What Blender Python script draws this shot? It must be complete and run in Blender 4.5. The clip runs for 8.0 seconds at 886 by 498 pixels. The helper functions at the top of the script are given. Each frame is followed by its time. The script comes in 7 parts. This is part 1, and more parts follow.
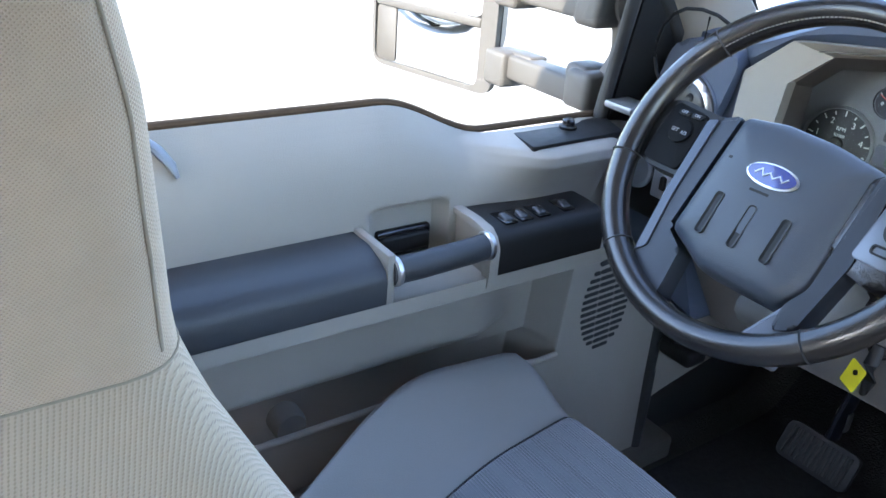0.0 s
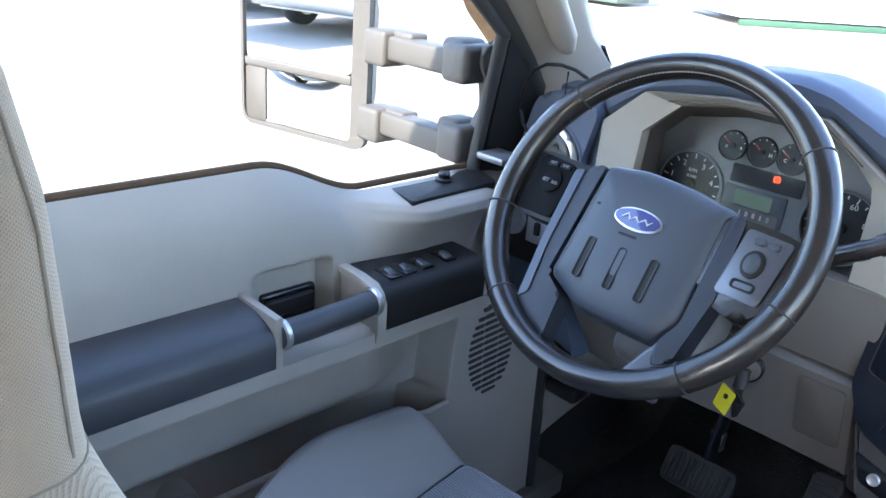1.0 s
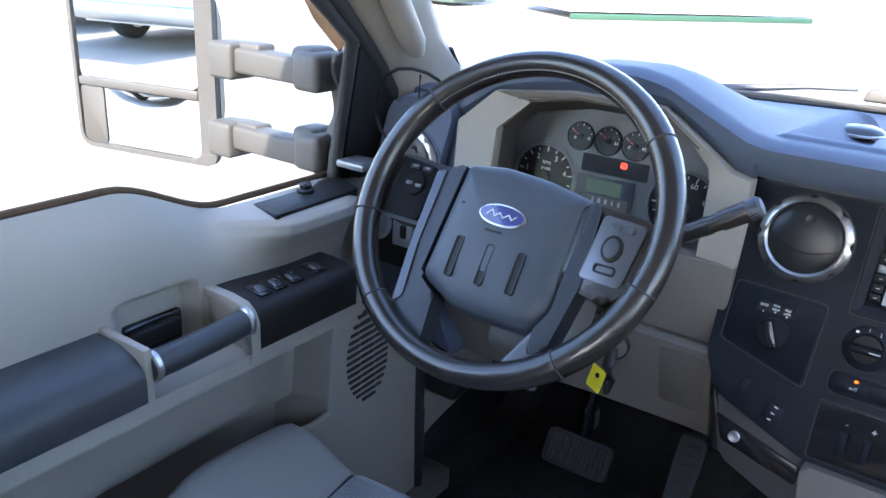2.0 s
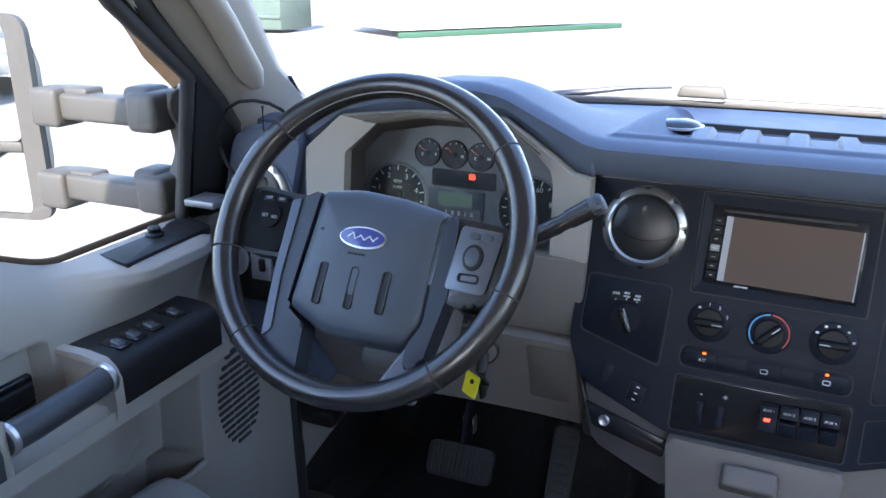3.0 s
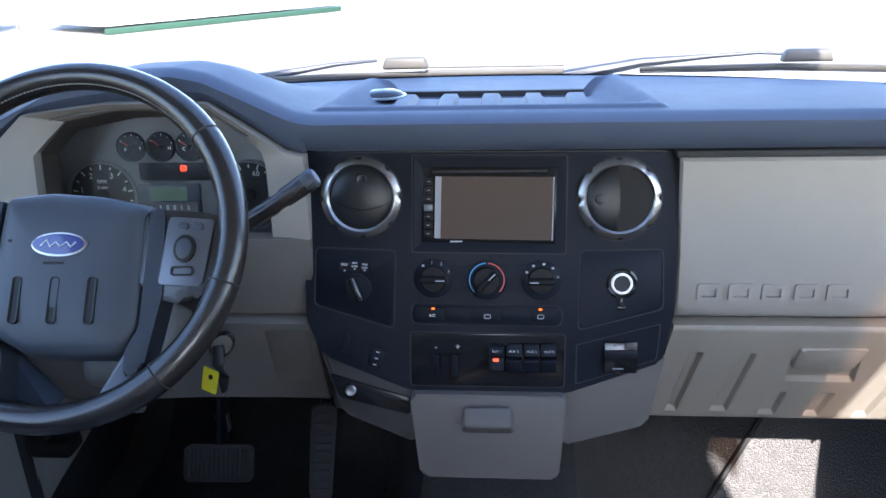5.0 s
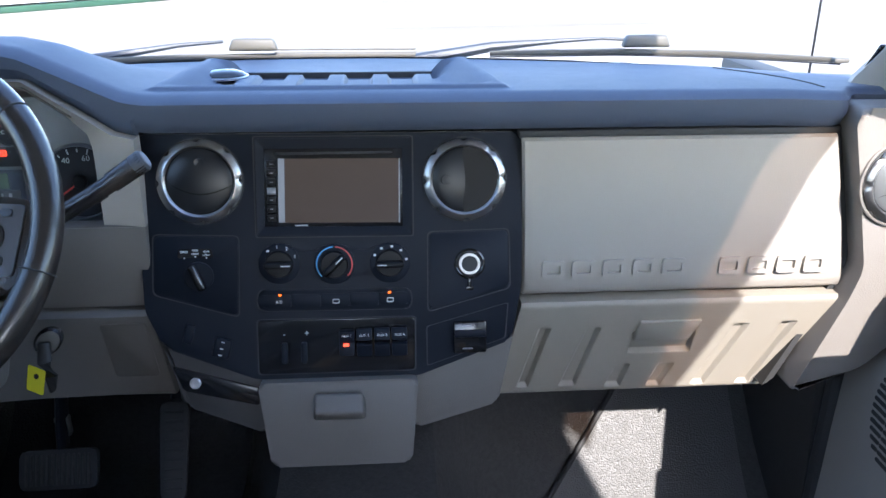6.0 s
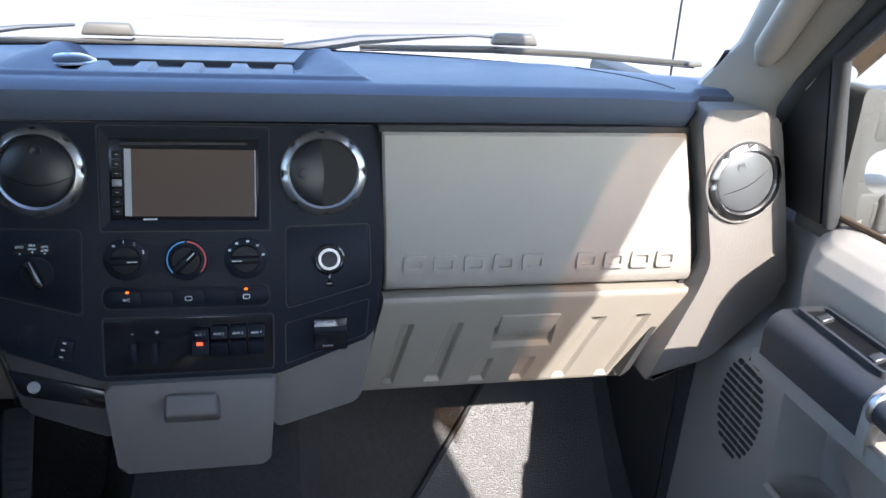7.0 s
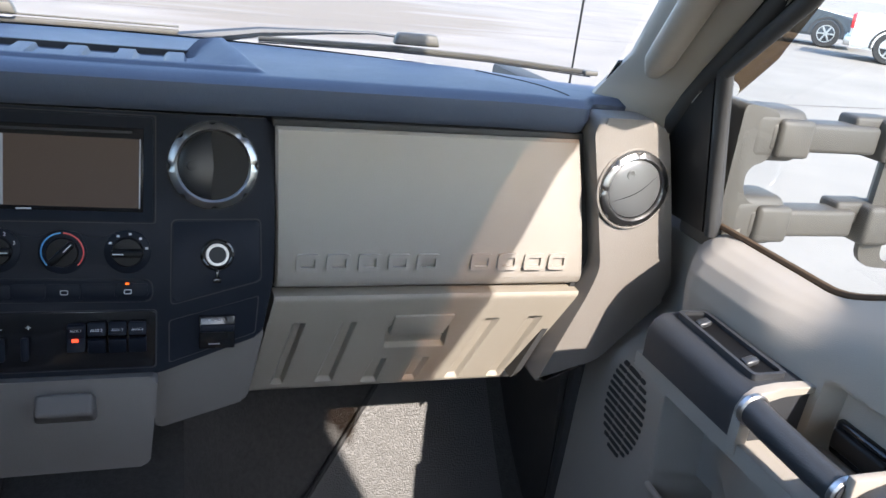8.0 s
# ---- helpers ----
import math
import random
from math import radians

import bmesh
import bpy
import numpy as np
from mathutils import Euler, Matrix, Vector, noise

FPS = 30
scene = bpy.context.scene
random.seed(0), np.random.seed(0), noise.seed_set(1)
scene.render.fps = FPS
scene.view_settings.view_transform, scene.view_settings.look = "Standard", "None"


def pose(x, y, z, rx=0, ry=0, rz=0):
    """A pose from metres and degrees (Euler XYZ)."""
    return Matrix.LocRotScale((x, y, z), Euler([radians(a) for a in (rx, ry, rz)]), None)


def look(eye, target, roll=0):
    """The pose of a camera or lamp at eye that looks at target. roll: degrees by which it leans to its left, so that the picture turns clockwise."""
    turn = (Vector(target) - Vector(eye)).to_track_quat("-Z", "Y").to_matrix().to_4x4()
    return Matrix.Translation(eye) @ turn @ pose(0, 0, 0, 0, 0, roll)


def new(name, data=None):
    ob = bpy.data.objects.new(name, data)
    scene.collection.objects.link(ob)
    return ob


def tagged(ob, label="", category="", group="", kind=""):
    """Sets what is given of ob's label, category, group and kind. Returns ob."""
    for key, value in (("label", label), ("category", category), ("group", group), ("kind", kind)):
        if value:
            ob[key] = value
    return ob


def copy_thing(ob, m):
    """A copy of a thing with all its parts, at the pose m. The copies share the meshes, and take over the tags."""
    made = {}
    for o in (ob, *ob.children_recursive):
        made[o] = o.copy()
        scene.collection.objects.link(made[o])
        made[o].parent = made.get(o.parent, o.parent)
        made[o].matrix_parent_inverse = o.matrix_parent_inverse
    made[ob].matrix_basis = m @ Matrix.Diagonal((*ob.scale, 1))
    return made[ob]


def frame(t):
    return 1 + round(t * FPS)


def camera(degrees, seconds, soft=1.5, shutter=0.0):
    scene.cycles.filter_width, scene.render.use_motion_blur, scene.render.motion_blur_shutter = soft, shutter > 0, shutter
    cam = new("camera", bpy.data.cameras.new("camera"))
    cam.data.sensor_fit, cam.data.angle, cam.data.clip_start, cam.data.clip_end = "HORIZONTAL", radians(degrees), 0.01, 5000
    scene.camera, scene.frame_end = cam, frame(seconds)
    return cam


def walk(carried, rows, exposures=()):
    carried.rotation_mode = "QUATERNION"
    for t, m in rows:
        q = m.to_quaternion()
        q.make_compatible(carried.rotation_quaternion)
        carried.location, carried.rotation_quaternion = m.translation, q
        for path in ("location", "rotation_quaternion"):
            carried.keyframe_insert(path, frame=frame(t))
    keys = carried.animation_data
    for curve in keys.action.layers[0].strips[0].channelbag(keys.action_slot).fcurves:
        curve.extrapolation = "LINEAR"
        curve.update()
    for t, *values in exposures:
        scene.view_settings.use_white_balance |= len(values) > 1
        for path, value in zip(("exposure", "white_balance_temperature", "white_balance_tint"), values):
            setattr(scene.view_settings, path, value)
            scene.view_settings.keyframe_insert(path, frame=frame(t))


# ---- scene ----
cam = camera(57.9, 8.0)
PATH = [
    (0, (-0.001, -0.992, 1.047), (-1.462, 0.056, 0.171), 4.5),
    (0.5, (-0.008, -0.998, 1.05), (-1.406, 0.188, 0.251), 4.9),
    (1, (-0.003, -1.005, 1.061), (-1.316, 0.306, 0.313), 4.5),
    (1.5, (-0.006, -1.007, 1.064), (-1.202, 0.414, 0.322), 3.9),
    (3, (-0.013, -1.027, 1.069), (-0.765, 0.704, 0.406), 0.2),
    (3.5, (-0.013, -1.029, 1.07), (-0.617, 0.757, 0.404), -1.5),
    (4, (-0.002, -1.026, 1.068), (-0.43, 0.806, 0.391), -2.1),
    (4.5, (0.011, -1.026, 1.066), (-0.288, 0.828, 0.378), -2.1),
    (6, (0.067, -1.015, 1.042), (0.207, 0.844, 0.316), 0.2),
    (6.5, (0.09, -1.013, 1.043), (0.365, 0.83, 0.318), 1.4),
    (7, (0.111, -1.01, 1.037), (0.514, 0.809, 0.311), 3.2),
    (7.5, (0.122, -1.012, 1.033), (0.64, 0.784, 0.323), 5.2),
    (8, (0.128, -1.009, 1.034), (0.757, 0.754, 0.33), 7.1),
]
walk(cam, [(t, look(e, g, r)) for t, e, g, r in PATH], exposures=[(0, 3.8, 6250, 15), (1.5, 3.6, 6200, 17), (3, 3.25, 6100, 18), (4.5, 3.1, 6000, 18), (6.5, 2.9, 5850, 14), (7.0, 2.83, 6000, 14), (8, 2.45, 6300, 14)])

# ---- daylight ----
SUN_WAY = Vector((0.2006, -0.7485, 0.632)).normalized()
world = bpy.data.worlds.new("world")
scene.world = world
world.use_nodes = True
wn = world.node_tree.nodes
wn.clear()
sky = wn.new("ShaderNodeTexSky")
sky.sky_type = "NISHITA"
sky.sun_disc = False
sky.sun_elevation = math.asin(SUN_WAY.z)
sky.sun_rotation = math.atan2(SUN_WAY.x, SUN_WAY.y)
bg = wn.new("ShaderNodeBackground")
bg.inputs["Strength"].default_value = 0.15
wout = wn.new("ShaderNodeOutputWorld")
world.node_tree.links.new(sky.outputs[0], bg.inputs[0])
world.node_tree.links.new(bg.outputs[0], wout.inputs[0])
sun = new("sun", bpy.data.lights.new("sun", "SUN"))
sun.data.energy = 2.3
sun.data.angle = radians(0.6)
sun.data.color = (1.0, 0.91, 0.79)
sun.matrix_world = look(SUN_WAY * 30, (0, 0, 0))

# ---- materials ----


def material(name, color, rough=0.5, metal=0.0, grain=0.0, grain_size=0.001, mottle=0.12, mottle_size=0.15,
             coat=0.0, spec=0.5, voronoi=False, wear=0.0):
    """Principled surface: base colour with two scales of variation, and a fine relief."""
    m = bpy.data.materials.new(name)
    m.use_nodes = True
    nt = m.node_tree
    p = nt.nodes["Principled BSDF"]
    p.inputs["Roughness"].default_value = rough
    p.inputs["Metallic"].default_value = metal
    p.inputs["Coat Weight"].default_value = coat
    p.inputs["Specular IOR Level"].default_value = spec
    tc = nt.nodes.new("ShaderNodeTexCoord")
    n1 = nt.nodes.new("ShaderNodeTexNoise")
    n1.inputs["Scale"].default_value = 1.0 / mottle_size
    n1.inputs["Detail"].default_value = 6
    nt.links.new(tc.outputs["Object"], n1.inputs["Vector"])
    mix = nt.nodes.new("ShaderNodeMix")
    mix.data_type = "RGBA"
    lo = [c * (1 - mottle) for c in color]
    hi = [min(1, c * (1 + mottle)) for c in color]
    mix.inputs["A"].default_value = (*lo, 1)
    mix.inputs["B"].default_value = (*hi, 1)
    nt.links.new(n1.outputs["Fac"], mix.inputs["Factor"])
    last = mix.outputs["Result"]
    if wear:
        n2 = nt.nodes.new("ShaderNodeTexNoise")
        n2.inputs["Scale"].default_value = 18
        n2.inputs["Detail"].default_value = 9
        n2.inputs["Roughness"].default_value = 0.75
        nt.links.new(tc.outputs["Object"], n2.inputs["Vector"])
        ramp = nt.nodes.new("ShaderNodeMapRange")
        ramp.inputs["From Min"].default_value = 0.58
        ramp.inputs["From Max"].default_value = 0.75
        ramp.inputs["To Max"].default_value = wear
        nt.links.new(n2.outputs["Fac"], ramp.inputs["Value"])
        mw = nt.nodes.new("ShaderNodeMix")
        mw.data_type = "RGBA"
        nt.links.new(ramp.outputs["Result"], mw.inputs["Factor"])
        nt.links.new(last, mw.inputs["A"])
        mw.inputs["B"].default_value = (*[c * 0.5 + 0.12 for c in color], 1)
        last = mw.outputs["Result"]
        mr = nt.nodes.new("ShaderNodeMapRange")
        mr.inputs["To Min"].default_value = max(0.05, rough - 0.12)
        mr.inputs["To Max"].default_value = min(1, rough + 0.12)
        nt.links.new(n2.outputs["Fac"], mr.inputs["Value"])
        nt.links.new(mr.outputs["Result"], p.inputs["Roughness"])
    nt.links.new(last, p.inputs["Base Color"])
    if grain:
        if voronoi:
            g = nt.nodes.new("ShaderNodeTexVoronoi")
            out = g.outputs["Distance"]
        else:
            g = nt.nodes.new("ShaderNodeTexNoise")
            g.inputs["Detail"].default_value = 3
            out = g.outputs["Fac"]
        g.inputs["Scale"].default_value = 1.0 / grain_size
        nt.links.new(tc.outputs["Object"], g.inputs["Vector"])
        b = nt.nodes.new("ShaderNodeBump")
        b.inputs["Strength"].default_value = grain
        b.inputs["Distance"].default_value = grain_size * 0.5
        nt.links.new(out, b.inputs["Height"])
        nt.links.new(b.outputs["Normal"], p.inputs["Normal"])
    return m


def fabric(name, color, pitch, depth, rib=False):
    """Knitted cloth: rows of small dimples, offset row by row, or fine ribs."""
    m = material(name, color, rough=0.95, mottle=0.10, mottle_size=0.06, spec=0.2)
    nt = m.node_tree
    p = nt.nodes["Principled BSDF"]
    p.inputs["Sheen Weight"].default_value = 0.25
    tc = nt.nodes.new("ShaderNodeTexCoord")
    mp0 = nt.nodes.new("ShaderNodeMapping")
    mp0.inputs["Rotation"].default_value = (0, 0, radians(-50)) if rib else (radians(45), 0, 0)
    nt.links.new(tc.outputs["Object"], mp0.inputs["Vector"])
    w1 = nt.nodes.new("ShaderNodeTexWave")
    w1.bands_direction = "X" if rib else "Y"
    w1.inputs["Scale"].default_value = 0.31 / pitch
    w1.inputs["Distortion"].default_value = 0.6
    w1.inputs["Detail Scale"].default_value = 3
    w2 = nt.nodes.new("ShaderNodeTexWave")
    w2.bands_direction = "Z"
    w2.inputs["Scale"].default_value = 0.31 / pitch
    w2.inputs["Distortion"].default_value = 0.5
    nt.links.new(mp0.outputs["Vector"], w1.inputs["Vector"])
    nt.links.new(mp0.outputs["Vector"], w2.inputs["Vector"])
    mul = nt.nodes.new("ShaderNodeMath")
    mul.operation = "MULTIPLY"
    nt.links.new(w1.outputs["Fac"], mul.inputs[0])
    knit = nt.nodes.new("ShaderNodeMapRange")
    knit.inputs["To Min"].default_value = 0.62 if rib else 0.0
    nt.links.new(w2.outputs["Fac"], knit.inputs["Value"])
    nt.links.new(knit.outputs["Result"], mul.inputs[1])
    b = nt.nodes.new("ShaderNodeBump")
    b.inputs["Strength"].default_value = depth
    b.inputs["Distance"].default_value = pitch * 0.4
    nt.links.new(mul.outputs[0], b.inputs["Height"])
    nt.links.new(b.outputs["Normal"], p.inputs["Normal"])
    # the dimples take a darker tone of the cloth colour
    old = p.inputs["Base Color"].links[0].from_socket
    mx = nt.nodes.new("ShaderNodeMix")
    mx.data_type = "RGBA"
    mx.inputs["B"].default_value = (*[c * 0.70 for c in color], 1)
    mp = nt.nodes.new("ShaderNodeMapRange")
    mp.inputs["From Min"].default_value = 0.45
    mp.inputs["From Max"].default_value = 0.9
    nt.links.new(mul.outputs[0], mp.inputs["Value"])
    nt.links.new(mp.outputs["Result"], mx.inputs["Factor"])
    nt.links.new(old, mx.inputs["A"])
    nt.links.new(mx.outputs["Result"], p.inputs["Base Color"])
    return m


def glass(name, tint, rough=0.0, gloss=1.0):
    """A thin pane: clear or tinted, with a Fresnel gloss."""
    m = bpy.data.materials.new(name)
    m.use_nodes = True
    nt = m.node_tree
    nt.nodes.clear()
    out = nt.nodes.new("ShaderNodeOutputMaterial")
    tr = nt.nodes.new("ShaderNodeBsdfTransparent")
    tr.inputs["Color"].default_value = (*tint, 1)
    gl = nt.nodes.new("ShaderNodeBsdfGlossy")
    gl.inputs["Roughness"].default_value = rough
    fr = nt.nodes.new("ShaderNodeLayerWeight")
    fr.inputs["Blend"].default_value = 0.5
    pw = nt.nodes.new("ShaderNodeMath")
    pw.operation = "POWER"
    pw.inputs[1].default_value = 5.0
    nt.links.new(fr.outputs["Facing"], pw.inputs[0])
    ml = nt.nodes.new("ShaderNodeMath")
    ml.operation = "MULTIPLY_ADD"
    ml.inputs[1].default_value = 0.85 * gloss
    ml.inputs[2].default_value = 0.05 * gloss
    nt.links.new(pw.outputs[0], ml.inputs[0])
    mx = nt.nodes.new("ShaderNodeMixShader")
    nt.links.new(ml.outputs[0], mx.inputs["Fac"])
    nt.links.new(tr.outputs[0], mx.inputs[1])
    nt.links.new(gl.outputs[0], mx.inputs[2])
    nt.links.new(mx.outputs[0], out.inputs["Surface"])
    return m


def lamp_material(name, color, strength, base=(0.02, 0.02, 0.02)):
    m = material(name, base, rough=0.55, spec=0.25)
    p = m.node_tree.nodes["Principled BSDF"]
    p.inputs["Emission Color"].default_value = (*color, 1)
    p.inputs["Emission Strength"].default_value = strength
    return m


STONE = material("stone_plastic", (0.300, 0.272, 0.236), rough=0.58, grain=0.55, grain_size=0.0014, mottle=0.08, wear=0.10)
# Stone plastic darkened for the weaker light on the down-tilted lower door.
GLOVEBOX_SHADED = material("shaded_glovebox_plastic", (0.255, 0.226, 0.182), rough=0.6, grain=0.6, grain_size=0.0014, mottle=0.10, wear=0.12)
POD_TAUPE = material("taupe_end_pod_plastic", (0.170, 0.154, 0.136), rough=0.62, grain=0.6, grain_size=0.0016, mottle=0.06, wear=0.06)
HOOD_BROWN = material("brown_grey_hood_plastic", (0.078, 0.068, 0.061), rough=0.6, grain=0.5, grain_size=0.0014, mottle=0.08)
# Stone panels in deep shade, the shade being part of the colour.
STONE_DEEP_SHADE = material("deep_shade_stone_plastic", (0.032, 0.030, 0.028), rough=0.6, grain=0.5, grain_size=0.0014, mottle=0.1, wear=0.08)
# Same stone plastic, with the shade low in the cab put into its colour.
STONE_SHADED = material("shaded_stone_plastic", (0.112, 0.100, 0.087), rough=0.58, grain=0.55, grain_size=0.0014, mottle=0.08, wear=0.12)
# The blue of reflected sky is mixed into this even charcoal base.
CHARCOAL = material("charcoal_dash_plastic", (0.066, 0.083, 0.120), spec=0.32, rough=0.58, grain=0.5, grain_size=0.0015, mottle=0.06, wear=0.04)
BLACK = material("black_plastic", (0.0076, 0.0102, 0.0160), spec=0.14, rough=0.46, grain=0.35, grain_size=0.001, mottle=0.12, wear=0.03)
BLACK_WARM = material("soft_black_plastic", (0.0135, 0.0130, 0.0128), rough=0.46, spec=0.25, grain=0.35, grain_size=0.001, mottle=0.12, wear=0.04)
FELT = material("brown_window_felt", (0.085, 0.058, 0.038), rough=1.0, spec=0.1, mottle=0.2, mottle_size=0.01)
BLACK_VINYL = material("black_armrest_vinyl", (0.032, 0.034, 0.038), rough=0.42, grain=0.5, grain_size=0.0015, mottle=0.1, wear=0.06)
BLACK_GLOSS = material("black_gloss_plastic", (0.010, 0.010, 0.011), rough=0.15, mottle=0.1)
LEATHER = material("black_leather", (0.020, 0.0170, 0.0155), rough=0.25, coat=0.4, grain=0.30, grain_size=0.0016, mottle=0.15, mottle_size=0.05, voronoi=True)
ROCKER = material("dark_satin_rocker", (0.045, 0.047, 0.051), rough=0.26, metal=0.2, mottle=0.05)
SPOKE = material("dark_satin_spoke_paint", (0.048, 0.053, 0.064), rough=0.36, metal=0.35, mottle=0.06, wear=0.08)
SPOKE_DARK = material("spoke_back_plastic", (0.032, 0.037, 0.047), spec=0.3, rough=0.42, grain=0.4, grain_size=0.0012, mottle=0.06, wear=0.06)
HUB = material("airbag_cover_plastic", (0.057, 0.065, 0.080), spec=0.32, rough=0.40, grain=0.5, grain_size=0.0012, mottle=0.06, wear=0.06)
DIMMER_GREY = material("pale_grey_plate", (0.26, 0.28, 0.31), rough=0.45, mottle=0.05, wear=0.05)
PLATE_SATIN = material("satin_button_plate", (0.115, 0.123, 0.140), rough=0.33, metal=0.4, mottle=0.05, wear=0.08)
SATIN = material("satin_grey_paint", (0.175, 0.182, 0.195), rough=0.33, metal=0.4, mottle=0.05, wear=0.08)
VENT_CHROME = material("vent_ring_chrome", (0.36, 0.355, 0.35), rough=0.30, metal=1.0, mottle=0.06, mottle_size=0.02)
CHROME = material("chrome", (0.56, 0.55, 0.54), rough=0.34, metal=1.0, mottle=0.03)
METAL = material("worn_steel", (0.45, 0.44, 0.42), rough=0.35, metal=1.0, mottle=0.1, wear=0.2)
SEAT_CLOTH = fabric("seat_back_cloth", (0.27, 0.222, 0.172), 0.0010, 0.7)
SEAT_RIB = fabric("seat_side_ribbed_cloth", (0.255, 0.217, 0.172), 0.0013, 0.7, rib=True)
CUSHION_CLOTH = fabric("seat_cushion_cloth", (0.138, 0.144, 0.154), 0.0030, 0.8)
CUSHION_VINYL = material("seat_bolster_cloth", (0.195, 0.190, 0.182), rough=0.9, grain=0.5, grain_size=0.0015, mottle=0.06)
SEAM_DARK = material("seam_thread", (0.16, 0.14, 0.115), rough=0.9)
STITCH = material("stitching", (0.30, 0.28, 0.25), rough=0.9)
CARPET = material("dark_carpet", (0.040, 0.040, 0.042), rough=1.0, grain=1.0, grain_size=0.004, mottle=0.35, mottle_size=0.01, spec=0.1)
TUNNEL = material("tunnel_vinyl", (0.042, 0.040, 0.037), rough=0.8, grain=0.9, grain_size=0.004, mottle=0.45, mottle_size=0.008)
MAT_RUBBER = material("floor_mat_vinyl", (0.071, 0.069, 0.065), rough=0.45, grain=0.6, grain_size=0.003, mottle=0.14, mottle_size=0.03, voronoi=True)
RUBBER = material("black_rubber", (0.024, 0.024, 0.024), rough=0.7, mottle=0.2, grain=0.3, grain_size=0.002)
HEADLINER = material("headliner_cloth", (0.42, 0.40, 0.36), rough=1.0, grain=0.5, grain_size=0.002)
# The base colour is warmed towards the tan of sunlight on the arms.
MIRROR_PLASTIC = material("warm_mirror_plastic", (0.056, 0.051, 0.045), rough=0.6, grain=0.4, grain_size=0.002, mottle=0.1, wear=0.1)
MIRROR = material("mirror_glass", (0.85, 0.86, 0.86), rough=0.01, metal=1.0, mottle=0.0)
PAINT = material("silver_body_paint", (0.52, 0.50, 0.45), rough=0.3, metal=0.2, coat=0.8, mottle=0.02)
ARM_METAL = material("blue_grey_arm_paint", (0.036, 0.043, 0.052), rough=0.4, grain=0.3, grain_size=0.002, mottle=0.15, wear=0.15)
COWL = material("khaki_cowl_plastic", (0.090, 0.082, 0.066), rough=0.5, grain=0.4, grain_size=0.002, mottle=0.15, wear=0.2)
JOINT_DIRT = material("joint_dirt", (0.115, 0.103, 0.088), rough=0.95, mottle=0.3, mottle_size=0.3)
CONCRETE = material("concrete_lot", (0.215, 0.193, 0.165), rough=0.95, grain=0.6, grain_size=0.01, mottle=0.32, mottle_size=2.2, wear=0.3)
def stain(m, centre, reach, color):
    """Streaks of dry earth washed over part of the lot."""
    nt = m.node_tree
    p = nt.nodes["Principled BSDF"]
    old = p.inputs["Base Color"].links[0].from_socket
    tc = nt.nodes.new("ShaderNodeTexCoord")
    mp = nt.nodes.new("ShaderNodeMapping")
    mp.vector_type = "TEXTURE"
    mp.inputs["Location"].default_value = (*centre, 0)
    mp.inputs["Scale"].default_value = (*reach, 90)
    nt.links.new(tc.outputs["Object"], mp.inputs["Vector"])
    gr = nt.nodes.new("ShaderNodeTexGradient")
    gr.gradient_type = "SPHERICAL"
    nt.links.new(mp.outputs["Vector"], gr.inputs["Vector"])
    ms = nt.nodes.new("ShaderNodeMapping")
    ms.inputs["Scale"].default_value = (0.16, 0.75, 1)
    nt.links.new(tc.outputs["Object"], ms.inputs["Vector"])
    nz = nt.nodes.new("ShaderNodeTexNoise")
    nz.inputs["Scale"].default_value = 1.3
    nz.inputs["Detail"].default_value = 7
    nt.links.new(ms.outputs["Vector"], nz.inputs["Vector"])
    ad = nt.nodes.new("ShaderNodeMath")
    ad.operation = "MULTIPLY"
    nt.links.new(gr.outputs["Fac"], ad.inputs[0])
    nt.links.new(nz.outputs["Fac"], ad.inputs[1])
    mr = nt.nodes.new("ShaderNodeMapRange")
    mr.inputs["From Min"].default_value = 0.20
    mr.inputs["From Max"].default_value = 0.34
    nt.links.new(ad.outputs[0], mr.inputs["Value"])
    mx = nt.nodes.new("ShaderNodeMix")
    mx.data_type = "RGBA"
    mx.inputs["B"].default_value = (*color, 1)
    nt.links.new(mr.outputs["Result"], mx.inputs["Factor"])
    nt.links.new(old, mx.inputs["A"])
    nt.links.new(mx.outputs["Result"], p.inputs["Base Color"])


stain(CONCRETE, (2.8, 20.0), (11.0, 13.0), (0.165, 0.138, 0.106))
CLEAR = glass("clear_glass", (0.93, 0.95, 0.94))
SIDE_GLASS = glass("side_glass", (0.86, 0.91, 0.89))
PRIVACY = glass("privacy_glass", (0.16, 0.17, 0.17))
SMOKED = glass("smoked_acrylic", (0.17, 0.115, 0.07), gloss=0.6)
COVER = glass("gauge_cover", (0.96, 0.96, 0.96), gloss=0.10)
SWITCH_MATT = material("matt_black_switch_plastic", (0.007, 0.007, 0.0075), rough=0.6, mottle=0.1, spec=0.06)
PIANO = material("smooth_black_switch_plastic", (0.007, 0.007, 0.0075), rough=0.42, mottle=0.1, spec=0.16)
GAUGE_FACE = material("matt_gauge_face", (0.030, 0.031, 0.034), rough=0.7, mottle=0.1, spec=0.2)
WHITE_MARK = material("white_marking", (0.62, 0.62, 0.60), rough=0.5)
GREY_MARK = material("grey_marking", (0.25, 0.25, 0.26), rough=0.5)
RED_MARK = material("red_marking", (0.55, 0.05, 0.04), rough=0.4)
BLUE_MARK = material("blue_marking", (0.05, 0.30, 0.60), rough=0.4)
OVAL_BLUE = material("enamel_blue", (0.008, 0.02, 0.16), rough=0.2, coat=1.0)
YELLOW = material("yellow_tag_card", (0.75, 0.68, 0.02), rough=0.6)
AMBER = lamp_material("amber_lamp", (1.0, 0.13, 0.003), 0.4)
RED_LAMP = lamp_material("red_lamp", (1.0, 0.06, 0.02), 0.55)
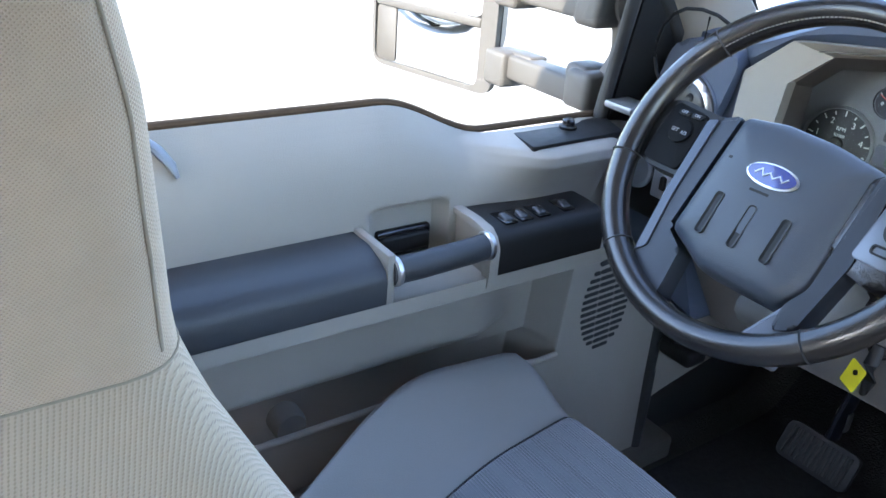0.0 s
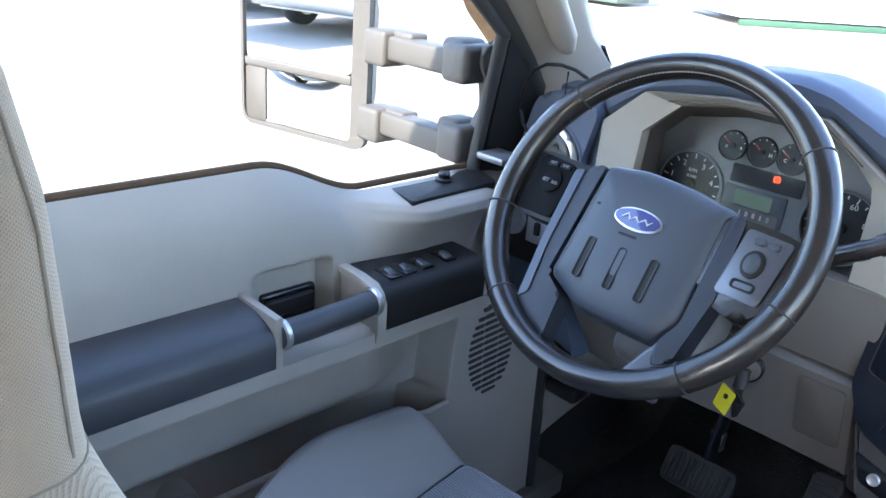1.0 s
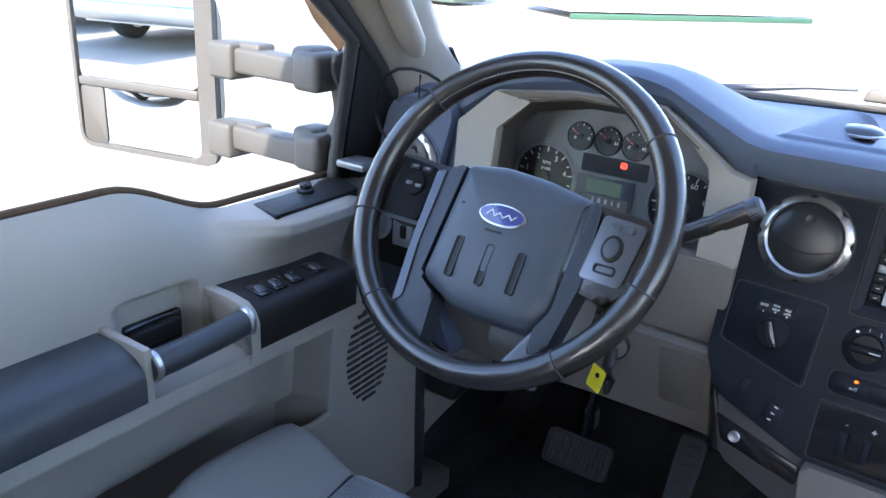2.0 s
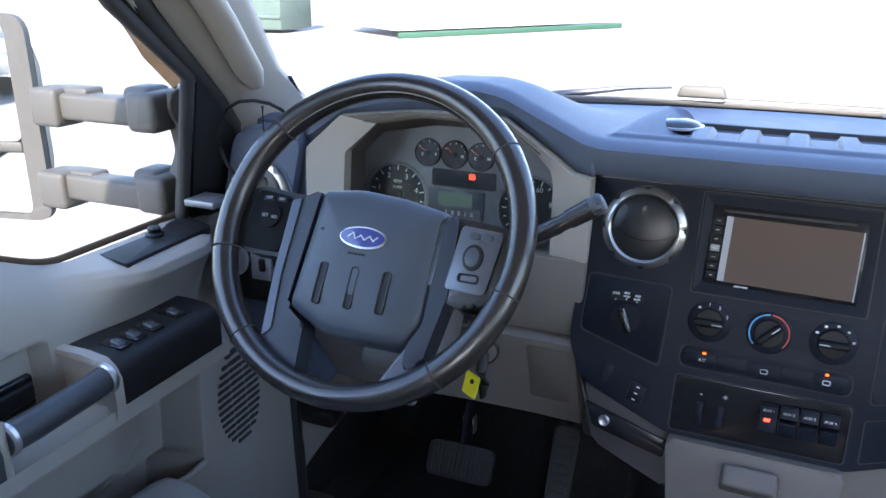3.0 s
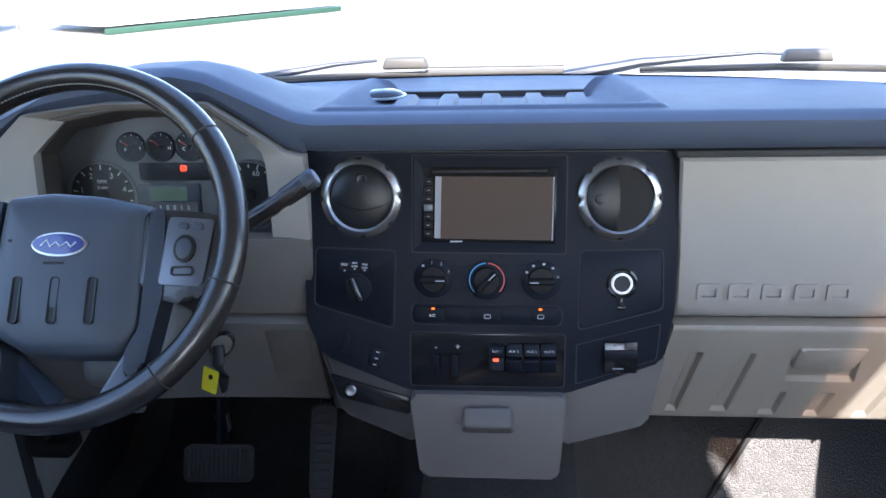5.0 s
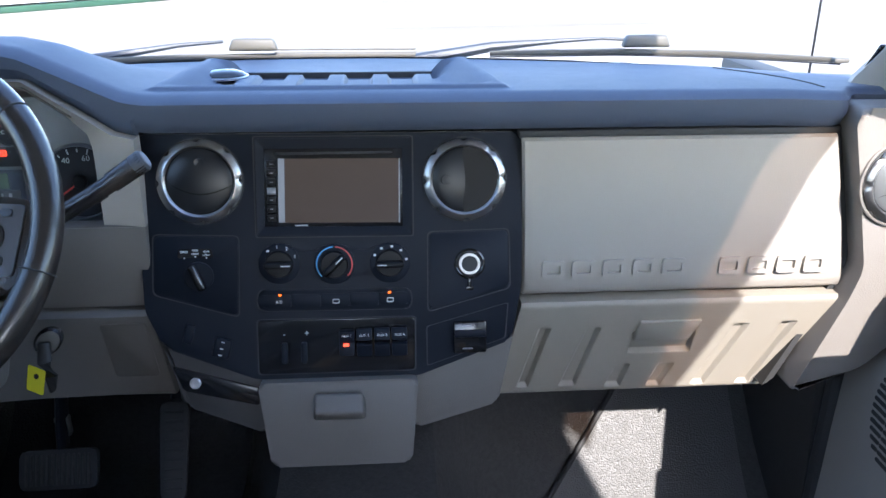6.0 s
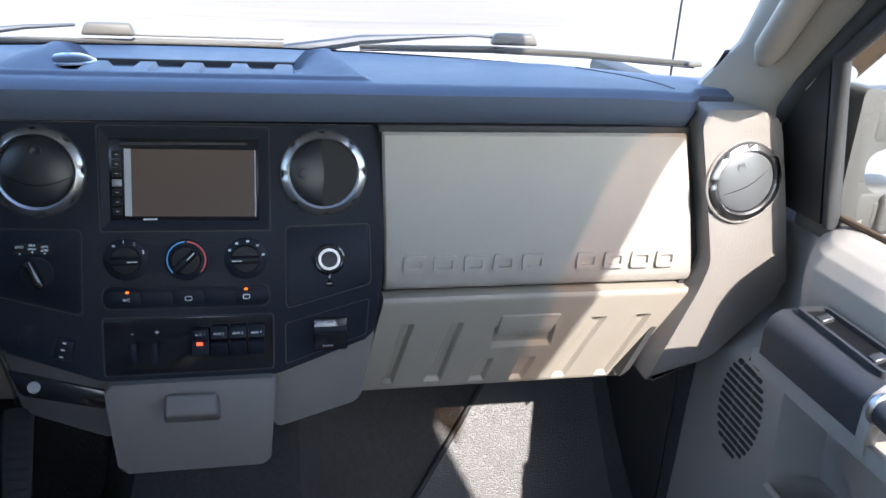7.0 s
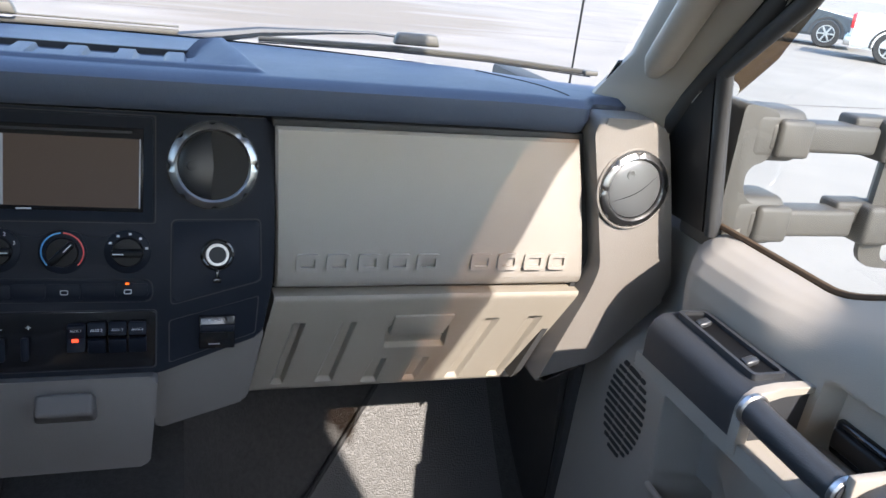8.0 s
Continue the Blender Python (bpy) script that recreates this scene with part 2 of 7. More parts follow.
# Emission also covers a pale green reflection seen on the display.
LCD = lamp_material("lcd_panel", (0.45, 0.75, 0.58), 0.010, (0.03, 0.05, 0.04))
LCD_ODO = lamp_material("odometer_panel", (0.5, 0.6, 0.65), 0.006, (0.03, 0.035, 0.04))
# Brown emission stands in for the cabin reflected in the screen.
SCREEN = lamp_material("screen_reflection_glow", (0.45, 0.30, 0.22), 0.0125, (0.02, 0.016, 0.013))
# A faint added glow gives the silver strip its pale tone.
SCREEN_EDGE = lamp_material("display_edge_strip", (0.65, 0.75, 0.85), 0.030, (0.1, 0.1, 0.1))

# ---- mesh helpers ----
ID = Matrix.Identity(4)


def part(name, bm, mat, parent=None, label="", matrix=None):
    """One mesh object from a bmesh; under a thing or part when parent is given."""
    bmesh.ops.recalc_face_normals(bm, faces=bm.faces)
    for e in bm.edges:
        e.smooth = len(e.link_faces) == 2 and e.calc_face_angle(0) < radians(38)
    for f in bm.faces:
        f.smooth = True
    me = bpy.data.meshes.new(name)
    bm.to_mesh(me)
    bm.free()
    me.materials.append(mat)
    ob = new(name, me)
    if matrix is not None:
        ob.matrix_basis = matrix
    if parent is not None:
        adopt(ob, parent)
    if label:
        ob["label"] = label
    return ob


def adopt(ob, parent):
    ob.parent = parent
    ob.matrix_parent_inverse = world_of(parent).inverted()
    return ob


def world_of(ob):
    if ob.parent:
        return world_of(ob.parent) @ ob.matrix_parent_inverse @ ob.matrix_basis
    return ob.matrix_basis.copy()


def thing(name, at, label, category, group="", kind=""):
    ob = new(name)
    ob.empty_display_size = 0.05
    ob.matrix_basis = Matrix.Translation(at)
    return tagged(ob, label, category, group, kind)


def axes(origin, u, v):
    """A frame whose local x is u, y is v and z stands out of the face."""
    u, v = Vector(u).normalized(), Vector(v).normalized()
    w = u.cross(v)
    m = Matrix((u, v, w)).transposed().to_4x4()
    m.translation = Vector(origin)
    return m


def add_box(bm, c, s, r=0.002, seg=2, M=ID, taper=1.0):
    t = bmesh.new()
    bmesh.ops.create_cube(t, size=1)
    for v in t.verts:
        k = taper if v.co.z > 0 else 1.0
        v.co = Vector((v.co.x * s[0] * k, v.co.y * s[1] * k, v.co.z * s[2]))
    if r > 0:
        bmesh.ops.bevel(t, geom=list(t.edges), offset=min(r, min(s) * 0.45), segments=seg, affect="EDGES", profile=0.5)
    merge(bm, t, M @ Matrix.Translation(c))


def merge(bm, t, M=ID):
    idx = {}
    for v in t.verts:
        idx[v] = bm.verts.new(M @ v.co)
    for f in t.faces:
        try:
            bm.faces.new([idx[v] for v in f.verts])
        except ValueError:
            pass
    t.free()


def add_poly(bm, pts, w0, w1, M=ID, r=0.0, seg=2, top_scale=1.0):
    """A plate from a flat outline, between two heights, with its outer rim rounded by r."""
    t = bmesh.new()
    cx = sum(p[0] for p in pts) / len(pts)
    cy = sum(p[1] for p in pts) / len(pts)
    lo = [t.verts.new((p[0], p[1], w0)) for p in pts]
    hi = [t.verts.new((cx + (p[0] - cx) * top_scale, cy + (p[1] - cy) * top_scale, w1)) for p in pts]
    n = len(pts)
    t.faces.new(lo[::-1])
    top = t.faces.new(hi)
    for i in range(n):
        t.faces.new((lo[i], lo[(i + 1) % n], hi[(i + 1) % n], hi[i]))
    if r > 0:
        bmesh.ops.bevel(t, geom=list(top.edges), offset=r, segments=seg, affect="EDGES", profile=0.5)
    merge(bm, t, M)


def rounded(pts, r, n=5):
    """The outline with each corner turned into an arc."""
    out = []
    k = len(pts)
    for i in range(k):
        p, a, b = Vector(pts[i]).to_2d(), Vector(pts[i - 1]).to_2d(), Vector(pts[(i + 1) % k]).to_2d()
        da, db = (a - p), (b - p)
        d = min(r, da.length * 0.45, db.length * 0.45)
        q0, q1 = p + da.normalized() * d, p + db.normalized() * d
        for j in range(n + 1):
            t = j / n
            out.append(tuple((1 - t) ** 2 * q0 + 2 * t * (1 - t) * p + t * t * q1))
    return out


def rect(x0, y0, x1, y1):
    return [(x0, y0), (x1, y0), (x1, y1), (x0, y1)]


def add_ring(bm, outer, inner, w0, w1, M=ID, w_in=None):
    """A frame between two outlines of equal count."""
    n = len(outer)
    wi = w1 if w_in is None else w_in
    L = [[bm.verts.new(M @ Vector((p[0], p[1], w))) for p in o] for o, w in ((outer, w0), (outer, w1), (inner, wi), (inner, w0))]
    for a, b in ((0, 1), (1, 2), (2, 3), (3, 0)):
        for i in range(n):
            j = (i + 1) % n
            bm.faces.new((L[a][i], L[a][j], L[b][j], L[b][i]))


def lathe(bm, prof, M=ID, n=40, arc=(0, 1), ring=False):
    """Turn a profile of (radius, height) round the local z axis."""
    full = arc == (0, 1)
    cols = []
    m = n if full else n + 1
    for i in range(m):
        a = 2 * math.pi * (arc[0] + (arc[1] - arc[0]) * i / n)
        cols.append([bm.verts.new(M @ Vector((r * math.cos(a), r * math.sin(a), z))) for r, z in prof])
    for i in range(m if full else m - 1):
        j = (i + 1) % m
        for k in range(len(prof) - 1):
            bm.faces.new((cols[i][k], cols[j][k], cols[j][k + 1], cols[i][k + 1]))
        if ring:
            bm.faces.new((cols[i][-1], cols[j][-1], cols[j][0], cols[i][0]))
    if full and not ring:
        if prof[0][0] > 1e-6:
            bm.faces.new([c[0] for c in cols][::-1])
        if prof[-1][0] > 1e-6:
            bm.faces.new([c[-1] for c in cols])


def disc(bm, r, h, M=ID, n=32, bev=0.0):
    prof = [(r, 0), (r, h - bev), (r - bev, h)] if bev else [(r, 0), (r, h)]
    lathe(bm, prof, M, n)


def sweep(bm, pts, r, n=10, closed=False, M=ID, flat=1.0, up=(0, 0, 1)):
    """A tube along points; r may be one radius or one for each point."""
    P = [Vector(p) for p in pts]
    k = len(P)
    rs = r if isinstance(r, (list, tuple)) else [r] * k
    rings = []
    ref = Vector(up)
    for i in range(k):
        a = P[i - 1] if (i > 0 or closed) else P[i]
        b = P[(i + 1) % k] if (i < k - 1 or closed) else P[i]
        d = (b - a).normalized()
        s = d.cross(ref)
        if s.length < 1e-4:
            s = d.cross(Vector((1, 0, 0)))
        s.normalize()
        q = s.cross(d)
        rings.append([bm.verts.new(M @ (P[i] + rs[i] * (math.cos(t) * s + math.sin(t) * flat * q)))
                      for t in (2 * math.pi * j / n for j in range(n))])
    for i in range(k if closed else k - 1):
        a, b = rings[i], rings[(i + 1) % k]
        for j in range(n):
            bm.faces.new((a[j], a[(j + 1) % n], b[(j + 1) % n], b[j]))
    if not closed:
        bm.faces.new(rings[0][::-1])
        bm.faces.new(rings[-1])


def surface(bm, f, us, vs, thick=0.0):
    """A sheet f(u, v), with a second sheet behind it when thick (an offset vector or a function) is given."""
    V = [[bm.verts.new(Vector(f(u, v))) for v in vs] for u in us]
    nu, nv = len(us), len(vs)
    for i in range(nu - 1):
        for j in range(nv - 1):
            bm.faces.new((V[i][j], V[i + 1][j], V[i + 1][j + 1], V[i][j + 1]))
    if thick:
        o = Vector(thick)
        W = [[bm.verts.new(V[i][j].co + o) for j in range(nv)] for i in range(nu)]
        for i in range(nu - 1):
            for j in range(nv - 1):
                bm.faces.new((W[i][j], W[i][j + 1], W[i + 1][j + 1], W[i + 1][j]))
        rim = [(i, 0) for i in range(nu)] + [(nu - 1, j) for j in range(1, nv)] + \
              [(i, nv - 1) for i in range(nu - 2, -1, -1)] + [(0, j) for j in range(nv - 2, 0, -1)]
        for (a, b), (c, d) in zip(rim, rim[1:] + rim[:1]):
            bm.faces.new((V[a][b], V[c][d], W[c][d], W[a][b]))


def steps(a, b, n):
    return [a + (b - a) * i / (n - 1) for i in range(n)]


def smooth01(t):
    t = max(0.0, min(1.0, t))
    return t * t * (3 - 2 * t)


def curve_at(pts, x):
    """Piecewise smooth height along sorted (x, value) pairs."""
    if x <= pts[0][0]:
        return pts[0][1]
    for (a, fa), (b, fb) in zip(pts, pts[1:]):
        if x <= b:
            return fa + (fb - fa) * (x - a) / (b - a)
    return pts[-1][1]


def words(text, size, mat, parent, M, depth=0.0004, name="lettering"):
    """Flat raised writing in the built-in font, centred on M's origin."""
    c = bpy.data.curves.new("lettering", "FONT")
    c.body, c.size, c.extrude = text, size, depth
    c.align_x, c.align_y = "CENTER", "CENTER"
    c.resolution_u = 2
    tmp = new("lettering", c)
    me = bpy.data.meshes.new_from_object(tmp.evaluated_get(bpy.context.evaluated_depsgraph_get()))
    bpy.data.objects.remove(tmp)
    bpy.data.curves.remove(c)
    me.transform(M)
    me.name = name
    me.materials.clear()
    me.materials.append(mat)
    ob = new(name, me)
    return adopt(ob, parent)


def lid(bm, pts, w, M):
    bm.faces.new([bm.verts.new(M @ Vector((p[0], p[1], w))) for p in pts])


def ellipse(cx, cy, a, b, n=40):
    return [(cx + a * math.cos(2 * math.pi * i / n), cy + b * math.sin(2 * math.pi * i / n)) for i in range(n)]


# ---- ground and cab shell ----
GROUND = -0.70


def build_ground():
    bm = bmesh.new()
    add_box(bm, (0, 0, GROUND - 0.05), (900, 900, 0.1), r=0)
    tagged(part("ground", bm, CONCRETE), "sunlit pale concrete parking lot", "ground", kind="structure")
    # joints and cracks of the slab
    j = tagged(new("slab_joint"), "dark joint lines in the concrete lot", "joint", kind="structure")
    for a, b, w in (((-9, 14.5), (12, 17.5), 0.03), ((-14, 11.0), (3, 12.5), 0.025), ((5, 9), (30, 12), 0.03),
                    ((-6, 24), (30, 27), 0.04)):
        bm = bmesh.new()
        p = [Vector((a[0] + (b[0] - a[0]) * i / 12 + random.uniform(-.05, .05), a[1] + (b[1] - a[1]) * i / 12 + random.uniform(-.06, .06), GROUND + 0.004)) for i in range(13)]
        n = Vector((-(b[1] - a[1]), b[0] - a[0], 0)).normalized() * w
        for q, r in zip(p, p[1:]):
            bm.faces.new([bm.verts.new(q - n), bm.verts.new(r - n), bm.verts.new(r + n), bm.verts.new(q + n)])
        part("joint", bm, JOINT_DIRT, j)


build_ground()


def sill(y):
    """Height of the door's upper edge along the car."""
    return 0.712 + 0.054 * smooth01((-0.335 - y) / 0.17)


# floor with tunnel
def floor_height(x, y):
    right = 0.20 + 0.32 * smooth01((y - 0.05) / 0.45)
    left = 0.17 + 0.06 * smooth01((y - 0.05) / 0.45)
    half = right if x > 0 else left
    h = 0.19 + 0.06 * smooth01((y + 0.3) / 0.8)
    toe = 0.32 * smooth01((y - 0.38) / 0.35)
    side = smooth01((x - 0.05) / 0.25)
    toe += side * (0.42 * smooth01((y + 0.02) / 0.54) - toe)
    return 0.03 + max(h * (1 - smooth01((abs(x) / half - 0.62) / 0.42)), 0) + toe


bm = bmesh.new()
surface(bm, lambda x, y: (x, y, floor_height(x, y)), steps(-0.86, 0.86, 70), steps(-2.1, 0.72, 70), thick=(0, 0, -0.06))
tagged(part("floor", bm, TUNNEL), "dark vinyl cab floor with a raised transmission tunnel", "floor", kind="structure")

bm = bmesh.new()
surface(bm, lambda x, y: (x, y, floor_height(x, y) + 0.012), steps(-0.72, -0.22, 30), steps(-0.35, 0.62, 36), thick=(0, 0, -0.010))
tagged(part("floor_mat", bm, CARPET), "black carpet mat in the driver footwell", "floor mat", "floor mats")
bm = bmesh.new()


def mat_edge(y):
    return 0.24 + 0.34 * smooth01((y + 0.04) / 0.46)


def mat_right(u, y):
    x0 = mat_edge(y)
    x = x0 + (0.70 - x0) * u
    return (x, y, floor_height(x, y) + 0.012)


surface(bm, mat_right, steps(0, 1, 24), steps(-0.35, 0.62, 40), thick=(0, 0, -0.010))
right_mat = tagged(part("floor_mat", bm, MAT_RUBBER), "grey grained vinyl mat in the passenger footwell", "floor mat", "floor mats")
bm = bmesh.new()
sweep(bm, [(mat_edge(y), y, floor_height(mat_edge(y), y) + 0.012) for y in steps(-0.30, 0.60, 40)], 0.005, n=8)
part("bound_edge", bm, RUBBER, right_mat, "black bound edge")

bm = bmesh.new()
add_box(bm, (0, 0.74, 0.32), (1.72, 0.04, 0.70), r=0.01)
tagged(part("wall_front", bm, CARPET), "dark padded firewall under the dashboard", "wall", kind="structure")
bm = bmesh.new()
add_box(bm, (0, -1.21, 1.415), (1.46, 1.84, 0.03), r=0.01)
tagged(part("ceiling", bm, HEADLINER), "pale cloth headliner under the cab roof", "ceiling", kind="structure")
bm = bmesh.new()
add_box(bm, (0, -1.20, 1.455), (1.50, 1.90, 0.03), r=0.012)
tagged(part("roof", bm, PAINT), "painted sheet metal cab roof", "roof", kind="structure")
rear = tagged(new("wall_rear"), "plain rear wall of the cab below and beside its window", "wall", kind="structure")
for nm, c, s in (("lower_wall", (0, -2.12, 0.40), (1.72, 0.05, 0.80)), ("upper_wall", (0, -2.12, 1.30), (1.50, 0.05, 0.26)),
                 ("side_wall", (-0.72, -2.12, 0.985), (0.16, 0.05, 0.37)), ("side_wall", (0.72, -2.12, 0.985), (0.16, 0.05, 0.37))):
    bm = bmesh.new()
    add_box(bm, c, s, r=0.006)
    part(nm, bm, STONE, rear)

for S, side in ((-1, "left"), (1, "right")):
    w = tagged(new("wall_%s" % side), "plain stone-grey rear side wall of the cab", "wall", kind="structure")
    bm = bmesh.new()
    add_box(bm, (S * 0.84, -1.66, 0.40), (0.06, 0.92, 0.74), r=0.01)
    part("lower_panel", bm, STONE, w)
    bm = bmesh.new()
    sweep(bm, [(S * 0.83, -1.19, 0.70), (S * 0.80, -1.20, 0.95), (S * 0.715, -1.21, 1.41)], 0.045, n=10)
    part("middle_pillar", bm, STONE, w)
    bm = bmesh.new()
    sweep(bm, [(S * 0.83, -2.08, 0.70), (S * 0.80, -2.08, 0.95), (S * 0.715, -2.08, 1.41)], 0.05, n=10)
    part("rear_pillar", bm, STONE, w)
    bm = bmesh.new()
    sweep(bm, [(S * 0.70, -0.36, 1.39), (S * 0.715, -1.2, 1.395), (S * 0.715, -2.1, 1.39)], 0.05, n=10)
    part("roof_rail", bm, HEADLINER, w)
    bm = bmesh.new()
    add_box(bm, (S * 0.84, 0.40, 0.38), (0.06, 0.66, 0.84), r=0.01)
    part("kick_structure", bm, RUBBER, w)
    bm = bmesh.new()
    bm.faces.new([bm.verts.new((S * x, y, z)) for x, y, z in ((0.835, -1.20, 0.76), (0.72, -1.22, 1.40), (0.72, -2.10, 1.40), (0.835, -2.10, 0.76))])
    part("rear_side_glass", bm, PRIVACY, w, "dark privacy glass")
    # sill plate under the door
    bm = bmesh.new()
    add_box(bm, (S * 0.80, -0.5, 0.03), (0.12, 1.25, 0.09), r=0.012)
    part("door_sill", bm, STONE_SHADED, w)

    # windscreen pillar with its trim and grab handle
    p = thing("pillar_trim", (S * 0.77, 0.0, 0.84), "stone-grey plastic windscreen pillar trim with a grab handle", "pillar trim", "pillar trims", "structure")
    rows_a = [(0.700, 0.085, 0.800), (0.731, 0.075, 0.862), (0.738, 0.005, 0.925), (0.728, -0.065, 1.015), (0.680, -0.36, 1.41)]
    rows_b = [(0.812, -0.015, 0.785), (0.802, -0.020, 0.842), (0.785, -0.10, 0.925), (0.765, -0.205, 1.02), (0.705, -0.55, 1.41)]
    bm = bmesh.new()
    rings = []
    for a, b in zip(rows_a, rows_b):
        a, b = Vector(a), Vector(b)
        o = Vector((0.055, 0.065, 0.0))
        mid = (a + b) / 2 + Vector((-0.012, -0.008, 0.0))
        q = [a + Vector((0.0, 0.012, 0)), a + Vector((-0.006, -0.006, 0)), a * 0.75 + mid * 0.25 + Vector((-.006, -.004, 0)), mid, mid * 0.25 + b * 0.75 + Vector((-.004, -.004, 0)), b, b + Vector((.02, .03, 0)), (a + b) / 2 + o, a + Vector((.035, .03, 0))]
        rings.append([bm.verts.new((S * v.x, v.y, v.z)) for v in q])
    for r0, r1 in zip(rings, rings[1:]):
        for i in range(len(r0)):
            j = (i + 1) % len(r0)
            bm.faces.new((r0[i], r0[j], r1[j], r1[i]))
    bm.faces.new(rings[0])
    bm.faces.new(rings[-1])
    bmesh.ops.subdivide_edges(bm, edges=list(bm.edges), cuts=1, smooth=0.3)
    part("trim", bm, STONE, p)
    bm = bmesh.new()
    sweep(bm, [(S * 0.748, -0.035, 0.905), (S * 0.738, -0.060, 0.925), (S * 0.725, -0.135, 1.005), (S * 0.70, -0.28, 1.14), (S * 0.698, -0.34, 1.20)],
          [0.012, 0.021, 0.023, 0.023, 0.014], n=14, flat=0.75)
    part("grab_handle", bm, STONE, p, "paler grab handle")
    bm = bmesh.new()
    add_box(bm, (0, 0, 0), (0.014, 0.008, 0.05), r=0.006, seg=3, M=Matrix.Translation((S * 0.735, 0.045, 0.89)) @ pose(0, 0, 0, 38, 0, 0))
    part("clip", bm, BLACK_GLOSS, p, "small black oval clip")
    # rubber seal between pillar and door frame
    bm = bmesh.new()
    sweep(bm, [(S * 0.825, 0.02, 0.70), (S * 0.815, 0.015, 0.80), (S * 0.80, -0.06, 0.885), (S * 0.778, -0.205, 1.005), (S * 0.715, -0.60, 1.41)], 0.014, n=10)
    part("door_seal", bm, RUBBER, p, "black rubber door seal")
    bm = bmesh.new()
    sweep(bm, [(S * 0.812, -0.035, 0.845), (S * 0.795, -0.085, 0.895), (S * 0.772, -0.232, 1.022), (S * 0.735, -0.42, 1.19), (S * 0.722, -0.58, 1.30)], 0.006, n=8)
    part("painted_flange", bm, PAINT, p, "pale painted door opening flange")
    bm = bmesh.new()
    add_box(bm, (S * 0.815, 0.085, 0.775), (0.07, 0.10, 0.18), r=0.01)
    part("corner_filler", bm, RUBBER, p)

# ---- windscreen, bonnet, wipers ----


def screen_y(x):
    return 0.45 - 0.26 * (x / 0.80) ** 2


def screen_point(u, v):
    x = u * (0.80 - 0.12 * v)
    y0, y1 = screen_y(u * 0.80), -0.27 - 0.08 * u * u
    return (x, y0 + (y1 - y0) * v, 0.832 + (1.41 - 0.832) * v)


ws = thing("windscreen", (0, 0.45, 0.83), "raked clear laminated windscreen with a dark lower border", "windscreen", kind="structure")
bm = bmesh.new()
surface(bm, screen_point, steps(-1, 1, 40), steps(0, 1, 20))
pane = part("pane", bm, CLEAR, ws)
pane.visible_shadow = False
bm = bmesh.new()
surface(bm, lambda u, v: Vector(screen_point(u, v)) + Vector((0, 0.003, 0.004)), steps(-1, 1, 40), steps(-0.03, 0.012, 3))
part("border", bm, RUBBER, ws, "black ceramic border")
bm = bmesh.new()
add_box(bm, (0, -0.30, 1.405), (1.38, 0.10, 0.05), r=0.012)
part("header_rail", bm, HEADLINER, ws)

hood = thing("bonnet", (0, 1.1, 0.70), "pale metallic painted truck bonnet in the sun", "bonnet")
bm = bmesh.new()


def hood_point(x, y):
    t = (y - 0.56) / 1.15
    crown = 0.035 * (1 - (x / 0.86) ** 2) + 0.02 * smooth01((0.40 - abs(x)) / 0.08)
    return (x * (1 - 0.05 * t), y, 0.745 - 0.09 * t - 0.05 * t ** 4 + crown - 0.02 * smooth01((abs(x) - .7) / .16))


surface(bm, hood_point, steps(-0.86, 0.86, 60), steps(0.58, 1.72, 24), thick=(0, 0, -0.03))
part("panel", bm, PAINT, hood)
bm = bmesh.new()
add_box(bm, (0, 1.70, 0.25), (1.80, 0.12, 0.80), r=0.03)
part("grille_panel", bm, PAINT, hood)
for S in (-1, 1):
    bm = bmesh.new()
    add_box(bm, (S * 0.94, 1.0, 0.25), (0.14, 1.45, 0.80), r=0.04)
    part("wing", bm, PAINT, hood)

cowl = thing("cowl", (0, 0.52, 0.78), "weathered grey plastic cowl grille below the windscreen", "cowl")
bm = bmesh.new()
surface(bm, lambda x, v: (x, screen_y(x) + 0.015 + v * (0.60 - screen_y(x)), 0.805 - 0.03 * v - 0.03 * (x / .8) ** 2), steps(-0.84, 0.84, 40), steps(0, 1, 6), thick=(0, 0, -0.02))
part("panel", bm, COWL, cowl)
for k in range(40):
    x = -0.78 + 0.04 * k
    bm = bmesh.new()
    y = screen_y(x)
    add_box(bm, (x, (y + 0.10 + 0.56) / 2, 0.800 - 0.03 * (x / .8) ** 2), (0.006, 0.40 * (0.60 - y) + 0.02, 0.012), r=0.002, seg=1)
    part("rib", bm, COWL, cowl)

for k in range(5):
    bm = bmesh.new()
    sweep(bm, [(x, 0.488 + 0.006 * k, 0.826 + 0.0055 * k) for x in steps(-0.13, 0.13, 6)], 0.0020, n=6)
    part("slat", bm, COWL, cowl)

